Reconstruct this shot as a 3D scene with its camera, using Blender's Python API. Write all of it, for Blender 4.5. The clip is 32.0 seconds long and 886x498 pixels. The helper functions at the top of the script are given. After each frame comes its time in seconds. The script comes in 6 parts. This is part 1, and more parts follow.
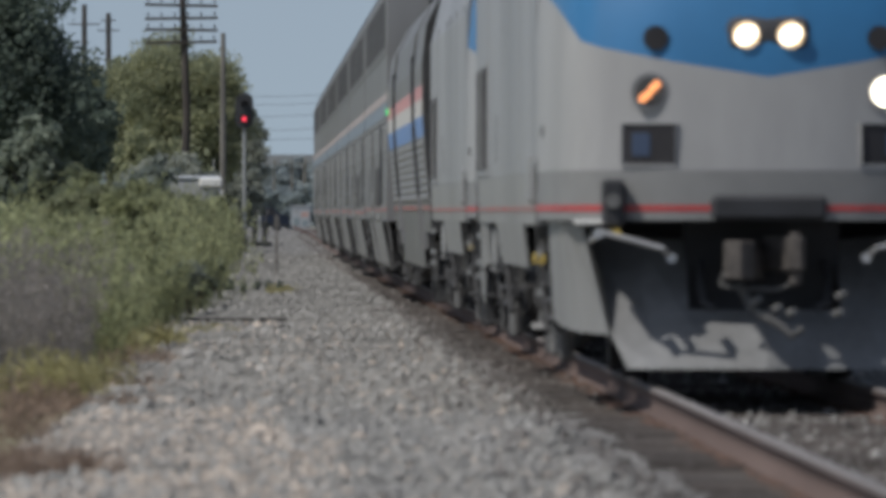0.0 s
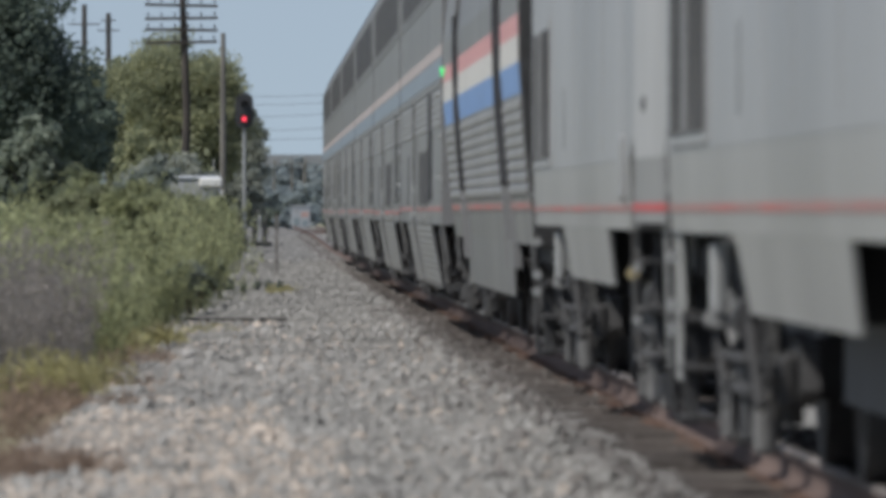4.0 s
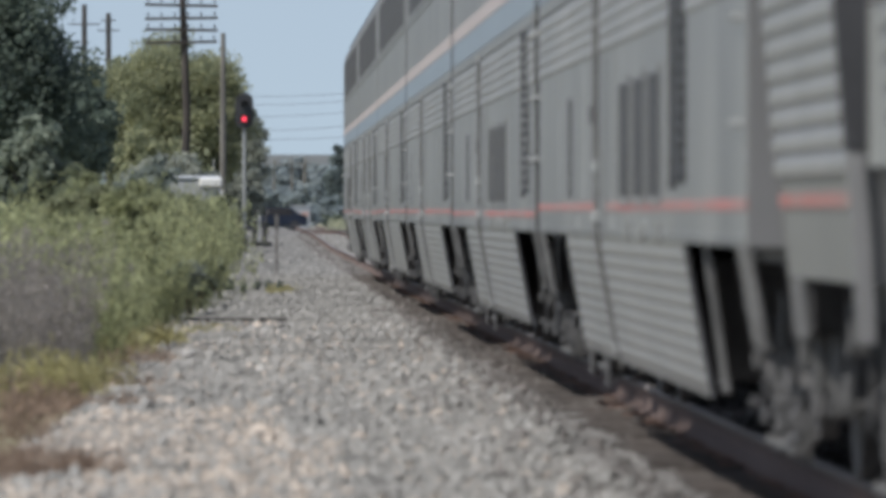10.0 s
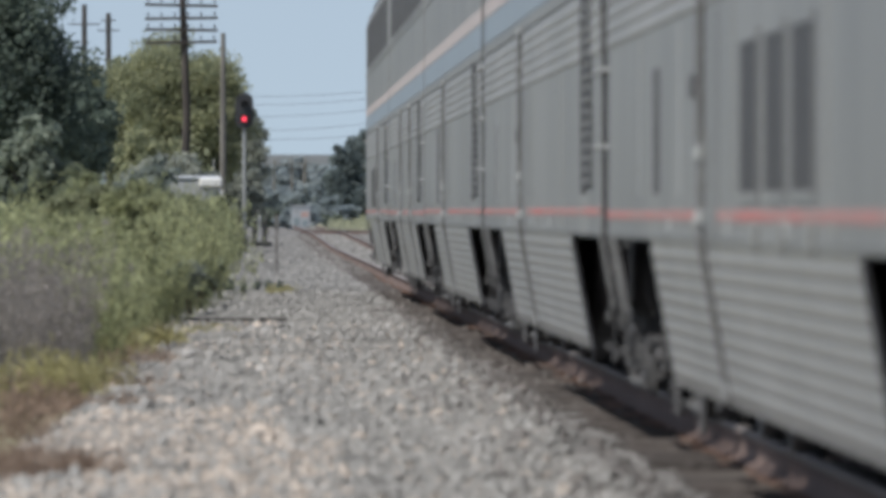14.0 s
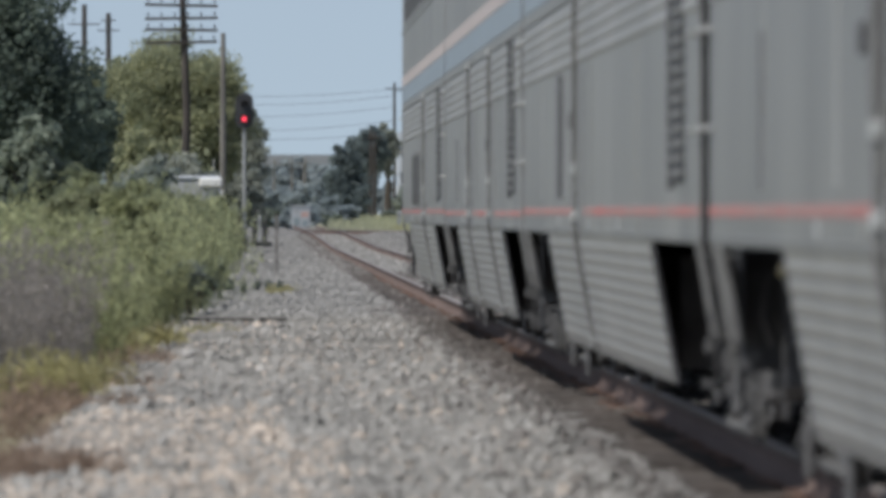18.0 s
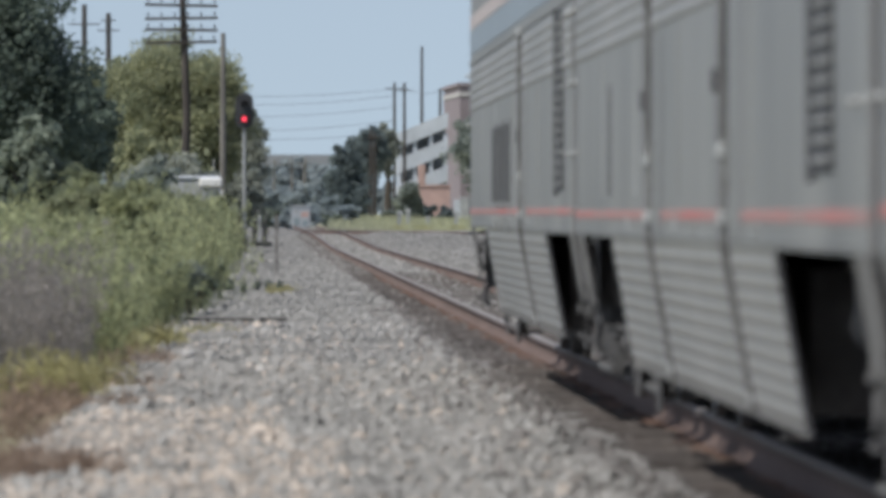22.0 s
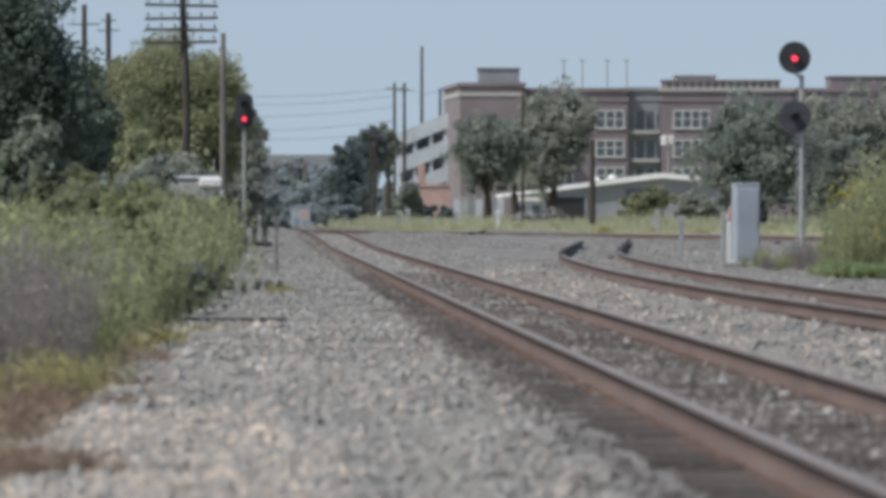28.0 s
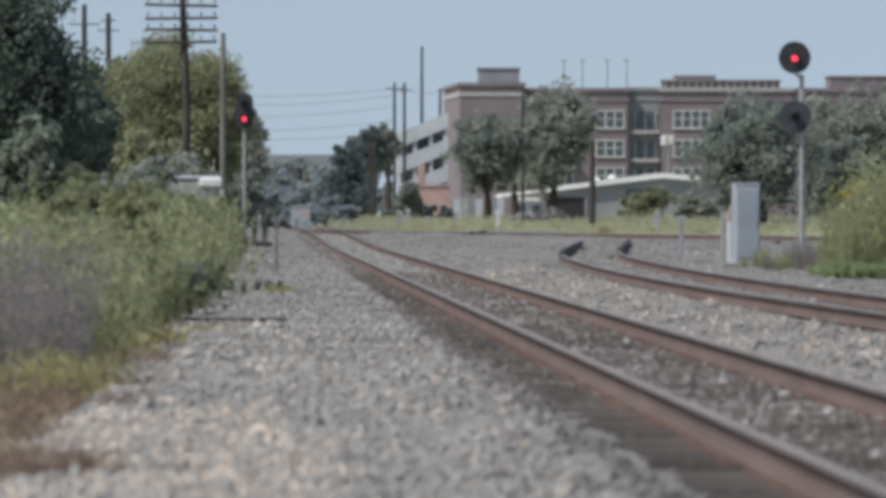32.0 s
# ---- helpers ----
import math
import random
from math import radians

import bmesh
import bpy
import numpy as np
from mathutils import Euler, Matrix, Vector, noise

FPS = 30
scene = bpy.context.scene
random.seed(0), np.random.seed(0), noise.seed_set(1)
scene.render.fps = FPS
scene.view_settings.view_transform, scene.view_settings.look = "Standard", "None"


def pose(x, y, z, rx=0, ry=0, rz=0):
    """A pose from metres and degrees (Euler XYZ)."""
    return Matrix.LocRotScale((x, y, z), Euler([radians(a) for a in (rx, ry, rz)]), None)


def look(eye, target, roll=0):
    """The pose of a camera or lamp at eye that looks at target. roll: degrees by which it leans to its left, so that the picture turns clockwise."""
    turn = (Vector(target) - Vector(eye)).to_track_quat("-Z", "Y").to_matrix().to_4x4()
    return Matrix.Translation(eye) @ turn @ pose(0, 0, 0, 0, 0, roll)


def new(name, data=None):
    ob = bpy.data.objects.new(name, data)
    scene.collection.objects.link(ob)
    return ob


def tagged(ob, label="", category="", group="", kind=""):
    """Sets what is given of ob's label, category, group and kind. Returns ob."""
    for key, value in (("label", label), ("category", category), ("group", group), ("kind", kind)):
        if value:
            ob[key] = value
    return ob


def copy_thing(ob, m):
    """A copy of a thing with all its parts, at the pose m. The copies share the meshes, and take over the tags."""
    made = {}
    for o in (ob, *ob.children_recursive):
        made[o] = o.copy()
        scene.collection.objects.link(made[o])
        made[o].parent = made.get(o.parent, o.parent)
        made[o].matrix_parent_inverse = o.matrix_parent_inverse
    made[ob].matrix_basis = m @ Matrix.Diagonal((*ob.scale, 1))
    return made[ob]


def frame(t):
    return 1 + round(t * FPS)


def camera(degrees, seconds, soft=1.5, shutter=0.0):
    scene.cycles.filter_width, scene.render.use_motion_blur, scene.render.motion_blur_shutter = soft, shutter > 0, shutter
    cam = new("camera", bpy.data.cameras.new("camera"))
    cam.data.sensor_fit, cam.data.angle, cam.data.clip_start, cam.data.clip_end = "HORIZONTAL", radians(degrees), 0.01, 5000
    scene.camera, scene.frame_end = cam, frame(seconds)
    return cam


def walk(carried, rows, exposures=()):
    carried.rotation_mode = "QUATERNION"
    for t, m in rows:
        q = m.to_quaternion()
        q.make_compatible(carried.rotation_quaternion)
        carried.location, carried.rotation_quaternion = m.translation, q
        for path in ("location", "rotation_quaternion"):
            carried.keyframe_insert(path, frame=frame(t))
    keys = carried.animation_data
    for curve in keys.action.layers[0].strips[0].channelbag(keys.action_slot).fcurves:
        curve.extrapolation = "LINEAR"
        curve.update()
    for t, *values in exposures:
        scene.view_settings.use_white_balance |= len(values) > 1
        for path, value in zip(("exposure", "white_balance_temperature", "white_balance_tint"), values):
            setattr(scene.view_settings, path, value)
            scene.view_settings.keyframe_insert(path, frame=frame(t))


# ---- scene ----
# World: x across the line (to the right), y along it (away), z up; rail heads lie at z = 0.
cam = camera(5.69, 32.0, soft=4.5, shutter=0.4)
cam.data.dof.use_dof, cam.data.dof.focus_distance, cam.data.dof.aperture_fstop = True, 400.0, 7.0
EYE = (0.0, 0.0, 1.20)
AIM = (21.33, 1000.0, -3.02)
walk(cam, [(0.0, look(EYE, AIM)), (32.0, look(EYE, AIM))], exposures=[(t, e, 6250, 10) for t, e in ((0.0, 0.17), (1.0, 0.22), (2.0, 0.25), (3.0, 0.34), (6.0, 0.56), (7.0, 0.58), (8.0, 0.67), (10.0, 0.67), (12.0, 0.58), (13.0, 0.66), (14.0, 0.67), (17.0, 0.55), (18.0, 0.56), (19.0, 0.65), (20.0, 0.58), (21.0, 0.59), (22.0, 0.66), (25.0, 0.61), (28.0, 0.55), (32.0, 0.54))])

TRACK_X = 3.488      # centre of the main line
GROUND = -0.18       # ballast level

# ---- light ----
SUN_EL, SUN_AZ = 53.0, -117.0     # azimuth clockwise from the line's direction
world = bpy.data.worlds.new("world")
scene.world = world
world.use_nodes = True
nt = world.node_tree
sky = nt.nodes.new("ShaderNodeTexSky")
sky.sky_type, sky.sun_disc = "NISHITA", False
sky.sun_elevation, sky.sun_rotation = radians(SUN_EL), radians(SUN_AZ)
sky.air_density, sky.dust_density, sky.ozone_density = 1.2, 0.6, 1.5
nt.nodes["Background"].inputs[1].default_value = 0.074
# the sky is taken a little higher up, so that the horizon keeps its pale blue
coord, lift = nt.nodes.new("ShaderNodeTexCoord"), nt.nodes.new("ShaderNodeVectorMath")
lift.operation, lift.inputs[1].default_value = "ADD", (0, 0, 0.16)
nt.links.new(coord.outputs["Generated"], lift.inputs[0])
nt.links.new(lift.outputs[0], sky.inputs[0])
mute = nt.nodes.new("ShaderNodeHueSaturation")
mute.inputs["Saturation"].default_value = 0.63
nt.links.new(sky.outputs[0], mute.inputs["Color"])
nt.links.new(mute.outputs[0], nt.nodes["Background"].inputs[0])
sun = new("sun", bpy.data.lights.new("sun", "SUN"))
sun.data.energy, sun.data.angle, sun.data.color = 2.98, radians(0.6), (1.0, 0.93, 0.83)
_a, _e = radians(SUN_AZ), radians(SUN_EL)
sun.matrix_world = look((0, 0, 50), (-50 * math.sin(_a) * math.cos(_e), -50 * math.cos(_a) * math.cos(_e), 50 - 50 * math.sin(_e)))


# ---- materials ----
def mat(name, color, rough=0.7, metal=0.0, vary=0.15, scale=3.0, fine=40.0, bump=0.0, second=None, stretch=(1, 1, 1), island=0.0, objvary=0.0, spec=0.5):
    """A surface with coarse stains and fine grain. second: the stains' colour; island, objvary: how far pieces differ from each other."""
    m = bpy.data.materials.new(name)
    m.use_nodes = True
    n, l = m.node_tree.nodes, m.node_tree.links
    b = n["Principled BSDF"]
    b.inputs["Roughness"].default_value, b.inputs["Metallic"].default_value = rough, metal
    b.inputs["Specular IOR Level"].default_value = spec
    tc, mp = n.new("ShaderNodeTexCoord"), n.new("ShaderNodeMapping")
    mp.inputs["Scale"].default_value = stretch
    l.new(tc.outputs["Object"], mp.inputs["Vector"])
    coarse, grain = n.new("ShaderNodeTexNoise"), n.new("ShaderNodeTexNoise")
    coarse.inputs["Scale"].default_value, coarse.inputs["Detail"].default_value = scale, 4
    grain.inputs["Scale"].default_value, grain.inputs["Detail"].default_value = fine, 3
    for t in (coarse, grain):
        l.new(mp.outputs[0], t.inputs["Vector"])
    ramp = n.new("ShaderNodeValToRGB")
    ramp.color_ramp.elements[0].position, ramp.color_ramp.elements[1].position = 0.35, 0.68
    lo = second or tuple(c * (1 - 2 * vary) for c in color)
    ramp.color_ramp.elements[0].color, ramp.color_ramp.elements[1].color = (*lo, 1), (*color, 1)
    l.new(coarse.outputs["Fac"], ramp.inputs[0])
    hsv = n.new("ShaderNodeHueSaturation")
    l.new(ramp.outputs[0], hsv.inputs["Color"])
    mul = n.new("ShaderNodeMath")
    mul.operation, mul.inputs[1].default_value, mul.inputs[2].default_value = "MULTIPLY_ADD", 2 * vary, 1 - vary
    l.new(grain.outputs["Fac"], mul.inputs[0])
    value = mul
    for amount, node, out in ((island, "ShaderNodeNewGeometry", "Random Per Island"), (objvary, "ShaderNodeObjectInfo", "Random")):
        if amount:
            src, k, x = n.new(node), n.new("ShaderNodeMath"), n.new("ShaderNodeMath")
            k.operation, k.inputs[1].default_value, k.inputs[2].default_value = "MULTIPLY_ADD", 2 * amount, 1 - amount
            x.operation = "MULTIPLY"
            l.new(src.outputs[out], k.inputs[0])
            l.new(value.outputs[0], x.inputs[0]), l.new(k.outputs[0], x.inputs[1])
            value = x
    l.new(value.outputs[0], hsv.inputs["Value"])
    l.new(hsv.outputs[0], b.inputs["Base Color"])
    if bump:
        bp = n.new("ShaderNodeBump")
        bp.inputs["Strength"].default_value, bp.inputs["Distance"].default_value = bump, 0.02
        l.new(grain.outputs["Fac"], bp.inputs["Height"])
        l.new(bp.outputs[0], b.inputs["Normal"])
    return m


def leafy(name, color, tip, island=0.35):
    """Leaves: two greens by patches, each leaf a shade of its own, light passing through."""
    m = mat(name, tip, 0.6, 0, 0.12, 0.7, 6.0, second=color, island=island, spec=0.25)
    n, l = m.node_tree.nodes, m.node_tree.links
    tr, mix = n.new("ShaderNodeBsdfTranslucent"), n.new("ShaderNodeMixShader")
    mix.inputs[0].default_value = 0.58
    l.new(n["Principled BSDF"].inputs["Base Color"].links[0].from_socket, tr.inputs["Color"])
    l.new(n["Principled BSDF"].outputs[0], mix.inputs[1]), l.new(tr.outputs[0], mix.inputs[2])
    l.new(mix.outputs[0], n["Material Output"].inputs["Surface"])
    return m


def glow(name, color, strength):
    m = bpy.data.materials.new(name)
    m.use_nodes = True
    b = m.node_tree.nodes["Principled BSDF"]
    b.inputs["Base Color"].default_value = (*[c * 0.5 for c in color], 1)
    b.inputs["Emission Color"].default_value, b.inputs["Emission Strength"].default_value = (*color, 1), strength
    return m


# ---- mesh helpers ----
def box(bm, x0, x1, y0, y1, z0, z1, mi=0):
    v = [bm.verts.new(p) for p in ((x0, y0, z0), (x1, y0, z0), (x1, y1, z0), (x0, y1, z0), (x0, y0, z1), (x1, y0, z1), (x1, y1, z1), (x0, y1, z1))]
    for f in ((3, 2, 1, 0), (4, 5, 6, 7), (0, 1, 5, 4), (1, 2, 6, 5), (2, 3, 7, 6), (3, 0, 4, 7)):
        bm.faces.new([v[i] for i in f]).material_index = mi
    return v


def rbox(bm, x0, x1, y0, y1, z0, z1, r=0.02, seg=1):
    """A box with rounded edges."""
    t = bmesh.new()
    box(t, x0, x1, y0, y1, z0, z1)
    bmesh.ops.bevel(t, geom=t.edges[:], offset=min(r, 0.45 * min(x1 - x0, y1 - y0, z1 - z0)), segments=seg, affect="EDGES", profile=0.5)
    merge(bm, t)


def merge(bm, t):
    me = bpy.data.meshes.new("t")
    t.to_mesh(me)
    t.free()
    bm.from_mesh(me)
    bpy.data.meshes.remove(me)


def cyl(bm, p0, p1, r0, r1=None, seg=10, caps=True):
    """A round bar from p0 to p1."""
    p0, p1 = Vector(p0), Vector(p1)
    r1 = r0 if r1 is None else r1
    d = (p1 - p0).normalized()
    u = d.orthogonal().normalized()
    w = d.cross(u)
    rings = []
    for p, r in ((p0, r0), (p1, r1)):
        rings.append([bm.verts.new(p + r * (math.cos(a) * u + math.sin(a) * w)) for a in (2 * math.pi * i / seg for i in range(seg))])
    for i in range(seg):
        j = (i + 1) % seg
        bm.faces.new((rings[0][i], rings[0][j], rings[1][j], rings[1][i]))
    if caps:
        bm.faces.new(rings[0][::-1]), bm.faces.new(rings[1])


def pipe(bm, pts, r, seg=8):
    """A round bar bent through the points, in one piece."""
    pts = [Vector(p) for p in pts]
    rings, u = [], None
    for i, p in enumerate(pts):
        d = (pts[min(i + 1, len(pts) - 1)] - pts[max(i - 1, 0)]).normalized()
        u = d.orthogonal().normalized() if u is None else (u - u.dot(d) * d).normalized()
        w = d.cross(u)
        rings.append([bm.verts.new(p + r * (math.cos(a) * u + math.sin(a) * w)) for a in (2 * math.pi * k / seg for k in range(seg))])
    for a, b in zip(rings, rings[1:]):
        for k in range(seg):
            bm.faces.new((a[k], a[(k + 1) % seg], b[(k + 1) % seg], b[k]))
    bm.faces.new(rings[0][::-1]), bm.faces.new(rings[-1])


def prism(bm, pts, y0, y1, axis="y"):
    """A closed outline of (x, z), drawn out along y (or, with axis x, of (y, z) along x; axis z, of (x, y) along z)."""
    def at(p, d):
        return {"y": (p[0], d, p[1]), "x": (d, p[0], p[1]), "z": (p[0], p[1], d)}[axis]
    a, b = [bm.verts.new(at(p, y0)) for p in pts], [bm.verts.new(at(p, y1)) for p in pts]
    k = len(pts)
    for i in range(k):
        j = (i + 1) % k
        bm.faces.new((a[i], a[j], b[j], b[i]))
    bm.faces.new(a[::-1]), bm.faces.new(b)


def part(name, bm, material, parent=None, label="", at=None, smooth=False):
    """Links a bmesh as one mesh object under a thing or a part."""
    bmesh.ops.recalc_face_normals(bm, faces=bm.faces[:])
    me = bpy.data.meshes.new(name)
    bm.to_mesh(me)
    bm.free()
    for m in material if isinstance(material, (list, tuple)) else (material,):
        me.materials.append(m)
    if smooth:
        me.polygons.foreach_set("use_smooth", [True] * len(me.polygons))
    ob = new(name, me)
    if parent:
        ob.parent = parent
    if at:
        ob.location = at
    if label:
        ob["label"] = label
    return ob


def thing(name, label, category, at=(0, 0, 0), group="", kind=""):
    ob = new(name)
    ob.location = at
    ob.empty_display_size = 0.2
    return tagged(ob, label, category, group, kind)


def raw(name, verts, faces, material, parent=None, label=""):
    """A mesh object from arrays: verts (n, 3) and faces (m, 3 or 4)."""
    verts, faces = np.asarray(verts, np.float32), np.asarray(faces, np.int32)
    me = bpy.data.meshes.new(name)
    k = faces.shape[1]
    me.vertices.add(len(verts)), me.loops.add(faces.size), me.polygons.add(len(faces))
    me.vertices.foreach_set("co", verts.ravel())
    me.loops.foreach_set("vertex_index", faces.ravel())
    me.polygons.foreach_set("loop_start", np.arange(0, faces.size, k, dtype=np.int32))
    me.update(calc_edges=True)
    me.materials.append(material)
    ob = new(name, me)
    if parent:
        ob.parent = parent
    if label:
        ob["label"] = label
    return ob
STONE = mat("ballast_stone", (0.29, 0.284, 0.274), 0.9, 0, 0.12, 1.2, 60.0, island=0.36, second=(0.2, 0.199, 0.193))
STONE_WARM = mat("ballast_stone_warm", (0.44, 0.378, 0.322), 0.9, 0, 0.12, 1.2, 60.0, island=0.4, second=(0.325, 0.285, 0.25))
BED = mat("ballast_bed", (0.225, 0.219, 0.212), 0.95, 0, 0.25, 0.8, 30.0, bump=0.6)
FIELD = mat("field_grass", (0.33, 0.325, 0.205), 0.9, 0, 0.2, 0.03, 1.0, second=(0.18, 0.18, 0.12))
RUST = mat("rusty_rail", (0.13, 0.092, 0.08), 0.9, 0, 0.15, 2.0, 50.0, bump=0.2, second=(0.096, 0.066, 0.057), stretch=(1, 0.15, 1))
RUST_DARK = mat("rail_head_side", (0.11, 0.08, 0.07), 0.7, 0, 0.15, 2.0, 50.0, stretch=(1, 0.15, 1))
POLISH = mat("rail_top", (0.27, 0.25, 0.243), 0.6, 0.2, 0.1, 1.0, 20.0, stretch=(6, 0.3, 1))
WOOD_TIE = mat("weathered_sleeper", (0.09, 0.077, 0.07), 0.95, 0, 0.3, 3.0, 30.0, bump=0.6, second=(0.046, 0.039, 0.036), stretch=(0.3, 3, 3), objvary=0.4)
PLATE = mat("tie_plate", (0.2, 0.12, 0.09), 0.8, 0, 0.2)
STEEL = mat("stainless_side", (0.222, 0.22, 0.216), 0.44, 0.35, 0.12, 1.6, 4.5, bump=0.3, stretch=(1, 0.35, 0.13), second=(0.148, 0.149, 0.15), spec=0.45)
FLUTE = mat("fluted_stainless", (0.245, 0.242, 0.238), 0.45, 0.2, 0.14, 1.3, 6.0, stretch=(1, 0.4, 0.5), second=(0.19, 0.19, 0.188))
SILVER = mat("silver_paint", (0.318, 0.316, 0.318), 0.36, 0.25, 0.12, 0.9, 3.0, bump=0.25, stretch=(1, 0.5, 0.2), second=(0.235, 0.234, 0.236))
NOSE = mat("pale_silver_paint", (0.36, 0.36, 0.36), 0.42, 0.05, 0.08, 1.4, 9.0, stretch=(1, 1, 0.3), second=(0.305, 0.305, 0.306))
NOSEBAND = mat("nose_band_paint", (0.24, 0.242, 0.24), 0.5, 0.1, 0.1, 1.2, 8.0, second=(0.2, 0.201, 0.2))
BAND = mat("grey_band_paint", (0.24, 0.245, 0.235), 0.5, 0.1, 0.08, 0.8, 8.0)
PLOUGH = mat("pilot_grey_paint", (0.198, 0.204, 0.212), 0.65, 0.05, 0.25, 2.2, 14.0, bump=0.15, second=(0.13, 0.133, 0.136))
RED = mat("red_stripe", (0.44, 0.07, 0.07), 0.5, 0, 0.1, 0.8, 8.0)
RED_PALE = mat("faded_red_stripe", (0.34, 0.105, 0.095), 0.5, 0, 0.15, 0.9, 8.0, stretch=(1, 0.6, 1), second=(0.255, 0.165, 0.155))
BLUE = mat("blue_cap_paint", (0.035, 0.17, 0.37), 0.45, 0, 0.08, 0.8, 6.0)
STRIPE_BLUE = mat("stripe_blue", (0.15, 0.27, 0.52), 0.5, 0, 0.08)
STRIPE_RED = mat("stripe_red", (0.52, 0.26, 0.26), 0.5, 0, 0.08)
STRIPE_WHITE = mat("stripe_white", (0.5, 0.49, 0.47), 0.5, 0, 0.06)
STRIPE_PINK = mat("faded_pink_stripe", (0.375, 0.327, 0.32), 0.5, 0, 0.06)
STRIPE_DULL = mat("faded_blue_stripe", (0.185, 0.228, 0.275), 0.5, 0, 0.06)
# black raised to grey, so the colour carries the haze over the openings
BLACK = mat("black_underframe", (0.165, 0.166, 0.174), 0.85, 0, 0.3, 3.0, 20.0)
MIDGEAR = mat("worn_grey_gear", (0.125, 0.124, 0.123), 0.8, 0.1, 0.3, 5.0, 25.0, second=(0.07, 0.07, 0.07))
COUPLER = mat("brown_coupler_steel", (0.11, 0.098, 0.09), 0.8, 0.1, 0.3, 8.0, 30.0, bump=0.4, second=(0.05, 0.045, 0.043))
DIRTYSTEEL = mat("dirty_stainless", (0.165, 0.163, 0.162), 0.6, 0.1, 0.3, 6.0, 25.0, second=(0.075, 0.073, 0.072))
# dusty grey, lifted further to carry the haze in the wheel openings
GREYGEAR = mat("dusty_running_gear", (0.125, 0.124, 0.126), 0.8, 0.1, 0.3, 2.5, 20.0, bump=0.3, second=(0.08, 0.08, 0.083))
DARKGEAR = mat("black_truck_paint", (0.05, 0.051, 0.054), 0.8, 0.05, 0.3, 2.5, 20.0, bump=0.3, second=(0.034, 0.034, 0.036))
PALEGEAR = mat("pale_grey_gear", (0.19, 0.19, 0.188), 0.75, 0.1, 0.3, 4.0, 20.0, second=(0.1, 0.1, 0.099))
GLASS = mat("dark_window_glass", (0.054, 0.053, 0.057), 0.45, 0, 0.1, spec=0.03)
# real rubber, and the black used for shaded jambs and edges
RUBBER_AND_SHADE = mat("black_rubber", (0.062, 0.064, 0.072), 0.85, 0, 0.2)
CHROME = mat("handrail_steel", (0.55, 0.55, 0.55), 0.35, 0.7, 0.1)
CAPPAINT = mat("faded_yellow_paint", (0.5, 0.42, 0.24), 0.6, 0, 0.1)
YELLOW = mat("yellow_paint", (0.68, 0.5, 0.12), 0.6, 0, 0.1)
BLUEBAR = mat("dim_blue_bar", (0.045, 0.07, 0.13), 0.5, 0, 0.1)
LAMP = glow("headlight_glow", (1.0, 0.9, 0.7), 3.0)
LAMPRIM = glow("warm_reflector_glow", (1.0, 0.74, 0.45), 0.75)
AMBER = glow("amber_filament", (1.0, 0.36, 0.13), 1.4)
REDLAMP = glow("red_signal_glow", (1.0, 0.06, 0.1), 1.2)
GREENLAMP = glow("green_marker_glow", (0.06, 0.6, 0.16), 0.9)
POLE = mat("weathered_pole_wood", (0.075, 0.065, 0.06), 0.95, 0, 0.25, 1.5, 20.0, bump=0.4, stretch=(4, 4, 0.3))
POLE_GREY = mat("grey_pole_wood", (0.2, 0.19, 0.175), 0.95, 0, 0.2, 1.5, 20.0, stretch=(4, 4, 0.3))
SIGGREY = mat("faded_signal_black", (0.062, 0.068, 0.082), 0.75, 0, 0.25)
# signal paint and black fittings; also the black put in for shaded recesses
SIG_SHADE_BLACK = mat("signal_black", (0.036, 0.038, 0.044), 0.7, 0, 0.2)
GALV = mat("galvanised_steel", (0.42, 0.43, 0.43), 0.55, 0.3, 0.12, 1.5, 12.0)
CABINET = mat("aluminium_cabinet", (0.4, 0.44, 0.49), 0.5, 0.2, 0.08, 1.2, 10.0)
WHITE = mat("white_paint", (0.75, 0.75, 0.73), 0.6, 0, 0.1, 0.8, 8.0)
BRICK = mat("brick_facade", (0.222, 0.19, 0.208), 0.9, 0, 0.12, 0.3, 4.0, second=(0.185, 0.158, 0.17))
STONEBAND = mat("limestone_band", (0.42, 0.41, 0.405), 0.85, 0, 0.1)
CONCRETE = mat("concrete", (0.52, 0.56, 0.61), 0.9, 0, 0.1, 0.3, 4.0)
TERRA = mat("terracotta_block", (0.52, 0.36, 0.32), 0.9, 0, 0.14, 0.6, 5.0)
TIN = mat("white_tin_roof", (0.84, 0.84, 0.83), 0.5, 0.0, 0.06, 0.3, 4.0)
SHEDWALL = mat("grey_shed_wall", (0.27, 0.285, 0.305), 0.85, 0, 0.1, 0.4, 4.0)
SHADEGLASS = mat("facade_glass", (0.1, 0.125, 0.15), 0.2, 0, 0.15)
WINFRAME = mat("pale_window_frame", (0.62, 0.62, 0.6), 0.7, 0, 0.08)
LEAF_DUSK = leafy("dense_dark_leaves", (0.125, 0.158, 0.168), (0.205, 0.245, 0.242), 0.18)
BARK = mat("bark", (0.09, 0.075, 0.06), 0.95, 0, 0.25, 2.0, 15.0, stretch=(3, 3, 0.5))
LEAF_DARK = leafy("dark_leaves", (0.092, 0.12, 0.108), (0.168, 0.212, 0.168), 0.22)
LEAF_LIGHT = leafy("light_leaves", (0.205, 0.23, 0.15), (0.38, 0.39, 0.24), 0.28)
LEAF_GREY = leafy("grey_green_leaves", (0.15, 0.182, 0.155), (0.32, 0.36, 0.285), 0.25)
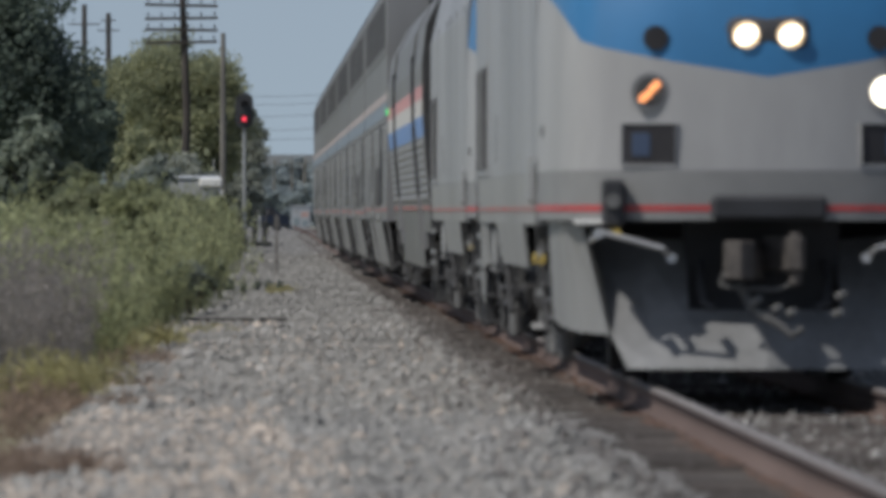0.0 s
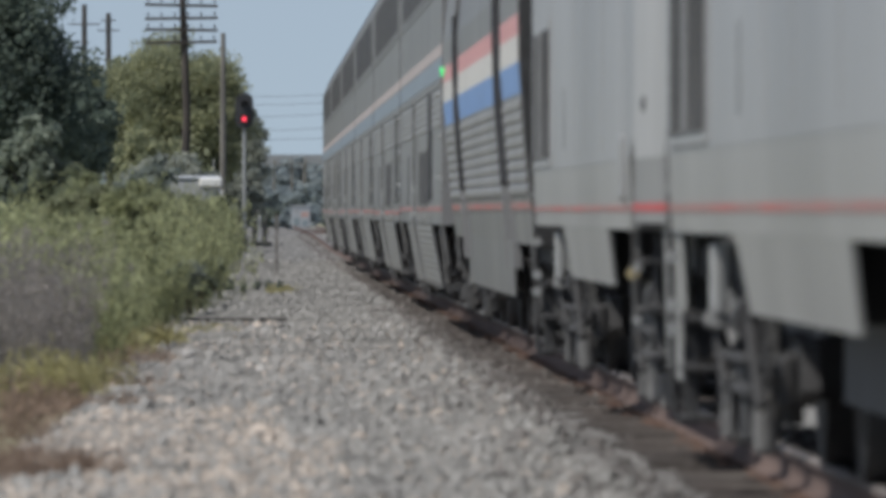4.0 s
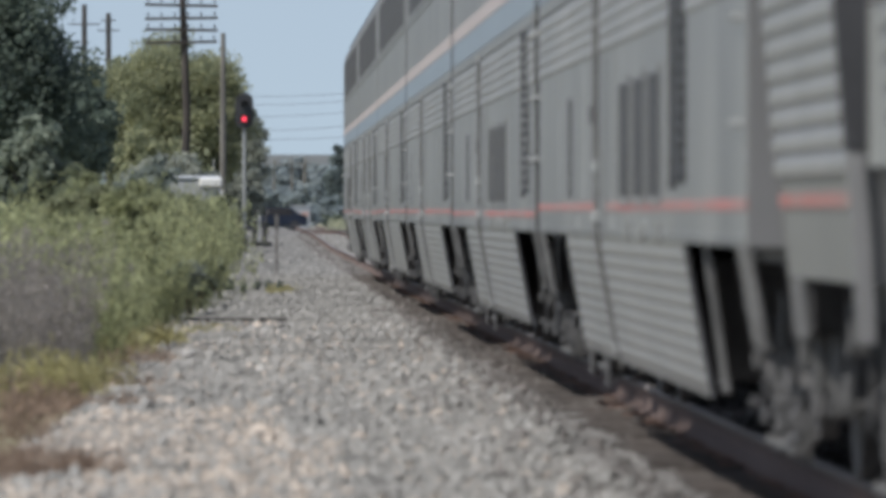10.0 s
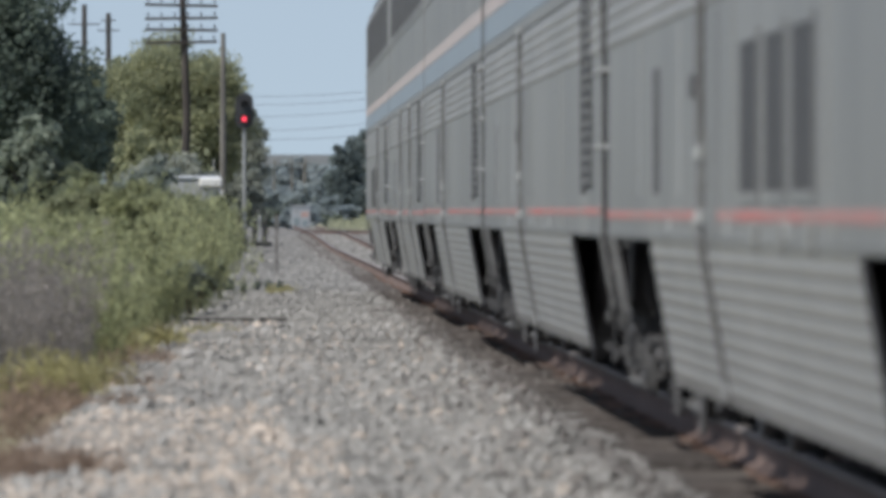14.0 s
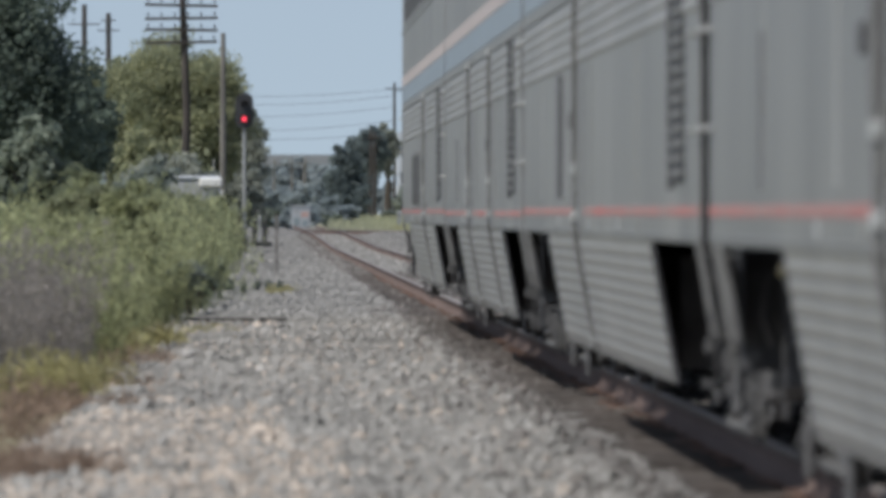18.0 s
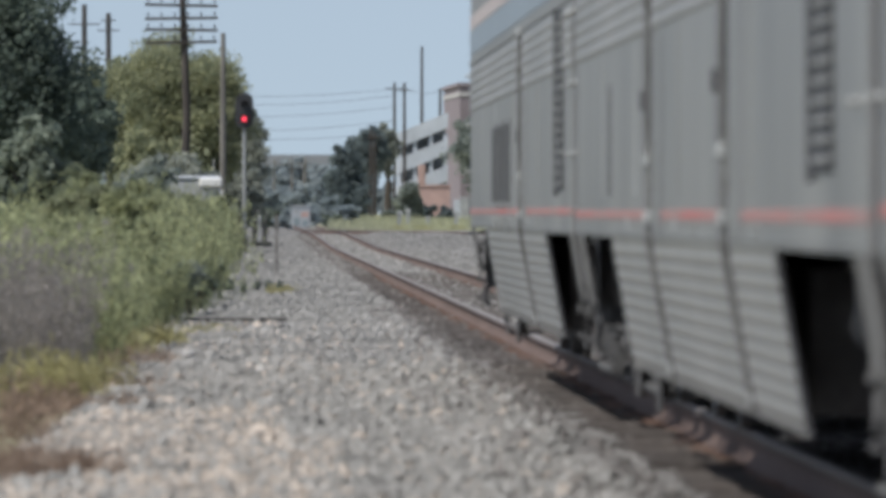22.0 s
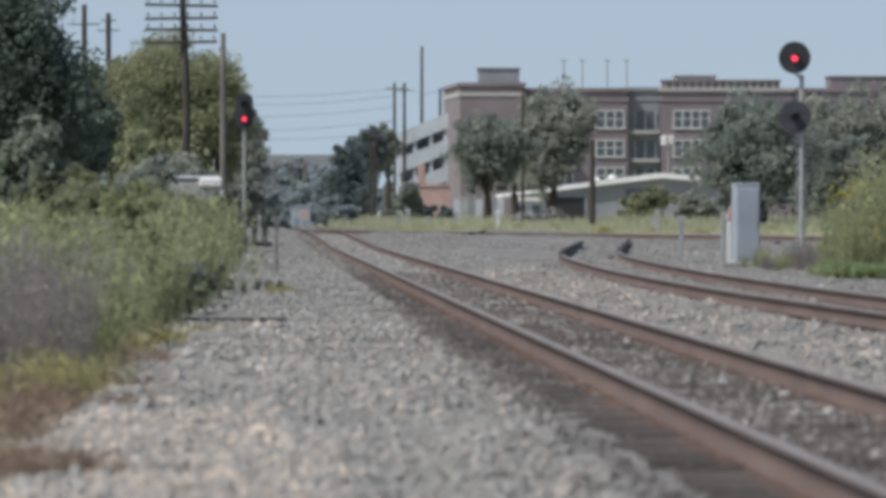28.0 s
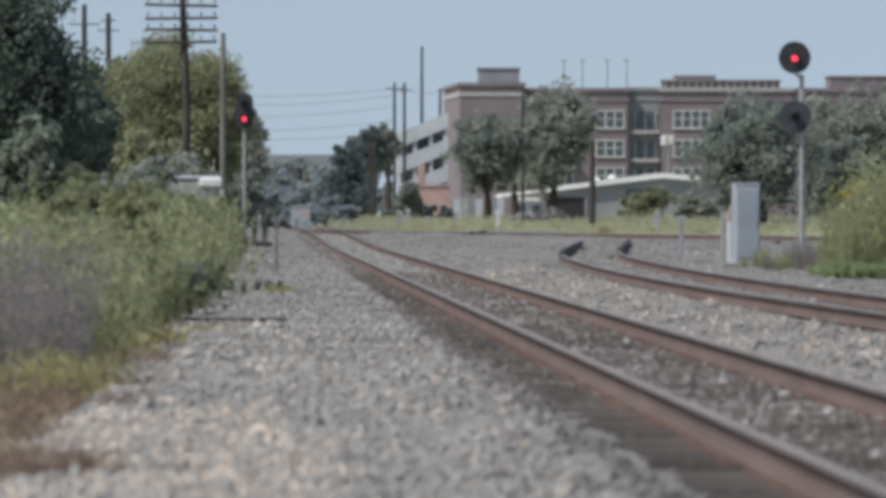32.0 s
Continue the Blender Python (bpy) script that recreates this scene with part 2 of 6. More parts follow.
# mid and pale greens are lifted and blued for haze
LEAF_MID = leafy("mid_leaves", (0.2, 0.237, 0.222), (0.345, 0.376, 0.325), 0.18)
# far leaves: the blue-grey haze is put straight into the leaf colour
LEAF_HAZED = leafy("far_leaves", (0.31, 0.36, 0.385), (0.43, 0.48, 0.49), 0.12)
LEAF_PALE = leafy("pale_leaves", (0.252, 0.276, 0.25), (0.425, 0.444, 0.38), 0.2)
WEED = leafy("weed_leaves", (0.24, 0.262, 0.15), (0.455, 0.478, 0.278), 0.55)
SILL = mat("sill_paint", (0.265, 0.268, 0.265), 0.5, 0.1, 0.12, 0.9, 7.0, stretch=(1, 0.8, 0.2), second=(0.205, 0.208, 0.206))
# near-black of the modelled shadow line on the ballast
SHADOW_LINE = mat("black_old_wood", (0.035, 0.032, 0.03), 0.95, 0, 0.3, 3.0, 30.0)
WEED_DRY = leafy("dry_weed", (0.24, 0.222, 0.212), (0.345, 0.32, 0.3), 0.32)
GRASS_YEL = leafy("yellow_grass", (0.35, 0.325, 0.165), (0.49, 0.46, 0.245), 0.4)
GRASS_RUST = leafy("rust_grass", (0.27, 0.2, 0.155), (0.39, 0.3, 0.235), 0.4)
GRASS_GREEN = leafy("fresh_grass", (0.24, 0.3, 0.145), (0.36, 0.42, 0.225), 0.3)
FIELD_GRASS = leafy("field_grass_blades", (0.41, 0.42, 0.275), (0.56, 0.56, 0.385), 0.25)
FLOWER = leafy("yellow_flower", (0.5, 0.38, 0.04), (0.65, 0.5, 0.06), 0.2)
# ---- ground, ballast, tracks ----
def rise(y):
    """The line climbs a little towards the junction."""
    return 0.26 * min(max((y - 300.0) / 120.0, 0.0), 1.0)


def sheet(name, xs, ys, zf, material, label, category):
    v = [(x, y, zf(x, y)) for y in ys for x in xs]
    k = len(xs)
    f = [(j * k + i, j * k + i + 1, (j + 1) * k + i + 1, (j + 1) * k + i) for j in range(len(ys) - 1) for i in range(k - 1)]
    return tagged(raw(name, v, f, material), label, category, kind="structure")


YS = [-900, -400, -100, 0, 30, 60, 100, 150, 200, 250, 300, 330, 360, 390, 420, 440, 480, 600, 800, 1200, 2000, 4500]
sheet("ground", [-3000, -400, -100, -30, -8, 0, 8, 16, 30, 100, 400, 3000], YS, lambda x, y: GROUND - 0.12 + rise(y), FIELD,
      "flat field of dry yellow-green grass beside the line", "ground")


def siding_x(y):
    """The siding's centre: nearest to the main line at about 125 m, curving off beyond."""
    knots, at = [-400, 20, 60, 95, 114, 130, 150, 170, 200, 219, 241, 330], [9.6, 8.4, 7.75, 7.3, 7.1, 7.06, 7.14, 7.33, 7.84, 8.3, 9.12, 13.2]
    return float(np.mean([np.interp(y + d, knots, at) for d in (-10, -5, 0, 5, 10)]))


def bed(x, y):
    n = 0.05 * noise.noise(Vector((x * 0.7, y * 0.25, 0))) + 0.03 * noise.noise(Vector((x * 2.1, y * 0.9, 3)))
    edge = min(max((x + 1.9) / 0.8, 0), 1) if x < 0 else min(max((27.0 - x) / 3.0, 0), 1)
    flat = 1.0 if abs(x - TRACK_X) < 1.5 else 0.0
    return GROUND + rise(y) - 0.02 + n * (1 - flat) - 0.25 * (1 - edge) + 0.15 * min(max((x - 5.0) / 0.8, 0), 1) * min(max((siding_x(y) + 2.6 - x) / 1.2, 0), 1)


sheet("ballast_bed", [-2.6 + 0.3 * i for i in range(40)] + [10 + 0.8 * i for i in range(24)], [-340 + 12 * i for i in range(29)] + [8 + 1.5 * i for i in range(300)], bed, BED,
      "crushed grey stone ballast spread beside the tracks", "ballast")

for y0, y1 in ((452, 554.5), (566.5, 680)):
    sheet("ballast_bed", [-8 + 2 * i for i in range(9)], [y0 + (y1 - y0) * i / 8 for i in range(9)], lambda x, y: -0.012 + 0.01 * noise.noise(Vector((x, 0.2 * y, 0))), BED, "trodden gravel beside the far road", "ballast")
CURVE = mat("black_rail", (0.055, 0.05, 0.048), 0.7, 0, 0.2)
DIRTY = mat("browned_stone", (0.165, 0.152, 0.144), 0.95, 0, 0.15, 1.0, 50.0, island=0.5, second=(0.1, 0.092, 0.088))
# loose stones: squashed, broken lumps of eight faces each
_oct = np.array([(1, 0, 0), (-1, 0, 0), (0, 1, 0), (0, -1, 0), (0, 0, 1), (0, 0, -1)], float)
_octf = np.array([(0, 2, 4), (2, 1, 4), (1, 3, 4), (3, 0, 4), (2, 0, 5), (1, 2, 5), (3, 1, 5), (0, 3, 5)])


def stones(name, areas, material, label, seed):
    """areas: (x0, x1, y0, y1, how many, size)."""
    rng = np.random.default_rng(seed)
    vs, fs, base = [], [], 0
    for x0, x1, y0, y1, k, size in areas:
        k = int(1.15 * k)
        c = np.stack([rng.uniform(x0, x1, k), rng.uniform(y0, y1, k), np.zeros(k)], 1)
        c[:, 2] = [bed(x, y) for x, y in c[:, :2]]
        r = 0.78 * size * rng.lognormal(0, 0.38, k)
        a = rng.uniform(0, 2 * np.pi, k)
        shape = _oct[None] * rng.uniform(0.6, 1.25, (k, 6, 1)) * np.stack([np.ones(k), rng.uniform(0.6, 1, k), rng.uniform(0.5, 0.85, k)], 1)[:, None]
        shape += rng.normal(0, 0.16, shape.shape)
        rot = shape.copy()
        rot[..., 0] = shape[..., 0] * np.cos(a)[:, None] - shape[..., 1] * np.sin(a)[:, None]
        rot[..., 1] = shape[..., 0] * np.sin(a)[:, None] + shape[..., 1] * np.cos(a)[:, None]
        v = c[:, None] + rot * r[:, None, None]
        v[..., 2] += (0.25 * r)[:, None]
        vs.append(v.reshape(-1, 3))
        fs.append((_octf[None] + base + 6 * np.arange(k)[:, None, None]).reshape(-1, 3))
        base += 6 * k
    return tagged(raw(name, np.concatenate(vs), np.concatenate(fs), material), label, "ballast", kind="stuff")


stones("ballast_stones", [(-1.5, 1.85, 41, 60, 19000, 0.027), (-1.3, 1.9, 60, 85, 18500, 0.028), (-1.0, 1.9, 85, 130, 15000, 0.03), (-0.8, 2.1, 130, 230, 11000, 0.034),
                          (2.9, 4.15, 40, 80, 2200, 0.027), (2.9, 4.15, 80, 200, 3400, 0.03), (2.85, 4.15, 200, 440, 6500, 0.045), (4.3, 6.2, 60, 130, 9500, 0.03), (4.3, 6.4, 130, 300, 9000, 0.035), (6.4, 7.8, 70, 230, 3500, 0.03),
                          (8.0, 9.2, 95, 235, 4000, 0.032), (9.2, 14.5, 110, 330, 9000, 0.04), (-0.6, 2.1, 230, 430, 5500, 0.04), (2.0, 2.66, 200, 430, 1200, 0.036), (4.5, 10, 300, 430, 4000, 0.045), (12, 24, 240, 440, 9000, 0.05), (1.8, 2.0, 40, 130, 900, 0.025)],
       STONE, "loose crushed grey ballast stones", 3)
stones("pale_ballast_stones", [(-1.6, 0.2, 41, 62, 7500, 0.028), (0.2, 0.5, 41, 54, 700, 0.027), (-1.3, 1.9, 60, 110, 2500, 0.03), (4.3, 6.2, 60, 200, 3300, 0.036), (0.5, 1.8, 41, 60, 450, 0.028)],
       STONE_WARM, "loose pale sandy ballast stones", 4)
stones("dirty_ballast_stones", [(2.15, 2.66, 40, 62, 160, 0.02), (2.0, 2.66, 62, 75, 900, 0.022), (2.0, 2.66, 75, 200, 3400, 0.026), (1.6, 2.1, 40, 62, 700, 0.025), (1.6, 2.1, 62, 130, 3500, 0.025), (2.0, 2.66, 200, 430, 3200, 0.036), (1.2, 1.7, 40, 75, 1600, 0.025), (2.85, 4.15, 40, 80, 2600, 0.024), (2.85, 4.15, 80, 200, 3600, 0.027)], DIRTY, "oil-browned ballast stones along the rail", 5)

RAIL_TOP = [(-0.036, -0.012), (-0.030, 0.0), (0.030, 0.0), (0.036, -0.012)]
RAIL_HEAD = [(-0.037, -0.012), (0.037, -0.012), (0.037, -0.042), (-0.037, -0.042)]
RAIL_BODY = [(-0.036, -0.042), (0.036, -0.042), (0.012, -0.055), (0.010, -0.150), (0.072, -0.168), (0.072, -0.182), (-0.072, -0.182), (-0.072, -0.168), (-0.010, -0.150), (-0.012, -0.055)]


def swept(outline, path):
    """An outline of (x, z) carried along a path of (x, y, z)."""
    k = len(outline)
    v = [(p[0] + o[0], p[1], p[2] + o[1]) for p in path for o in outline]
    f = [(j * k + i, j * k + (i + 1) % k, (j + 1) * k + (i + 1) % k, (j + 1) * k + i) for j in range(len(path) - 1) for i in range(k)]
    return v, f


def rail(parent, path, name="rail"):
    """A flat-bottomed rail: rusty web and foot, dark head sides, a worn bright top."""
    r = raw(name, *swept(RAIL_BODY, path), RUST, parent)
    raw("rail_head", *swept(RAIL_HEAD, path), RUST_DARK, r, "dark brown side of the rail head")
    raw("running_surface", *swept(RAIL_TOP, path), POLISH, r, "bright worn rail top")
    return r


def sleeper_mesh():
    bm = bmesh.new()
    rbox(bm, -1.3, 1.3, -0.115, 0.115, -0.36, -0.186, 0.015)
    for s in (-0.7535, 0.7535):
        box(bm, s - 0.16, s + 0.16, -0.09, 0.09, -0.19, -0.176, 1)
    me = bpy.data.meshes.new("sleeper")
    bm.to_mesh(me)
    bm.free()
    me.materials.append(WOOD_TIE), me.materials.append(PLATE)
    return me


main_line = thing("railway_track", "rusty main-line rails spiked to weathered wooden sleepers", "railway track", kind="structure")
MAIN_PATH = [-335, -200, -100, 0, 40, 80, 120, 160, 200, 250, 300, 320, 340, 360, 380, 400, 420, 440, 500, 600]
for s in (-0.7535, 0.7535):
    rail(main_line, [(TRACK_X + s, y, rise(y)) for y in MAIN_PATH])


SIDING_Z = 0.15      # the siding lies a little higher than the main line


siding = thing("siding_track", "rusty siding that curves away to join the crossing track", "railway track", kind="structure")
for s in (-0.7535, 0.7535):
    end = 219 if s < 0 else 241
    rail(siding, [(siding_x(y) + s, y, SIDING_Z) for y in [-335, -100, 0] + list(range(40, end, 8)) + [end]])
    # the run beyond is laid with black rail
    path = [(siding_x(y) + s, y, SIDING_Z + 0.0004 * (y - end)) for y in range(end + 2, end + 90, 8)]
    raw("curve_rail", *swept(RAIL_BODY, path), CURVE, siding, "black curved rail")
    raw("curve_rail_head", *swept([(-0.06, 0.02), (0.06, 0.02), (0.06, -0.06), (-0.06, -0.06)], path), CURVE, siding, "black curved rail head")
branch = thing("crossing_track", "distant rusty track that cuts across the line", "railway track", kind="structure")
for d in (0.0, 1.6):
    rail(branch, [(2.4 + i * 2.6 + d, 440 - 14.2 * i * (1 - 0.012 * i), 0.3 - 0.01 * i) for i in range(11)])
# ---- the train ----
def flutes(bm, x_at, y0, y1, z0, z1, n, side, deep=0.0052):
    """Lapped horizontal flutes on a car's side, each proud at its lower edge."""
    h = (z1 - z0) / n
    face = []
    for i in range(n):
        a = z0 + i * h
        face += [(x_at(a) + 0.001, a), (x_at(a + 0.2 * h) + deep, a + 0.16 * h), (x_at(a + 0.6 * h) + deep, a + 0.6 * h)]
    face += [(x_at(z1) + 0.001, z1), (x_at(z1) - 0.02, z1), (x_at(z0) - 0.02, z0)]
    prism(bm, [(side * x, z) for x, z in face], y0, y1)


def wheel(parent, x, y, material=None):
    bm = bmesh.new()
    cyl(bm, (x - 0.065, y, 0.46), (x + 0.065, y, 0.46), 0.455, seg=24)
    cyl(bm, (x - 0.10 * (1 if x > 0 else -1), y, 0.46), (x - 0.065 * (1 if x > 0 else -1), y, 0.46), 0.485, seg=24)
    cyl(bm, (x - 0.11, y, 0.46), (x + 0.11, y, 0.46), 0.12, seg=12)
    return part("wheel", bm, material or GREYGEAR, parent, "dusty steel wheel")


def clutter(parent, y, span, lo, hi, seed, count, pale, iron):
    """Straps, rods and pipe ends that hang outside a truck."""
    rng = random.Random(seed)
    for s in (-1, 1):
        for i in range(count):
            x, yy = rng.uniform(1.02, 1.3), y + rng.uniform(-span, span)
            z1 = rng.uniform(hi - 0.6, hi)
            z0 = z1 - rng.uniform(0.08, 0.3)
            w = rng.uniform(0.015, 0.045)
            strap = bmesh.new()
            rbox(strap, *sorted((s * x, s * (x + w))), yy, yy + rng.uniform(0.05, 0.25), max(z0, lo), z1, 0.006)
            if i % 3 == 0:
                q = rng.uniform(0.08, 0.17)
                rbox(strap, *sorted((s * (x - q), s * (x + 0.03))), yy, yy + 0.15, max(z0, lo), max(z0, lo) + rng.uniform(0.025, 0.05), 0.006)
            part("hanger", strap, (pale, iron, iron)[i % 3], parent)
            if i % 2 == 0:
                rod = bmesh.new()
                cyl(rod, (s * (x + 0.01), yy - 0.03, z1 - 0.05), (s * (x + 0.01), yy + 0.05, z1 - 0.05), rng.uniform(0.02, 0.05), seg=8)
                part("rod_end", rod, iron, parent)
            if i % 4 == 1:
                rod = bmesh.new()
                pipe(rod, [(s * x, yy, z1), (s * (x + 0.04), yy + 0.2, z1 - 0.15), (s * (x - 0.03), yy + 0.5, max(z0, lo))], 0.018, 6)
                part("brake_pipe", rod, iron, parent)


def bogie(car, y, base=2.6, gear=None, boxes=None):
    """A two-axle truck: side frames, journal boxes, springs, brake gear, wheels."""
    gear = gear or GREYGEAR
    boxes = boxes or MIDGEAR
    iron = DARKGEAR if gear is PALEGEAR else GREYGEAR
    bm = bmesh.new()
    for s in (-1, 1):
        prism(bm, [(y - base / 2 - 0.35, 0.42), (y - base / 2 - 0.25, 0.62), (y - 0.75, 0.66), (y - 0.45, 0.40), (y + 0.45, 0.40), (y + 0.75, 0.66), (y + base / 2 + 0.25, 0.62), (y + base / 2 + 0.35, 0.42),
                   (y + base / 2, 0.34), (y + 0.8, 0.46), (y + 0.5, 0.24), (y - 0.5, 0.24), (y - 0.8, 0.46), (y - base / 2, 0.34)], s * 1.02, s * 1.1, "x")
    box(bm, -1.05, 1.05, y - 0.25, y + 0.25, 0.35, 0.62)
    frame_part = part("bogie", bm, iron, car, "dark cast side frame")
    for s in (-1, 1):
        for dy in (-base / 2, base / 2):
            wheel(frame_part, s * 0.7535, y + dy, iron)
            bm = bmesh.new()
            rbox(bm, *sorted((s * 1.09, s * 1.19)), y + dy - 0.14, y + dy + 0.14, 0.33, 0.58, 0.03)
            cyl(bm, (s * 1.17, y + dy, 0.46), (s * 1.23, y + dy, 0.46), 0.08, seg=12)
            part("journal_box", bm, iron, frame_part, "cast axle box")
        bm = bmesh.new()
        box(bm, *sorted((s * 1.1, s * 1.2)), y - 0.35, y + 0.35, 0.22, 0.26)
        for dy in (-0.2, 0.2):
            for i in range(5):
                cyl(bm, (s * 1.15, y + dy, 0.26 + 0.06 * i), (s * 1.15, y + dy, 0.30 + 0.06 * i), 0.07, seg=10)
                cyl(bm, (s * 1.15, y + dy, 0.29 + 0.06 * i), (s * 1.15, y + dy, 0.33 + 0.06 * i), 0.045, seg=8)
        part("spring", bm, iron, frame_part)
        bm = bmesh.new()
        for dy in (-0.9, 0.88):
            box(bm, *sorted((s * 1.16, s * 1.2)), y + dy - 0.06, y + dy + 0.06, 0.14, 0.72)
        pipe(bm, [(s * 1.22, y - 1.0, 0.2), (s * 1.22, y + 1.0, 0.2)], 0.022)
        part("brake_hanger", bm, boxes, frame_part, "brake hangers and rod")
    clutter(frame_part, y, base / 2 + 0.55, 0.1, 0.95, int(7 * y) + (3 if gear is PALEGEAR else 11), 8 if gear is PALEGEAR else 11, boxes, iron)
    return frame_part


def sup_x(z):
    return 1.55 if z > 1.08 else 1.55 - 0.13 * (1.08 - z) / 0.73


SUP_LEN = 25.9
CUT = (1.15, 5.4)        # the bogie openings, from each end


def coach(y0, windows, posts, slots, label, louvre=2.0, upper="coach", lead=0.62, red=1.2):
    car = thing("passenger_car", label, "passenger car", (TRACK_X, y0, 0), "double-deck passenger cars of the train")
    a, b = lead, SUP_LEN - 0.2
    bm = bmesh.new()
    half = [(1.55, 1.06), (1.55, 4.32), (1.50, 4.52), (1.36, 4.68), (1.05, 4.80), (0.5, 4.88)]
    prism(bm, half + [(-x, z) for x, z in half[::-1]], a, b)
    part("body", bm, STEEL, car)
    bm = bmesh.new()
    prism(bm, [(1.44, 4.67), (1.06, 4.83), (0.5, 4.91), (-0.5, 4.91), (-1.06, 4.83), (-1.44, 4.67)], a + 0.05, b - 0.05)
    part("roof", bm, STEEL, car, "rounded stainless roof")
    # skirts between and beyond the bogie openings
    for p0, p1 in ((CUT[1], SUP_LEN - CUT[1]), (a, CUT[0]), (SUP_LEN - CUT[0], b)):
        lo = 0.36 if p1 - p0 > 3 else 0.66
        for side in (-1, 1):
            bm = bmesh.new()
            prism(bm, [(side * 1.547, 1.06), (side * sup_x(lo), lo), (side * (sup_x(lo) - 0.012), lo), (side * 1.53, 1.06)], p0, p1)
            sk = part("skirt", bm, STEEL if p1 - p0 > 3 else DIRTYSTEEL, car)
            if p1 - p0 < 3:
                for k in range(12):
                    yy = p0 + 0.02 + 0.07 * k
                    x = 1.27 + 0.035 * ((k * 3) % 7)
                    z = 0.34 + 0.1 * ((k * 5) % 4) + 0.02 * (k % 3)
                    bm = bmesh.new()
                    if k % 4 == 1:
                        cyl(bm, (side * x, yy, z), (side * x, yy + 0.08, z), 0.022, seg=10)
                    elif k % 4 == 3:
                        pipe(bm, [(side * x, yy, 0.95), (side * (x + 0.03), yy, z + 0.12), (side * (x - 0.02), yy + 0.05, z)], 0.012, 6)
                    else:
                        rbox(bm, *sorted((side * x, side * (x + 0.015 + 0.01 * (k % 3)))), yy, yy + 0.08, z, z + 0.06 + 0.04 * (k % 2), 0.005)
                        rbox(bm, *sorted((side * (x + 0.01), side * (x + 0.02))), yy + 0.02, yy + 0.04, z + 0.05, 0.95, 0.003)
                    part("step_bracket", bm, (GREYGEAR, GREYGEAR, MIDGEAR, GREYGEAR, GREYGEAR)[k % 5], sk, "worn grey step bracket")
            else:
                # added black strips carry the opening's shade over the skirt's sunlit cut edges
                for yy in (p0 - 0.03, p1):
                    bm = bmesh.new()
                    prism(bm, [(side * 1.553, 1.04), (side * (sup_x(lo) + 0.004), lo), (side * (sup_x(lo) - 0.018), lo), (side * 1.532, 1.04)], yy, yy + 0.03)
                    part("opening_edge", bm, RUBBER_AND_SHADE, sk, "black strip carrying the wheel opening's dark over its cut edge")
            if p1 - p0 > 3:
                bm = bmesh.new()
                flutes(bm, sup_x, p0 + 0.03, p1 - 0.03, 0.4, 1.03, 9, side, 0.008)
                part("fluted_panel", bm, FLUTE, sk, "fluted stainless skirt panel")
    bm = bmesh.new()
    box(bm, -1.25, 1.25, 0.3, SUP_LEN - 0.3, 0.98, 1.055)
    box(bm, -1.36, 1.36, CUT[1] + 0.9, SUP_LEN - CUT[1] - 0.4, 0.42, 0.98)
    box(bm, -0.5, 0.5, 0.3, CUT[1] + 0.4, 0.5, 0.98), box(bm, -0.5, 0.5, SUP_LEN - CUT[1] - 0.4, SUP_LEN - 0.3, 0.5, 0.98)
    part("underframe", bm, BLACK, car, "black underframe")
    for y in (3.4, SUP_LEN - 3.4):
        bogie(car, y, 2.6, GREYGEAR)
    for side in (-1, 1):
        def lay(name, material, z0, z1, d, p0=a + 0.02, p1=b - 0.02, lab=""):
            q = bmesh.new()
            x = side * (sup_x((z0 + z1) / 2) - 0.01)
            rbox(q, min(x, side * (1.55 + d)), max(x, side * (1.55 + d)), p0, p1, z0, z1, 0.004)
            return part(name, q, material, car, lab)
        # paint
        cuts = sorted([a] + [p for q in posts for p in (q - 0.5, q + 0.12)] + [b])
        for p0, p1 in zip(cuts[::2], cuts[1::2]):
            if p1 - p0 > 0.4:
                lay("red_stripe", RED_PALE, red - 0.024, red + 0.024, 0.003, p0, p1, "faded red stripe")
        lay("pink_stripe", STRIPE_PINK, 2.8, 2.93, 0.005, lab="faded pink stripe")
        lay("blue_stripe", STRIPE_DULL, 2.58, 2.795, 0.005, lab="faded blue stripe")
        bm = bmesh.new()
        flutes(bm, sup_x, a + 0.03, b - 0.03, 2.08, 2.46, 5, side, 0.009)
        part("fluted_panel", bm, FLUTE, car, "fluted stainless band")
        lay("belt_rail", STEEL, 2.49, 2.53, 0.012)
        lay("belt_rail", STEEL, 1.08, 1.1, 0.005)
        lay("belt_rail", STEEL, 3.48, 3.52, 0.01)
        # upper windows
        if upper == "lounge":
            span = [(2.0 + 2.72 * i, 4.5 + 2.72 * i) for i in range(8)]
        else:
            span = [(1.9 + 2.02 * i, 3.42 + 2.02 * i) for i in range(11)]
        for p0, p1 in span:
            w = lay("upper_window", GLASS, 3.6, 4.3, 0.008, p0, p1, "dark upper-deck window")
            q = bmesh.new()
            x0, x1 = sorted((side * 1.54, side * 1.561))
            box(q, x0, x1, p0 - 0.05, p0, 3.56, 4.35), box(q, x0, x1, p1, p1 + 0.05, 3.56, 4.35)
            box(q, x0, x1, p0, p1, 3.56, 3.6), box(q, x0, x1, p0, p1, 4.3, 4.35)
            part("window_frame", q, STEEL, w)
        for p0, p1 in windows:
            w = lay("lower_window", GLASS, 1.275, 1.865, 0.006, p0, p1, "dark lower-deck window")
            q = bmesh.new()
            x0, x1 = sorted((side * 1.54, side * 1.560))
            box(q, x0, x1, p0 - 0.06, p0, 1.235, 1.905), box(q, x0, x1, p1, p1 + 0.06, 1.235, 1.905)
            box(q, x0, x1, p0, p1, 1.235, 1.275), box(q, x0, x1, p0, p1, 1.865, 1.905)
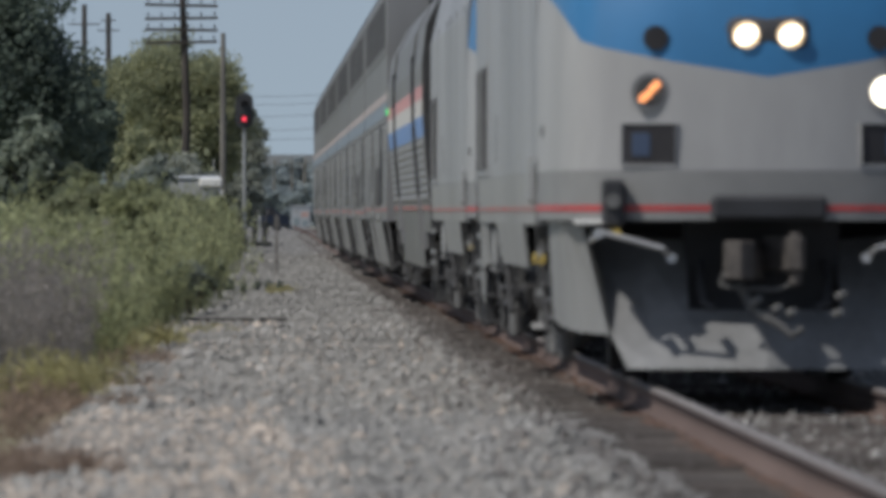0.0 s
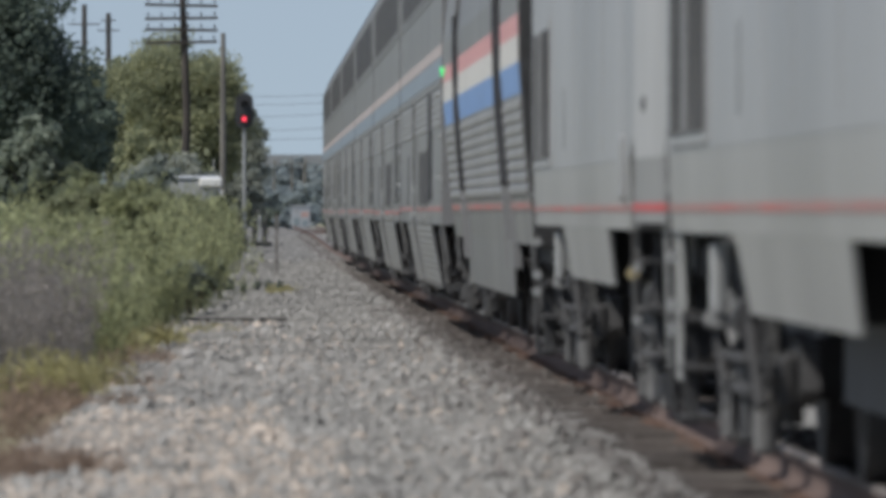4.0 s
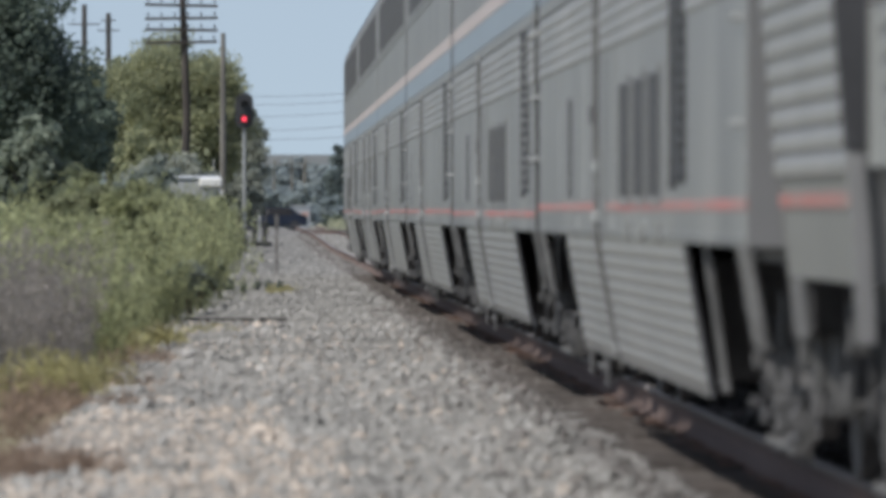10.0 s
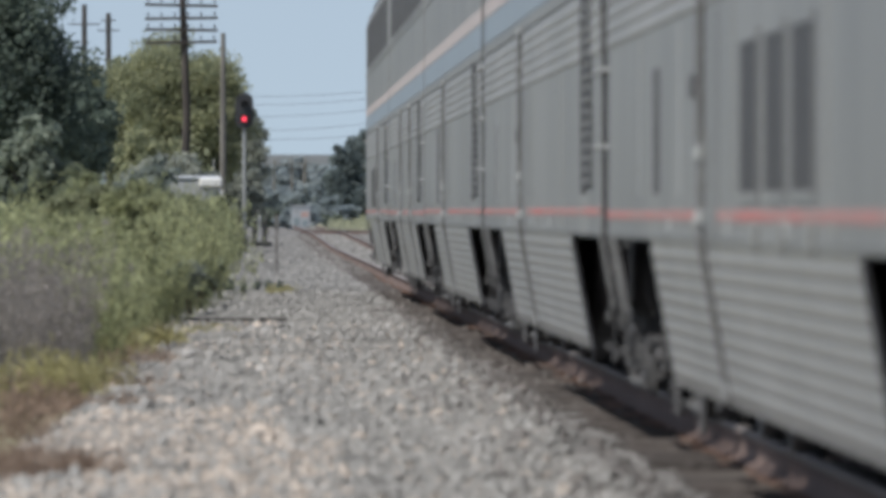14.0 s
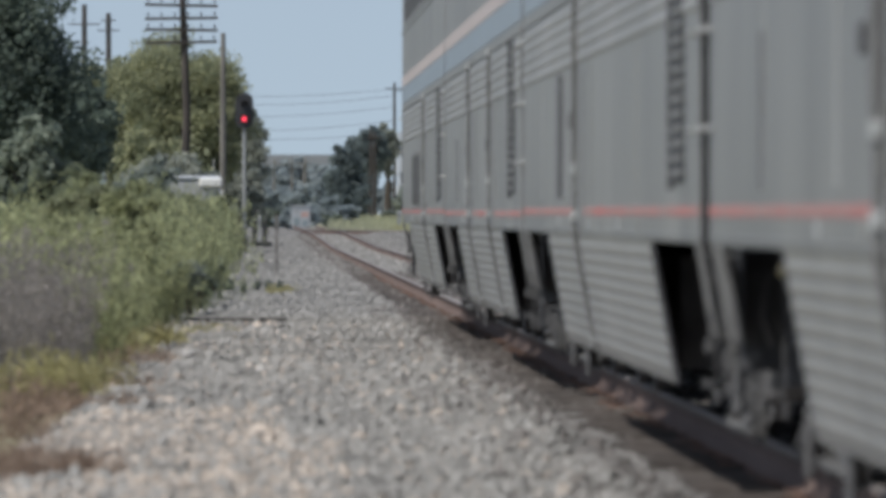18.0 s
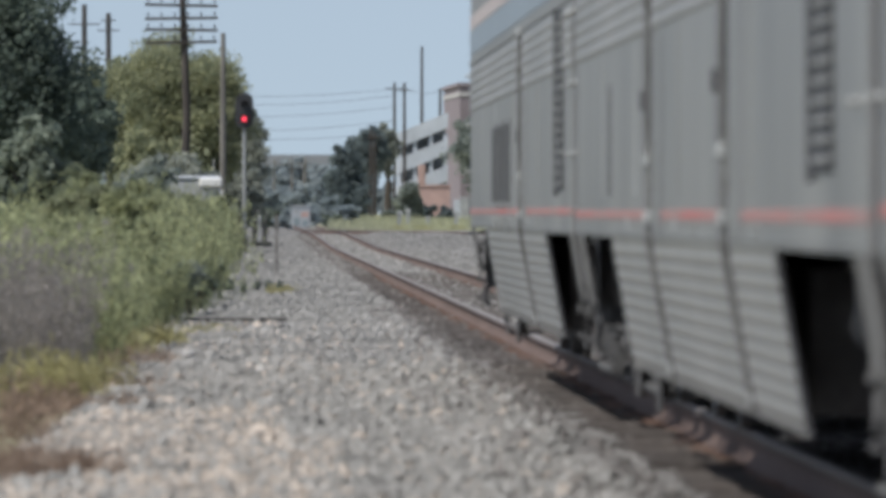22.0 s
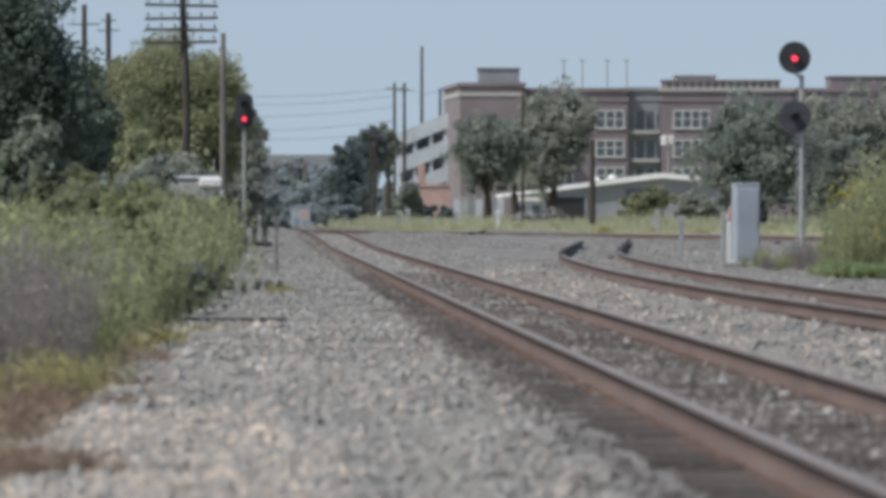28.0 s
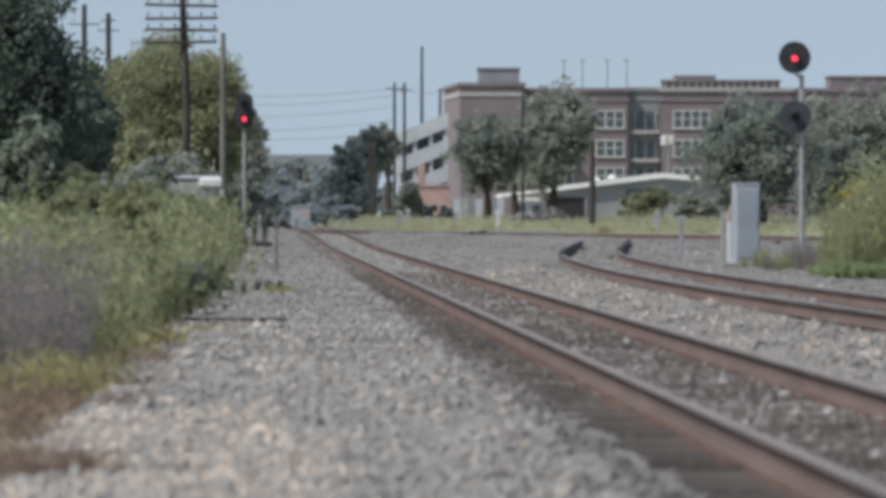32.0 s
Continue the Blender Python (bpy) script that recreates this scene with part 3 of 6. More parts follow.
            part("window_frame", q, STEEL, w)
            q = bmesh.new()
            rbox(q, *sorted((side * 1.54, side * 1.572)), p0 + 0.05, p0 + 0.16, 1.05, 1.15, 0.006)
            part("drain_lip", q, BAND, w, "pale drain lip below the window")
        for p, wd in slots:
            lay("door_window", RUBBER_AND_SHADE, 1.285, 1.885 if wd < 0.6 else 2.06, 0.008, p, p + wd, "narrow dark door window")
        for p in posts:
            d = lay("side_door", STEEL, 1.1, 2.05, 0.006, p - 1.05, p - 0.08, "stainless side door")
            q = bmesh.new()
            rbox(q, *sorted((side * 1.5, side * 1.576)), p, p + 0.3, 1.42, 2.5, 0.006)
            part("door_post", q, MIDGEAR, d, "dark grey door post")
            q = bmesh.new()
            rbox(q, *sorted((side * 1.5, side * 1.572)), p, p + 0.28, 1.06, 1.42, 0.006)
            prism(q, [(side * 1.54, 1.06), (side * 1.572, 1.06), (side * (sup_x(0.38) + 0.02), 0.38), (side * (sup_x(0.38) - 0.01), 0.38)], p, p + 0.28)
            part("post_foot", q, DIRTYSTEEL, d, "dull grey foot of the door post")
            q = bmesh.new()
            rbox(q, *sorted((side * 1.54, side * 1.584)), p - 0.05, p + 0.3, 2.2, 2.27, 0.01)
            part("post_bracket", q, DIRTYSTEEL, d, "small bracket on the door post")
            q = bmesh.new()
            rbox(q, *sorted((side * (sup_x(0.4) + 0.0), side * (sup_x(0.4) + 0.035))), p + 0.02, p + 0.12, 0.4, 0.47, 0.01)
            part("post_shoe", q, GALV, d, "bright shoe at the foot of the post")
            for zz in (1.14, 1.42, 2.46):
                q = bmesh.new()
                rbox(q, *sorted((side * 1.55, side * 1.588)), p - 0.06, p + 0.2, zz, zz + 0.06, 0.006)
                part("hinge", q, GALV, d, "bright door hinge")
            q = bmesh.new()
            rbox(q, *sorted((side * 1.54, side * 1.569)), p + 0.8, p + 0.98, 1.7, 1.8, 0.008)
            part("marker_lamp", q, RUBBER_AND_SHADE, d, "small dark marker lamp")
            q = bmesh.new()
            pipe(q, [(side * 1.555, p - 0.3, 1.3), (side * 1.572, p - 0.3, 1.33), (side * 1.572, p - 0.3, 1.5), (side * 1.555, p - 0.3, 1.53)], 0.007)
            part("grab_rail", q, BAND, d, "thin steel grab rail")
        # the tall ladder recess near the leading end, its shade a black plate
        v = lay("ladder_recess", SIG_SHADE_BLACK, 1.33, 2.47, 0.013, louvre + 0.05, louvre + 1.08, "black plate for the recess shade, with close steps")
        q = bmesh.new()
        rbox(q, *sorted((side * 1.555, side * 1.573)), louvre + 0.03, louvre + 0.9, 0.0, 0.018, 0.003)
        first = part("rung", q, RUBBER_AND_SHADE if louvre > 5 else SILL, v, at=(0, 0, 1.365))
        for i in range(1, 16):
            o = new("rung", first.data)
            o.parent, o.location = v, (0, 0, 1.365 + 0.067 * i)
        # far jamb in black for the shade on it
        q = bmesh.new()
        rbox(q, *sorted((side * 1.54, side * 1.575)), louvre + 1.08, louvre + 1.14, 1.3, 2.48, 0.004)
        part("recess_jamb", q, RUBBER_AND_SHADE, v)
        # end grab irons
        for yy in (0.7, SUP_LEN - 0.32):
            for z in (1.55, 1.97, 2.4):
                q = bmesh.new()
                pipe(q, [(side * 1.55, yy - 0.08, z), (side * 1.588, yy - 0.08, z), (side * 1.588, yy + 0.1, z), (side * 1.55, yy + 0.1, z)], 0.012)
                part("grab_iron", q, GALV, car, "bright steel grab iron")
        for yy in (7.0, 12.9, 17.4, 21.6):
            q = bmesh.new()
            rbox(q, *sorted((side * 1.54, side * 1.556)), yy, yy + 0.03, 1.27, 2.06, 0.003)
            part("panel_seam", q, BAND if yy < 15 else GALV, car)
    bm = bmesh.new()
    for yy0, yy1 in ((0.0, 0.22), (SUP_LEN - 0.22, SUP_LEN)):
        box(bm, -0.95, 0.95, yy0, yy1 + (lead - 0.2 if yy0 == 0 else 0), 1.1, 4.3)
    part("diaphragm", bm, RUBBER_AND_SHADE, car, "black rubber gangway diaphragm")
    # dirty ends, also blackened for the shade between the cars
    for yy in (a - 0.02, b):
        bm = bmesh.new()
        prism(bm, [(x * 0.995, z) for x, z in half] + [(-x * 0.995, z) for x, z in half[::-1]], yy, yy + 0.02)
        part("end_wall", bm, DARKGEAR if lead > 0.35 else SILVER, car, "dirty end wall, also blackened for the gap's shade" if lead > 0.35 else "stainless end wall")
    for side in (-1, 1):
        bm = bmesh.new()
        rbox(bm, *sorted((side * 1.22, side * 1.42)), SUP_LEN - 0.2, SUP_LEN - 0.02, 0.52, 1.05, 0.02)
        pipe(bm, [(side * 1.4, SUP_LEN - 0.05, 0.6), (side * 1.41, SUP_LEN, 0.42), (side * 1.38, SUP_LEN + 0.02, 0.36)], 0.02)
        part("end_step", bm, RUBBER_AND_SHADE, car, "black end step and hose")
        bm = bmesh.new()
        cyl(bm, (side * 1.41, SUP_LEN - 3.3, 0.97), (side * 1.41, SUP_LEN - 3.22, 0.97), 0.03, seg=14)
        cyl(bm, (side * 1.41, SUP_LEN - 3.22, 0.97), (side * 1.41, SUP_LEN - 3.1, 0.97), 0.015, seg=8)
        part("valve_cap", bm, CAPPAINT, car, "pale yellow valve cap")
    for side in (-1, 1):
        if louvre > 5:
            bm = bmesh.new()
            prism(bm, [(side * 1.5, 1.05), (side * 1.47, 1.05), (side * 1.38, 0.4), (side * 1.41, 0.4)], 4.6, 4.75)
            part("opening_stay", bm, PALEGEAR, car, "grey stay across the wheel opening")
        bm = bmesh.new()
        pipe(bm, [(side * 1.4, SUP_LEN - 4.95, 1.06), (side * 1.42, SUP_LEN - 4.95, 0.9), (side * 1.36, SUP_LEN - 4.95, 0.42), (side * 1.3, SUP_LEN - 4.9, 0.34)], 0.03)
        part("drain_pipe", bm, PALEGEAR, car, "dusty grey drain pipe")
        # streaked patches below the doors and bright scuffs along the sill
        for k, yy in enumerate((6.6, 9.2, 11.4, 13.3, 16.1, 18.4)):
            bm = bmesh.new()
            rbox(bm, *sorted((side * 1.54, side * 1.558)), yy, yy + 0.12, 1.1, 1.17, 0.004)
            part("drain_scupper", bm, GALV if k % 2 else BAND, car, "small bright drain scupper")
    bm = bmesh.new()
    for yy in (0.0, SUP_LEN):
        rbox(bm, -0.18, 0.18, yy - 0.28, yy + 0.28, 0.55, 0.9, 0.05)
    part("coupler", bm, GREYGEAR, car)
    return car


def bag_x(z):
    return 1.42 if z < 0.9 else 1.42 + 0.12 * min((z - 0.9) / 1.4, 1.0)


def baggage(y0):
    L = 26.0
    car = thing("baggage_car", "fluted stainless baggage car with red, white and blue stripes", "baggage car", (TRACK_X, y0, 0))
    half = [(1.42, 0.95), (1.45, 1.3), (1.50, 1.75), (1.54, 2.3), (1.55, 2.9), (1.50, 3.35), (1.3, 3.75), (0.8, 4.0), (0.3, 4.08)]
    doors = ((5.0, 7.2), (19.4, 21.6))
    cuts = [0.25, doors[0][0], doors[0][1], doors[1][0], doors[1][1], L - 0.25]
    for i in range(5):
        bm = bmesh.new()
        d = 0.0 if i % 2 == 0 else 0.11
        prism(bm, [(x - d if z < 3.5 else x, z) for x, z in half] + [(-x + d if z < 3.5 else -x, z) for x, z in half[::-1]], cuts[i], cuts[i + 1])
        part("body_section", bm, STEEL, car)
    for side in (-1, 1):
        for i in (0, 2, 4):
            bm = bmesh.new()
            flutes(bm, bag_x, cuts[i] + 0.02, cuts[i + 1] - 0.02, 1.32, 2.04, 8, side, 0.016)
            part("fluted_panel", bm, FLUTE, car, "fluted stainless side panel")
            for nm, m, z0, z1, lab in (("red_stripe", RED_PALE, 1.215, 1.265, "thin red stripe"), ("blue_stripe", STRIPE_BLUE, 2.07, 2.3, "bright blue stripe"), ("white_stripe", STRIPE_WHITE, 2.3, 2.5, "white stripe"), ("red_band", STRIPE_RED, 2.5, 2.7, "red stripe")):
                bm = bmesh.new()
                prism(bm, [(side * (bag_x(z0) + 0.006), z0), (side * (bag_x(z1) + 0.006), z1), (side * (bag_x(z1) - 0.02), z1), (side * (bag_x(z0) - 0.02), z0)], cuts[i] + 0.01, cuts[i + 1] - 0.01)
                part(nm, bm, m, car, lab)
        for p0, p1 in doors:
            bm = bmesh.new()
            x0, x1 = sorted((side * 1.30, side * 1.40))
            box(bm, x0, x1, p0 + 0.05, p1 - 0.05, 1.35, 3.1)
            d = part("baggage_door", bm, BAND, car, "recessed grey sliding door")
            for yy in (p0, p1):
                # the jamb's shade is put in as black
                bm = bmesh.new()
                prism(bm, [(side * (bag_x(z) + 0.012), z) for z in (1.42, 1.75, 2.1, 2.6, 3.1)] + [(side * (bag_x(z) - 0.12), z) for z in (3.1, 2.6, 2.1, 1.75, 1.42)], yy - 0.03, yy + 0.03)
                part("door_jamb", bm, RUBBER_AND_SHADE, d, "door jamb with its shade put in as black")
                bm = bmesh.new()
                prism(bm, [(side * (bag_x(z) + 0.012), z) for z in (0.75, 1.1, 1.4)] + [(side * (bag_x(z) - 0.05), z) for z in (1.4, 1.1, 0.75)], yy - 0.025, yy + 0.025)
                part("step_post", bm, SILVER, d, "pale grey post under the door")
    for p0, p1 in ((5.8, L - 5.8), (0.3, 1.2), (L - 1.2, L - 0.3)):
        lo = 0.52 if p1 - p0 > 3 else 0.72
        for side in (-1, 1):
            bm = bmesh.new()
            prism(bm, [(side * 1.42, 0.96), (side * 1.40, lo), (side * 1.388, lo), (side * 1.4, 0.96)], p0, p1)
            sk = part("skirt", bm, STEEL if p1 - p0 > 3 else MIDGEAR, car, "smooth stainless skirt" if p1 - p0 > 3 else "dirty end apron")
            if p1 - p0 < 3:
                for k in range(3):
                    bm = bmesh.new()
                    rbox(bm, *sorted((side * (1.2 + 0.06 * k), side * (1.3 + 0.05 * k))), p0 + 0.1 + 0.2 * k, p0 + 0.2 + 0.2 * k, 0.42 + 0.09 * k, 0.74, 0.008)
                    part("step_bracket", bm, MIDGEAR, sk)
    bm = bmesh.new()
    box(bm, -1.3, 1.3, 6.6, L - 6.2, 0.55, 0.82)
    part("equipment_box", bm, DARKGEAR, car, "black underfloor equipment")
    bm = bmesh.new()
    box(bm, -1.2, 1.2, 0.4, L - 0.4, 0.8, 0.95)
    part("underframe", bm, DARKGEAR, car)
    bm = bmesh.new()
    box(bm, -0.95, 0.95, 0.0, 0.26, 1.0, 3.7), box(bm, -0.95, 0.95, L - 0.26, L, 1.0, 3.7)
    part("diaphragm", bm, RUBBER_AND_SHADE, car, "black rubber gangway diaphragm")
    for y in (3.4, L - 3.4):
        bogie(car, y, 2.7, PALEGEAR)
    # both ends coloured black to carry the dark of the gap
    for yy in (0.23, L - 0.25):
        bm = bmesh.new()
        prism(bm, [(x * 0.995, z) for x, z in half] + [(-x * 0.995, z) for x, z in half[::-1]], yy, yy + 0.02)
        part("end_wall", bm, DARKGEAR, car, "dirty end wall, also blackened for the gap's shade")
    for side in (-1, 1):
        for yy in (0.55, 1.0):
            bm = bmesh.new()
            cyl(bm, (side * 1.36, yy, 0.62), (side * 1.36, yy + 0.05, 0.62), 0.03, seg=10)
            pipe(bm, [(side * 1.36, yy, 0.62), (side * 1.37, yy, 0.4), (side * 1.3, yy, 0.3)], 0.016)
            part("drain_pipe", bm, MIDGEAR, car, "drain pipe with a bright cap")
    bm = bmesh.new()
    cyl(bm, (-1.5, L - 0.5, 2.62), (-1.58, L - 0.5, 2.62), 0.045, seg=10)
    part("marker_light", bm, GREENLAMP, car, "green marker light")
    bm = bmesh.new()
    for yy in (0.0, L):
        rbox(bm, -0.18, 0.18, yy - 0.3, yy + 0.3, 0.55, 0.9, 0.05)
    part("coupler", bm, GREYGEAR, car)
    return car


NOSE_PLAN = [(-1.46, 3.4, 2.75), (-1.455, 2.2, 2.72), (-1.43, 1.3, 2.66), (-1.37, 0.72, 2.55), (-1.26, 0.34, 2.36), (-1.12, 0.2, 2.31), (-0.62, 0.07, 2.21), (0.0, 0.0, 2.11)]
NOSE_PLAN = NOSE_PLAN + [(-x, y, z) for x, y, z in NOSE_PLAN[-2::-1]]


def set_back(z):
    return 0.0 if z < 1.5 else 0.05 * (z - 1.5) if z < 2.4 else 0.045 + 0.28 * (z - 2.4) if z < 3.0 else 0.213 + 0.85 * (z - 3.0)


def nose_shell(bm, lower, upper, rows, inset=0.0):
    """Part of the nose between two heights, each given column by column."""
    cols = []
    for i, (x, y, zb) in enumerate(NOSE_PLAN):
        z0, z1 = lower(zb), upper(zb)
        col = []
        for j in range(rows + 1):
            z = z0 + (z1 - z0) * j / rows
            lean = 1.0 - 0.10 * max(z - 2.6, 0) / 1.6
            col.append(bm.verts.new((x * lean * (1 - inset), y + set_back(z) + inset, z)))
        cols.append(col)
    for c0, c1 in zip(cols, cols[1:]):
        for j in range(rows):
            bm.faces.new((c0[j], c1[j], c1[j + 1], c0[j + 1]))


def locomotive(y0, lit):
    L = 21.0
    car = thing("diesel_locomotive", "silver diesel locomotive with a blue nose cap, headlights lit" if lit else "silver diesel locomotive with louvred side, coupled behind another", "locomotive", (TRACK_X, y0, 0), "diesel locomotives of the train")
    bm = bmesh.new()
    half = [(1.46, 1.48), (1.46, 3.1), (1.32, 3.7), (0.95, 4.2), (0.4, 4.36)]
    prism(bm, half + [(-x, z) for x, z in half[::-1]], 3.4, L - 0.35)
    part("body", bm, SILVER, car)
    bm = bmesh.new()
    prism(bm, [(1.457, 1.48), (1.44, 1.1), (-1.44, 1.1), (-1.457, 1.48)], 3.4, L - 0.35)
    part("sill_band", bm, SILVER, car, "grey lower band")
    bm = bmesh.new()
    nose_shell(bm, lambda z: 1.48, lambda z: z, 4)
    part("nose", bm, NOSE, car, "pale silver nose", smooth=True)
    bm = bmesh.new()
    nose_shell(bm, lambda z: z, lambda z: 4.1, 8)
    part("nose_cap", bm, BLUE, car, "blue painted nose cap", smooth=True)
    bm = bmesh.new()
    nose_shell(bm, lambda z: 1.14, lambda z: 1.48, 1)
    part("nose_band", bm, NOSEBAND, car, "grey band round the nose", smooth=True)
    bm = bmesh.new()
    nose_shell(bm, lambda z: 1.2, lambda z: 1.244, 1, -0.004)
    part("nose_stripe", bm, RED, car, "bright red stripe")
    bm = bmesh.new()
    prism(bm, [(-1.2, 0.5), (-1.0, 0.3), (1.0, 0.3), (1.2, 0.5), (1.36, 1.3), (1.4, 3.5), (-1.4, 3.5), (-1.36, 1.3)], 1.16, 1.47, "z")
    box(bm, -1.4, 1.4, 2.2, 3.5, 1.4, 4.0)
    part("nose_floor", bm, BLACK, car)
    for side in (-1, 1):
        x0, x1 = sorted((side * 1.40, side * 1.424))
        bm = bmesh.new()
        prism(bm, [(side * 1.452, 1.235), (side * 1.451, 1.2), (side * 1.42, 1.2), (side * 1.42, 1.235)], 3.42, L - 0.4)
        part("red_stripe", bm, RED_PALE, car, "faded red stripe")
        # cab-side skirt down to the pilot, and the tank skirt amidships
        bm = bmesh.new()
        hi = [(1.385, 3.3, 1.13), (1.385, 1.6, 1.13), (1.36, 1.05, 1.13), (1.24, 0.62, 1.1)]
        lo = [(1.355, 3.0, 0.44), (1.35, 1.7, 0.4), (1.25, 0.95, 0.37), (1.06, 0.43, 0.36)]
        if not lit:
            hi = [(1.385, 1.6, 1.13), (1.38, 1.3, 1.13), (1.365, 1.05, 1.13), (1.32, 0.9, 1.1)]
            lo = [(1.36, 1.7, 0.4), (1.34, 1.4, 0.36), (1.31, 1.1, 0.34), (1.27, 0.95, 0.34)]
        for d in (0.0, 0.03):
            a, b = [bm.verts.new((side * (x - d), y + d, z)) for x, y, z in hi], [bm.verts.new((side * (x - d), y + d, z)) for x, y, z in lo]
            for i in range(3):
                bm.faces.new((a[i], a[i + 1], b[i + 1], b[i]))
        part("cab_skirt", bm, SILL, car, "grey cab skirt")
        bm = bmesh.new()
        ring = []
        for d in (0.0, 0.02):
            ring.append([bm.verts.new((side * (x - d), yy, z)) for x, yy, z in ((1.441, 7.4, 1.11), (1.40, 7.45, 0.77), (1.40, 14.2, 0.77), (1.441, 14.8, 1.11))])
        bm.faces.new(ring[0]), bm.faces.new(ring[1][::-1])
        for i in range(4):
            bm.faces.new((ring[0][i], ring[0][(i + 1) % 4], ring[1][(i + 1) % 4], ring[1][i]))
        part("tank_skirt", bm, SILL, car, "silver fuel tank skirt")
        bm = bmesh.new()
        pipe(bm, [(side * 1.3, 17.9, 1.08), (side * 1.31, 17.9, 0.85), (side * 1.26, 17.9, 0.76)], 0.022)
        part("vent_pipe", bm, GALV, car, "pale vent pipe")
        # rear corner: step, stanchion and its bright joints
        bm = bmesh.new()
        pipe(bm, [(side * 1.4, L - 0.5, 0.16), (side * 1.43, L - 0.5, 0.3), (side * 1.45, L - 0.5, 1.5), (side * 1.44, L - 0.5, 1.7)], 0.017)
        rs = part("rear_stanchion", bm, DARKGEAR, car, "steel stanchion on the rear corner")
        for zz in (0.62, 0.74, 0.98, 1.32):
            bm = bmesh.new()
            cyl(bm, (side * 1.43, L - 0.54, zz), (side * 1.43, L - 0.46, zz), 0.034, seg=10)
            part("stanchion_joint", bm, GALV, rs, "bright stanchion joint")
        bm = bmesh.new()
        for zz in (0.18, 0.42, 0.66):
            rbox(bm, *sorted((side * 1.2, side * 1.4)), L - 0.85, L - 0.45, zz, zz + 0.03, 0.006)
        rbox(bm, *sorted((side * 1.3, side * 1.38)), L - 0.5, L - 0.46, 0.16, 0.72, 0.006)
        part("rear_step", bm, DARKGEAR, car, "black rear steps")
        for p0, p1, z0, z1 in ((16.6, 19.8, 1.56, 2.45),):
            bm = bmesh.new()
            rbox(bm, *sorted((side * 1.44, side * 1.475)), p0 - 0.06, p1 + 0.06, z0 - 0.06, z1 + 0.06, 0.01)
            lv = part("louvre_frame", bm, SILVER, car)
            # a solid black sheet paints the shade between the slats
            bm = bmesh.new()
            box(bm, *sorted((side * 1.44, side * 1.478)), p0, p1, z0, z1)
            part("louvre_void", bm, SIG_SHADE_BLACK, lv)
            bm = bmesh.new()
            k = int((z1 - z0) / 0.045)
            for i in range(k):
                z = z0 + 0.015 + i * 0.045
                prism(bm, [(side * 1.476, z + 0.014), (side * 1.49, z - 0.004), (side * 1.49, z + 0.008), (side * 1.476, z + 0.022)], p0 + 0.02, p1 - 0.02)
            part("louvre_grille", bm, MIDGEAR, lv, "close grey louvre slats")
            bm = bmesh.new()
            rbox(bm, *sorted((side * 1.46, side * 1.492)), (p0 + p1) / 2 - 0.09, (p0 + p1) / 2 + 0.09, z0, z1, 0.005)
            part("divider", bm, SILVER, lv)
        for yy in (4.9, 7.6, 10.3, 12.2, 14.0, 16.4):
            bm = bmesh.new()
            rbox(bm, *sorted((side * 1.45, side * 1.464)), yy, yy + 0.06, 1.55 if yy != 14.0 else 1.6, 3.2 if yy != 14.0 else 2.0, 0.006)
            part("panel_seam", bm, SILVER if yy != 14.0 else RUBBER_AND_SHADE, car)
        bm = bmesh.new()
        rbox(bm, *sorted((side * 1.42, side * 1.482)), 4.6, 5.1, 1.26, 1.62, 0.02, 2)
        part("air_intake", bm, SILVER, car, "pale box beside the cab door")
        bm = bmesh.new()
        rbox(bm, *sorted((side * 1.40, side * 1.47)), 2.2, 2.32, 1.72, 1.8, 0.01)
        part("latch", bm, RUBBER_AND_SHADE, car, "small dark latch")
        bm = bmesh.new()
        for z in (0.4, 0.66, 0.92):
            box(bm, *sorted((side * 1.2, side * 1.42)), 3.5, 4.1, z, z + 0.03)
        box(bm, *sorted((side * 1.2, side * 1.24)), 3.5, 4.1, 0.38, 1.1)
        st = part("cab_step", bm, GREYGEAR, car, "dark steel cab steps")
        for yy in (3.45,):
            bm = bmesh.new()
            pipe(bm, [(side * 1.41, yy, 0.4), (side * 1.44, yy, 0.5), (side * 1.47, yy, 1.5), (side * 1.45, yy, 1.6)], 0.01)
            part("handrail", bm, MIDGEAR, st, "steel handrail")
            for zz in (0.62, 0.9, 1.3):
                bm = bmesh.new()
                cyl(bm, (side * 1.44, yy - 0.03, zz), (side * 1.44, yy + 0.03, zz), 0.024, seg=10)
                part("rail_joint", bm, GALV, st, "bright handrail joint")
        bm = bmesh.new()
        cyl(bm, (side * 1.395, 4.96, 0.857), (side * 1.395, 5.04, 0.857), 0.05 if lit else 0.034, seg=18)
        part("brake_wheel", bm, YELLOW if lit else CAPPAINT, car, "round yellow cover")
        bm = bmesh.new()
        pipe(bm, [(side * 1.39, 5.02, 0.9), (side * 1.36, 5.05, 0.98), (side * 1.36, 5.05, 1.12)], 0.015)
        part("cover_bracket", bm, MIDGEAR, car)
        # corner step box, front grab bar, headlamps and windows of the nose
        bm = bmesh.new()
        rbox(bm, *sorted((side * 0.975, side * 1.125)), 0.05, 0.35, 1.09, 1.42, 0.025)
        sb = part("jumper_box", bm, SIG_SHADE_BLACK, car, "black socket box on the nose corner")
        bm = bmesh.new()
        cyl(bm, (side * 1.05, 0.04, 1.27), (side * 1.05, 0.0, 1.27), 0.05, seg=10)
        part("socket", bm, PALEGEAR, sb)
        bm = bmesh.new()
        rbox(bm, *sorted((side * 1.06, side * 1.31)), 0.1, 0.4, 1.11, 1.14, 0.01)
        part("foot_step", bm, WHITE, car, "pale foot step")
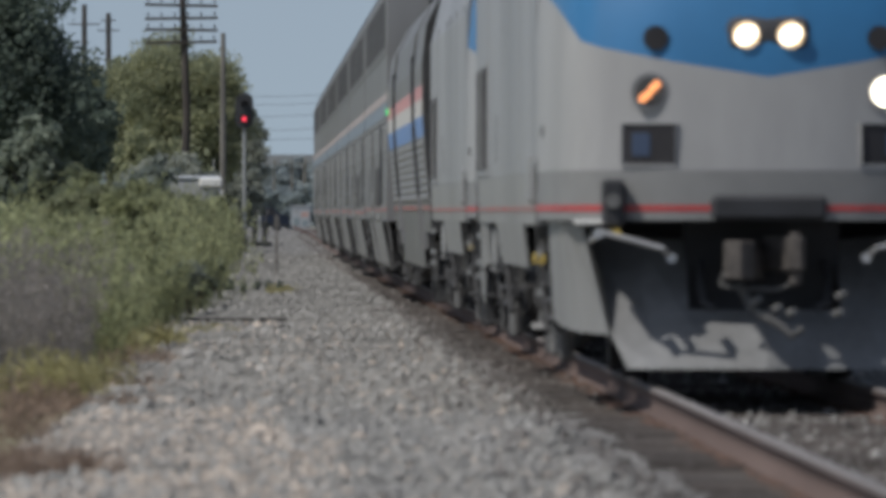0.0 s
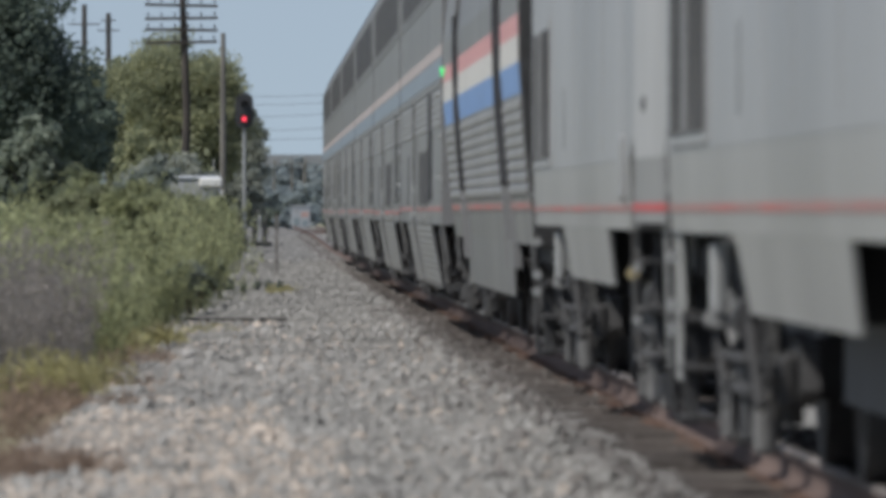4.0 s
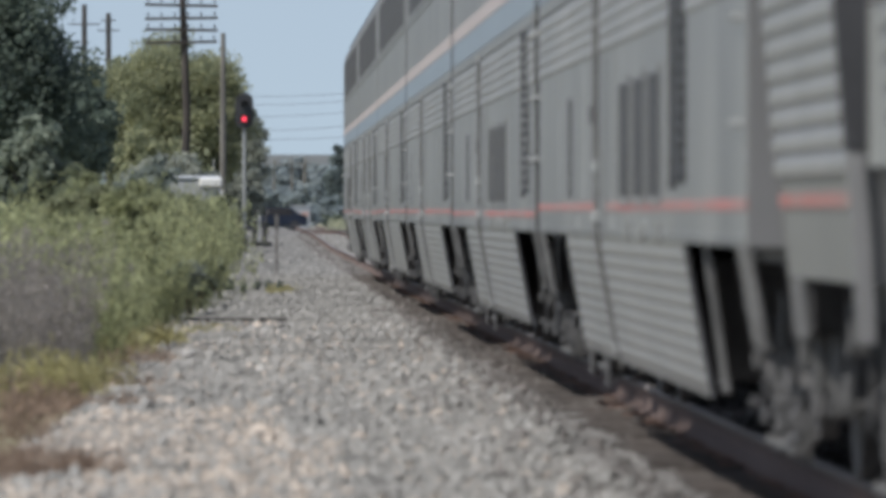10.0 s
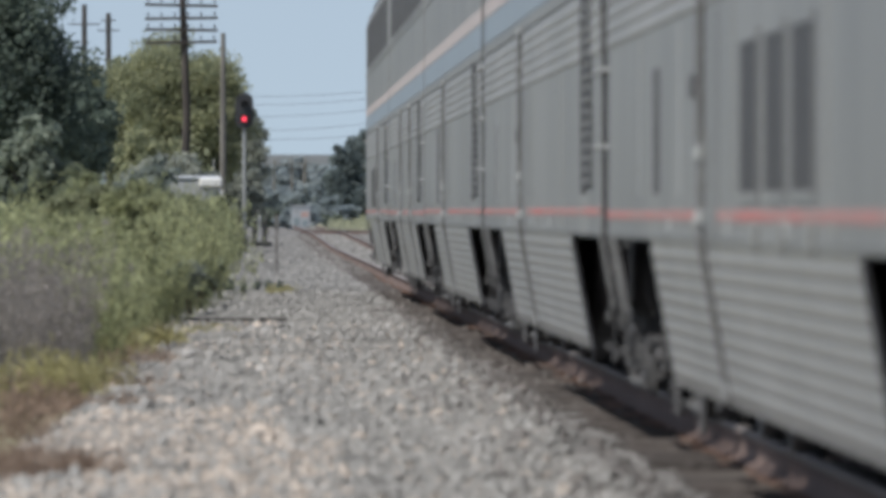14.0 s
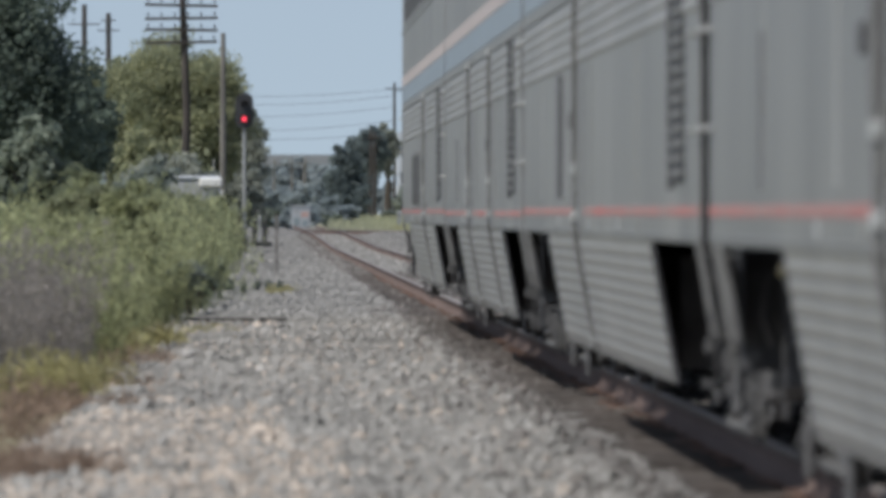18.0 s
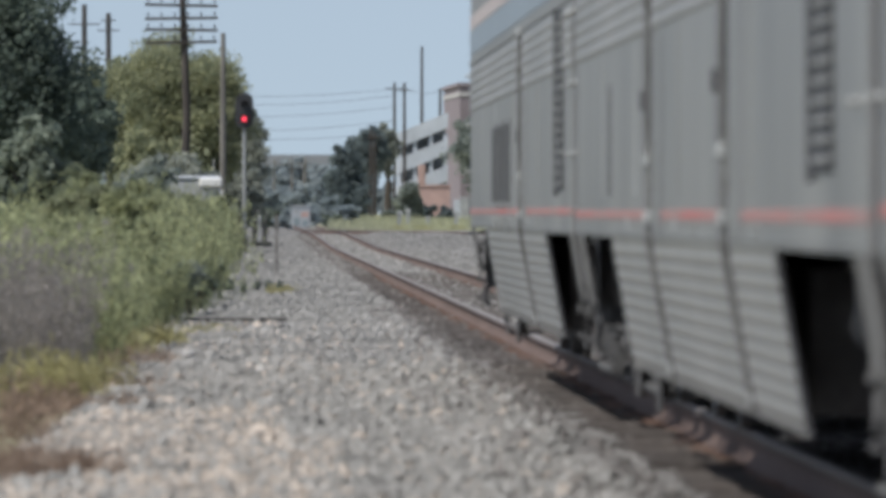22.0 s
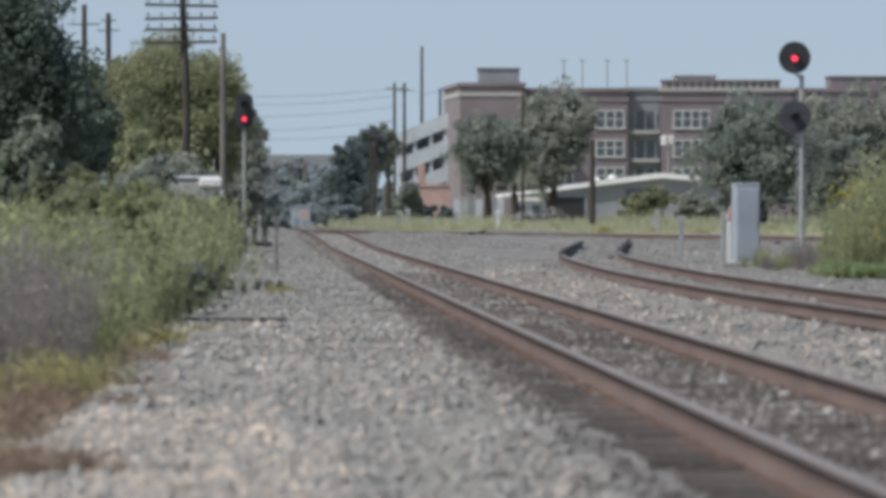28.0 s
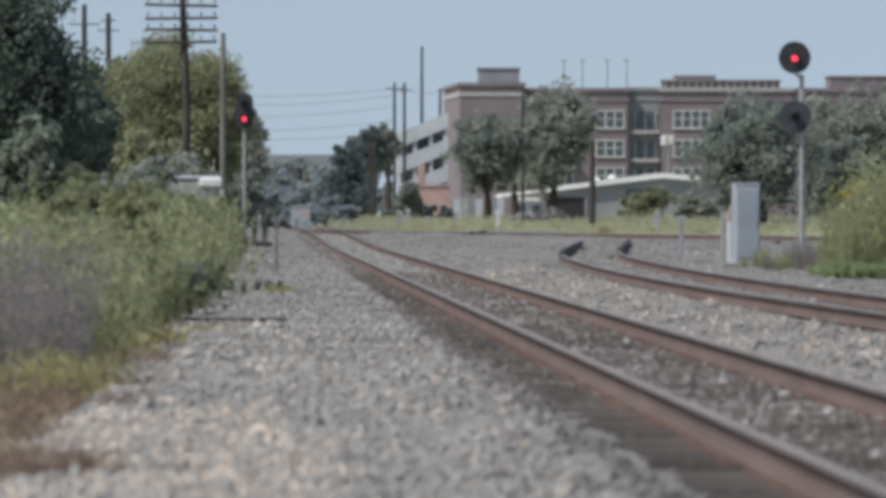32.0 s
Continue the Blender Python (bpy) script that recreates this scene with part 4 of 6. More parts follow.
        bm = bmesh.new()
        pipe(bm, [(side * 1.2, 0.15, 1.0), (side * 1.13, -0.02, 1.06), (side * 0.72, -0.1, 0.95), (side * 0.66, -0.02, 0.89)], 0.019)
        gb = part("grab_bar", bm, CHROME, car, "bright bent grab bar")
        bm = bmesh.new()
        cyl(bm, (side * 0.66, -0.05, 0.885), (side * 0.66, 0.06, 0.885), 0.034, seg=12)
        part("bar_foot", bm, CHROME, gb)
        bm = bmesh.new()
        cyl(bm, (side * 1.15, -0.03, 1.05), (side * 1.15, 0.1, 1.05), 0.036, seg=12)
        part("bar_foot", bm, CHROME, gb)
        bm = bmesh.new()
        cyl(bm, (side * 1.03, -0.02, 1.05), (side * 1.03, 0.08, 1.05), 0.03, seg=10)
        part("plug_cap", bm, YELLOW, sb, "small yellow plug cap")
        bm = bmesh.new()
        prism(bm, [(side * 0.63, 0.07), (side * 0.98, 0.162), (side * 0.98, 0.3), (side * 0.63, 0.3)], 1.52, 1.79, "z")
        w = part("number_box", bm, GLASS, car, "dark glass box in the nose")
        bm = bmesh.new()
        for za, zb, xa, xb in ((1.505, 1.52, 0.617, 0.993), (1.79, 1.805, 0.617, 0.993), (1.52, 1.79, 0.617, 0.63), (1.52, 1.79, 0.98, 0.993)):
            ya, yb = 0.064 + 0.26 * (xa - 0.63), 0.055 + 0.26 * (xb - 0.63)
            prism(bm, [(side * xa, ya), (side * xb, yb), (side * xb, yb + 0.15), (side * xa, ya + 0.15)], za, zb, "z")
        part("box_rim", bm, NOSE, w, "pale rim of the glass box")
        bm = bmesh.new()
        prism(bm, [(side * 0.80, 0.108), (side * 0.92, 0.139), (side * 0.92, 0.17), (side * 0.80, 0.14)], 1.575, 1.73, "z")
        part("bar", bm, BLUEBAR, w, "dim blue bar behind the glass")
        bm = bmesh.new()
        cyl(bm, (side * 0.80, 0.25, 2.01), (side * 0.80, 0.105, 2.01), 0.13, seg=24)
        rim = part("lamp_rim", bm, SILVER, car, "silver lamp ring")
        bm = bmesh.new()
        cyl(bm, (side * 0.80, 0.2, 2.01), (side * 0.80, 0.1, 2.01), 0.1, seg=24)
        ln = part("lamp_lens", bm, (MIDGEAR if side < 0 else LAMP) if lit else GLASS, rim, "round lamp lens")
        if side < 0 and lit:
            bm = bmesh.new()
            t = [(-0.85, 0.094, 1.965), (-0.815, 0.093, 1.99), (-0.785, 0.093, 2.03), (-0.755, 0.094, 2.06)]
            for q in t:
                cyl(bm, q, (q[0], q[1] + 0.03, q[2]), 0.026, seg=10)
            part("filament", bm, AMBER, rim, "dim amber glow of the lamp")
        bm = bmesh.new()
        cyl(bm, (side * 0.76, 0.3, 2.375), (side * 0.76, 0.118, 2.375), 0.085, seg=20)
        part("marker_lamp", bm, GLASS, car, "dark round marker lamp")
        bm = bmesh.new()
        cyl(bm, (side * 0.15, 0.3, 2.395), (side * 0.15, 0.03, 2.395), 0.09, seg=24)
        hl = part("headlight", bm, LAMPRIM if lit else GLASS, car, "lit warm white headlight" if lit else "unlit headlight")
        if lit:
            bm = bmesh.new()
            for k, (dx, dz, q) in enumerate(((-0.02, -0.012, 0.055), (0.022, 0.014, 0.05), (0.0, 0.0, 0.06))):
                cyl(bm, (side * 0.15 + dx, 0.05, 2.395 + dz), (side * 0.15 + dx, 0.022 - 0.002 * k, 2.395 + dz), q, seg=18)
            part("bulb", bm, LAMP, hl, "bright bulb and reflector")
    bm = bmesh.new()
    rbox(bm, -0.3, 0.3, 0.04, 0.35, 2.26, 2.53, 0.1, 3)
    part("headlight_bezel", bm, RUBBER_AND_SHADE, car, "black headlight surround")
    # pilot: dark anticlimber pocket, V plough, coupler, hoses
    bm = bmesh.new()
    box(bm, -0.53, 0.53, 0.85, 1.2, 0.45, 1.15)
    part("buffer_beam", bm, SIG_SHADE_BLACK, car, "black buffer beam")
    bm = bmesh.new()
    rbox(bm, -0.39, 0.39, -0.06, 0.5, 1.14, 1.31, 0.03)
    part("coupler_hood", bm, SIG_SHADE_BLACK, car, "black plate over the coupler")
    for side in (-1, 1):
        bm = bmesh.new()
        cols = [[(1.22, 1.08, 1.06), (1.055, 0.46, 0.37), (0.94, 0.28, 0.13)], [(0.85, 1.04, 1.03), (0.8, 0.44, 0.4), (0.74, 0.21, 0.13)],
                [(0.52, 1.0, 1.0), (0.52, 0.38, 0.44), (0.5, 0.15, 0.13)], [(0.52, 0.5, 0.53), (0.52, 0.38, 0.44), (0.5, 0.15, 0.13)], [(0.0, 0.4, 0.53), (0.0, 0.3, 0.44), (0.0, 0.04, 0.13)]]
        for d in (0.0, 0.04):
            grid = [[bm.verts.new((side * x, y + d, z)) for x, y, z in c] for c in cols]
            for i in (0, 1, 3):
                for j in (0, 1):
                    bm.faces.new((grid[i][j], grid[i + 1][j], grid[i + 1][j + 1], grid[i][j + 1]))
        part("plough_blade", bm, PLOUGH, car, "grey snow plough blade")
        bm = bmesh.new()
        pipe(bm, [(side * 0.42, 0.8, 0.85), (side * 0.43, 0.55, 0.72), (side * 0.42, 0.42, 0.58), (side * 0.34, 0.4, 0.54)], 0.026)
        part("air_hose", bm, RUBBER_AND_SHADE, car, "black air hose")
    bm = bmesh.new()
    prism(bm, [(-0.30, -0.3), (-0.2, -0.38), (-0.1, -0.3), (-0.12, 0.0), (-0.02, 0.1), (-0.05, 0.6), (-0.26, 0.6), (-0.3, 0.0)], 0.74, 1.0, "z")
    prism(bm, [(0.08, -0.1), (0.14, -0.3), (0.22, -0.32), (0.26, -0.1), (0.2, 0.4), (0.0, 0.4), (-0.03, 0.12)], 0.8, 1.03, "z")
    cyl(bm, (0.18, -0.2, 0.7), (0.18, -0.2, 1.06), 0.045, seg=10)
    bmesh.ops.bevel(bm, geom=bm.edges[:], offset=0.012, segments=1, affect="EDGES")
    bmesh.ops.translate(bm, vec=(0, 0.2, 0), verts=bm.verts[:])
    part("coupler", bm, COUPLER, car, "dusty brown knuckle coupler")
    bm = bmesh.new()
    pipe(bm, [(-0.3, 0.05, 0.78), (-0.33, 0.03, 0.7), (-0.22, 0.0, 0.68), (0.05, 0.0, 0.67), (0.2, 0.02, 0.72)], 0.014)
    part("lift_lever", bm, MIDGEAR, car, "bent uncoupling lever")
    for q, zz in ((-0.12, 0.58), (0.02, 0.53), (0.12, 0.5), (0.46, 0.62), (0.44, 0.5)):
        bm = bmesh.new()
        cyl(bm, (q, -0.04, zz), (q + 0.05, -0.1, zz + 0.03), 0.024, seg=10)
        part("hose_coupling", bm, PALEGEAR, car, "bright hose coupling")
    bm = bmesh.new()
    pipe(bm, [(-0.2, 0.1, 0.72), (-0.12, 0.0, 0.55), (0.0, -0.08, 0.47), (0.08, -0.1, 0.42), (0.15, -0.12, 0.36), (0.22, -0.08, 0.4)], 0.03)
    part("brake_hose", bm, MIDGEAR, car, "hanging brake hose")
    bm = bmesh.new()
    box(bm, -1.1, 1.1, 3.0, L - 0.6, 0.85, 1.12)
    box(bm, -1.02, 1.02, 8.0, 14.0, 0.4, 0.9), box(bm, -1.36, 1.36, 8.2, 14.4, 0.8, 1.095)
    part("underframe", bm, SIG_SHADE_BLACK, car, "black underframe and tank")
    bm = bmesh.new()
    box(bm, -0.9, 0.9, L - 0.35, L, 1.0, 3.6)
    part("diaphragm", bm, RUBBER_AND_SHADE, car)
    for y in (5.3, 17.3):
        fr = bogie(car, y, 2.75, PALEGEAR)
        # added block: keeps sunlit ballast from showing through the truck
        bm = bmesh.new()
        rbox(bm, -0.62, 0.62, y - 1.9, y + 1.9, 0.16, 0.84, 0.06)
        part("traction_motor", bm, SIG_SHADE_BLACK, fr, "black block added between the wheels to keep the truck dark")
        for side in (-1, 1):
            bm = bmesh.new()
            rbox(bm, *sorted((side * 1.16, side * 1.33)), y - 1.0, y + 0.8, 0.52, 0.56, 0.015)
            rbox(bm, *sorted((side * 1.22, side * 1.27)), y - 0.3, y + 0.1, 0.16, 0.53, 0.015)
            part("brake_rigging", bm, DARKGEAR, fr, "black brake rods")
            for pts in ([(side * 1.3, y + 1.1, 1.1), (side * 1.31, y + 1.1, 0.6), (side * 1.28, y + 0.9, 0.3)], [(side * 1.3, y - 1.5, 1.1), (side * 1.31, y - 1.5, 0.7), (side * 1.28, y - 1.75, 0.35)]):
                bm = bmesh.new()
                pipe(bm, pts, 0.03)
                part("sand_pipe", bm, DARKGEAR, fr, "dark bent sand pipe")
            # the pale swing link, its foot, and the pedestals that hang by the axle boxes
            if y > 10:
                bm = bmesh.new()
                rbox(bm, *sorted((side * 1.33, side * 1.4)), y + 0.18, y + 0.28, 0.73, 1.06, 0.015)
                link = part("swing_link", bm, GALV, fr, "pale painted swing link")
                bm = bmesh.new()
                rbox(bm, *sorted((side * 1.3, side * 1.38)), y + 0.2, y + 1.3, 0.66, 0.73, 0.015)
                part("link_foot", bm, PALEGEAR, link)
            for dy in (-1.375, 0.3, 1.375):
                bm = bmesh.new()
                rbox(bm, *sorted((side * 1.2, side * 1.29)), y + dy - 0.08, y + dy + 0.08, 0.13, 0.5 - 0.06 * abs(dy), 0.03, 2)
                part("pedestal", bm, PALEGEAR, fr, "worn pale pedestal")
            bm = bmesh.new()
            cyl(bm, (side * 1.28, y - 1.2, 0.4), (side * 1.28, y + 0.9, 0.4), 0.03, seg=10)
            part("equaliser_rod", bm, DARKGEAR, fr)
            bm = bmesh.new()
            cyl(bm, (side * 1.24, y - 0.9, 0.72), (side * 1.24, y - 0.45, 0.72), 0.11, seg=12)
            part("brake_cylinder", bm, DARKGEAR, fr)
    return car


W3 = [(7.7, 8.9), (9.4, 10.6), (11.1, 12.3)]
W3R = [(SUP_LEN - b, SUP_LEN - a) for a, b in W3]
train = []
for y0, make in ((60.2, lambda y: locomotive(y, True)), (81.1, lambda y: locomotive(y, False)), (102.2, baggage),
                 (128.2, lambda y: coach(y, W3, (15.2,), ((19.5, 0.45),), "double-deck stainless sleeper car with fluted sides", 5.2, lead=0.25, red=1.226)),
                 (154.1, lambda y: coach(y, W3, (15.2,), ((19.5, 0.45),), "double-deck stainless coach with three lower windows", red=1.181)),
                 (180.0, lambda y: coach(y, [], (15.2,), ((21.7, 0.12),), "double-deck stainless lounge car with long upper windows", 2.0, "lounge")),
                 (205.9, lambda y: coach(y, [], (15.2,), ((17.6, 0.9),), "double-deck stainless diner with a blank lower side")),
                 (231.8, lambda y: coach(y, [], (8.7, 15.6), ((20.6, 0.08),), "double-deck stainless coach with two lower doors", lead=0.3, red=1.183)),
                 (257.7, lambda y: coach(y, W3R, (10.6,), (), "double-deck stainless coach, the last of the train", lead=0.3))):
    train.append((make(y0), y0))
# ---- signals, poles, cabinets ----
def crossarm_pole(x, y, top, arms, width, r, label, material=POLE):
    base = GROUND - 0.25
    p = thing("telegraph_pole", label, "utility pole", (x, y, base))
    bm = bmesh.new()
    cyl(bm, (0, 0, 0), (0.02 * (top - base), 0, (top - base) * 0.5), r * 1.15, r, 12)
    cyl(bm, (0.02 * (top - base), 0, (top - base) * 0.5), (0.0, 0, top - base), r, r * 0.8, 12)
    part("post", bm, material, p)
    for i, z in enumerate(arms):
        bm = bmesh.new()
        tilt = (-0.03, 0.02, -0.02, 0.03)[i % 4]
        w = width[i % len(width)]
        prism(bm, [(-w / 2, z - base - 0.055 - tilt), (w / 2, z - base - 0.055 + tilt), (w / 2, z - base + 0.055 + tilt), (-w / 2, z - base + 0.055 - tilt)], -r - 0.1, -r)
        a = part("crossarm", bm, material, p)
        for k in range(6):
            dx = -w / 2 + 0.12 + k * (w - 0.24) / 5
            if abs(dx) < 0.2:
                continue
            bm = bmesh.new()
            zz = z - base + 0.05 + tilt * dx * 2 / w
            cyl(bm, (dx, -r - 0.05, zz), (dx, -r - 0.05, zz + 0.1), 0.014, seg=6)
            cyl(bm, (dx, -r - 0.05, zz + 0.08), (dx, -r - 0.05, zz + 0.19), 0.045, 0.03, 8)
            part("insulator", bm, SIG_SHADE_BLACK, a)
    return p


def plain_pole(x, y, top, r, label, material=POLE, arm=None, name="utility_pole"):
    base = GROUND - 0.25 + rise(y)
    p = thing(name, label, "utility pole", (x, y, base))
    bm = bmesh.new()
    cyl(bm, (0, 0, 0), (0, 0, (top - base) * 0.6), r * 1.1, r * 0.95, 10)
    cyl(bm, (0, 0, (top - base) * 0.6), (0, 0, top - base), r * 0.95, r * 0.75, 10)
    part("post", bm, material, p)
    for z, w in arm or ():
        bm = bmesh.new()
        rbox(bm, -w / 2, w / 2, -r - 0.09, -r, z - base - 0.05, z - base + 0.05, 0.01)
        part("crossarm", bm, material, p)
    return p


crossarm_pole(-2.80, 350, 10.6, (9.28, 8.77, 8.32, 7.83), (2.85, 2.85, 2.85, 2.8), 0.16, "tall dark wooden telegraph pole with four crossarms")
plain_pole(-1.15, 345, 8.1, 0.12, "plain grey wooden pole beside the signal", POLE_GREY)
plain_pole(-13.6, 720, 17.9, 0.26, "far wooden power pole with a crossarm", POLE, [(16.3, 2.6)])
plain_pole(-11.65, 720, 17.2, 0.26, "far wooden power pole with short crossarms", POLE, [(15.8, 1.8), (16.6, 1.2)])
plain_pole(-1.52, 348, 3.25, 0.03, "thin grey antenna mast above the trees' foot", GALV, name="antenna_mast")


def signal_left(x, y):
    base = GROUND + rise(y) - 0.1
    s = thing("railway_signal", "two-lamp railway signal showing red on a grey mast", "railway signal", (x, y, base))
    bm = bmesh.new()
    cyl(bm, (0, 0, 0), (0, 0, 4.5), 0.062, 0.058, 14)
    part("mast", bm, GALV, s)
    bm = bmesh.new()
    outline = [(0.34 * math.cos(a), 5.13 + 0.34 * math.sin(a) + (0.33 if math.sin(a) > 0 else -0.33)) for a in (2 * math.pi * i / 28 for i in range(28))]
    prism(bm, outline, -0.14, -0.1)
    back = part("background_plate", bm, SIG_SHADE_BLACK, s, "oval black background plate")
    bm = bmesh.new()
    rbox(bm, -0.2, 0.2, -0.1, 0.25, 4.5, 5.75, 0.04)
    part("housing", bm, SIG_SHADE_BLACK, s)
    for z, lit in ((4.83, True), (5.38, False)):
        bm = bmesh.new()
        cyl(bm, (0, -0.16, z), (0, -0.15, z), 0.085 if lit else 0.09, seg=18)
        part("lens", bm, REDLAMP if lit else GLASS, back, "lit red lens" if lit else "dark lens")
        bm = bmesh.new()
        for i in range(12):
            a0, a1 = math.radians(-10 + i * 200 / 12), math.radians(-10 + (i + 1) * 200 / 12)
            v = [bm.verts.new((0.15 * math.cos(q), yy, z + 0.15 * math.sin(q))) for q, yy in ((a0, -0.15), (a1, -0.15), (a1, -0.42), (a0, -0.42))]
            bm.faces.new(v)
        part("visor", bm, SIG_SHADE_BLACK, back, "black lamp hood")
    bm = bmesh.new()
    box(bm, -0.25, 0.25, -0.25, 0.25, 0.0, 0.12)
    part("base_plate", bm, CONCRETE, s)
    bm = bmesh.new()
    for k in range(12):
        cyl(bm, (-0.16, 0.1, 0.5 + 0.34 * k), (0.16, 0.1, 0.5 + 0.34 * k), 0.012, seg=6)
    part("ladder", bm, GALV, s)
    return s


signal_left(-0.32, 330)


def signal_right(x, y):
    base = GROUND - 0.12 + rise(y)
    s = thing("railway_signal", "searchlight railway signal, upper disc red, lower disc dark", "railway signal", (x, y, base))
    bm = bmesh.new()
    cyl(bm, (0, 0, 0), (0, 0, 5.95 - base), 0.085, 0.08, 14)
    part("mast", bm, GALV, s)
    for dz, dx, lit in ((6.55, -0.26, True), (4.50, -0.24, False)):
        z = dz - base
        bm = bmesh.new()
        cyl(bm, (dx, -0.26, z), (dx, -0.23, z), 0.56, seg=32)
        disc = part("target_disc", bm, SIG_SHADE_BLACK if lit else SIGGREY, s, "round black target disc" if lit else "round faded grey-black target disc")
        bm = bmesh.new()
        cyl(bm, (dx, -0.23, z), (dx, 0.2, z), 0.2, 0.16, 16)
        pipe(bm, [(dx, 0.1, z - 0.1), (dx, 0.05, z - 0.5), (0, 0, z - 0.75)], 0.05)
        part("bracket", bm, GALV, s)
        bm = bmesh.new()
        cyl(bm, (dx, -0.29, z - 0.03), (dx, -0.27, z - 0.03), 0.105 if lit else 0.13, seg=18)
        part("lens", bm, REDLAMP if lit else GLASS, disc, "lit red lens" if lit else "dark lens")
        bm = bmesh.new()
        for i in range(12):
            a0, a1 = math.radians(i * 180 / 12), math.radians((i + 1) * 180 / 12)
            bm.faces.new([bm.verts.new((dx + 0.17 * math.cos(q), yy, z - 0.03 + 0.17 * math.sin(q))) for q, yy in ((a0, -0.27), (a1, -0.27), (a1, -0.5), (a0, -0.5))])
        part("visor", bm, SIG_SHADE_BLACK if lit else SIGGREY, disc, "black lamp hood")
    bm = bmesh.new()
    box(bm, -0.3, 0.3, -0.3, 0.3, 0.0, 0.15)
    part("base_plate", bm, CONCRETE, s)
    bm = bmesh.new()
    for q in (-0.18, 0.18):
        cyl(bm, (q, 0.12, 0.2), (q, 0.12, 5.6), 0.015, seg=6)
    for k in range(16):
        cyl(bm, (-0.18, 0.12, 0.4 + 0.32 * k), (0.18, 0.12, 0.4 + 0.32 * k), 0.012, seg=6)
    part("ladder", bm, GALV, s)
    return s


signal_right(19.1, 310)


def cabinet(x, y):
    c = thing("equipment_cabinet", "tall aluminium trackside equipment cabinet", "cabinet", (x, y, GROUND - 0.02))
    bm = bmesh.new()
    rbox(bm, -0.33, 0.33, 0, 0.7, 0.05, 2.12, 0.02)
    b = part("body", bm, CABINET, c)
    bm = bmesh.new()
    rbox(bm, -0.34, 0.34, -0.01, 0.71, 2.1, 2.16, 0.02)
    part("lid", bm, CABINET, c)
    bm = bmesh.new()
    rbox(bm, -0.29, 0.29, -0.02, 0.01, 0.15, 2.0, 0.01)
    d = part("door", bm, CABINET, b)
    bm = bmesh.new()
    rbox(bm, 0.2, 0.24, -0.06, -0.02, 1.0, 1.2, 0.01)
    part("handle", bm, GALV, d)
    bm = bmesh.new()
    box(bm, -0.38, 0.38, -0.05, 0.75, -0.05, 0.06)
    part("plinth", bm, CONCRETE, c)
    return c


box_unit = cabinet(13.28, 239)
box_unit.rotation_euler = (0, 0, radians(6))
post = thing("switch_stand_post", "white box post with a red top beside the cabinet", "marker post", (12.88, 241, GROUND - 0.02))
bm = bmesh.new()
rbox(bm, -0.07, 0.08, 0, 0.12, 0, 1.13, 0.02)
part("post", bm, WHITE, post)
bm = bmesh.new()
rbox(bm, -0.03, 0.09, -0.01, 0.13, 1.13, 1.5, 0.02)
part("band", bm, TERRA, post, "faded red top")
bm = bmesh.new()
rbox(bm, -0.07, -0.03, 0, 0.12, 1.13, 1.36, 0.01)
part("post_cap", bm, WHITE, post)
bm = bmesh.new()
rbox(bm, -0.2, -0.08, 0, 0.12, 0, 1.4, 0.02)
part("junction_box", bm, GALV, post, "narrow grey junction box")


def marker(x, y, h, w, label, material=GALV):
    m = thing("marker_post", label, "marker post", (x, y, GROUND - 0.1 + rise(y)), "trackside marker posts")
    bm = bmesh.new()
    rbox(bm, -w / 2, w / 2, -w / 4, w / 4, 0, h, 0.01)
    part("post", bm, material, m)
    bm = bmesh.new()
    rbox(bm, -w * 0.75, w * 0.75, -w / 4 - 0.01, -w / 4, h * 0.82, h * 0.99, 0.005)
    part("plate", bm, material, m)
    return m


marker(0.52, 195, 1.4, 0.055, "thin grey-blue marker post in the ballast", POLE_GREY)
marker(12.6, 262, 1.35, 0.13, "short grey post beside the siding")
marker(0.24, 335, 1.25, 0.1, "short grey post between two relay cases")
marker(-1.12, 318, 2.2, 0.07, "thin pale post beside the weeds", WHITE)
for i, (x, y, h) in enumerate(((9.2, 560, 1.2), (10.0, 575, 1.4), (13.0, 570, 1.2), (11.6, 590, 0.9), (15.4, 560, 1.3), (17.9, 600, 1.1), (21.8, 480, 1.3), (24.3, 540, 1.0))):
    marker(x, y, h, 0.22, "pale post standing in the grass field", WHITE if i == 4 else GALV)

# clutter beside the left signal
for x, y, w, h, lab in ((-0.42, 300, 0.5, 0.55, "low dark relay case in the weeds"), (0.28, 333, 0.85, 0.22, "low black battery box on the ballast"), (0.06, 336, 0.17, 1.0, "narrow dark relay case beside the signal"), (0.45, 336, 0.19, 0.95, "narrow dark relay case beside a grey post")):
    c = thing("relay_case", lab, "relay case", (x, y, GROUND - 0.08 + rise(y)))
    bm = bmesh.new()
    rbox(bm, -w / 2, w / 2, 0, 0.4, 0, h, 0.03)
    b = part("body", bm, SIG_SHADE_BLACK, c)
    bm = bmesh.new()
    rbox(bm, -w / 2 - 0.03, w / 2 + 0.03, -0.03, 0.43, h, h + 0.04, 0.01)
    part("lid", bm, GREYGEAR, b)
    bm = bmesh.new()
    pipe(bm, [(w / 4, 0.1, h), (w / 4, 0.1, h + 0.25), (w / 4 + 0.1, 0.0, h + 0.45)], 0.03)
    part("lever", bm, GREYGEAR, b)

frog = thing("switch_machine", "dark switch machine lying beside the far rails", "switch machine", (9.85, 395, rise(395) - 0.14))
bm = bmesh.new()
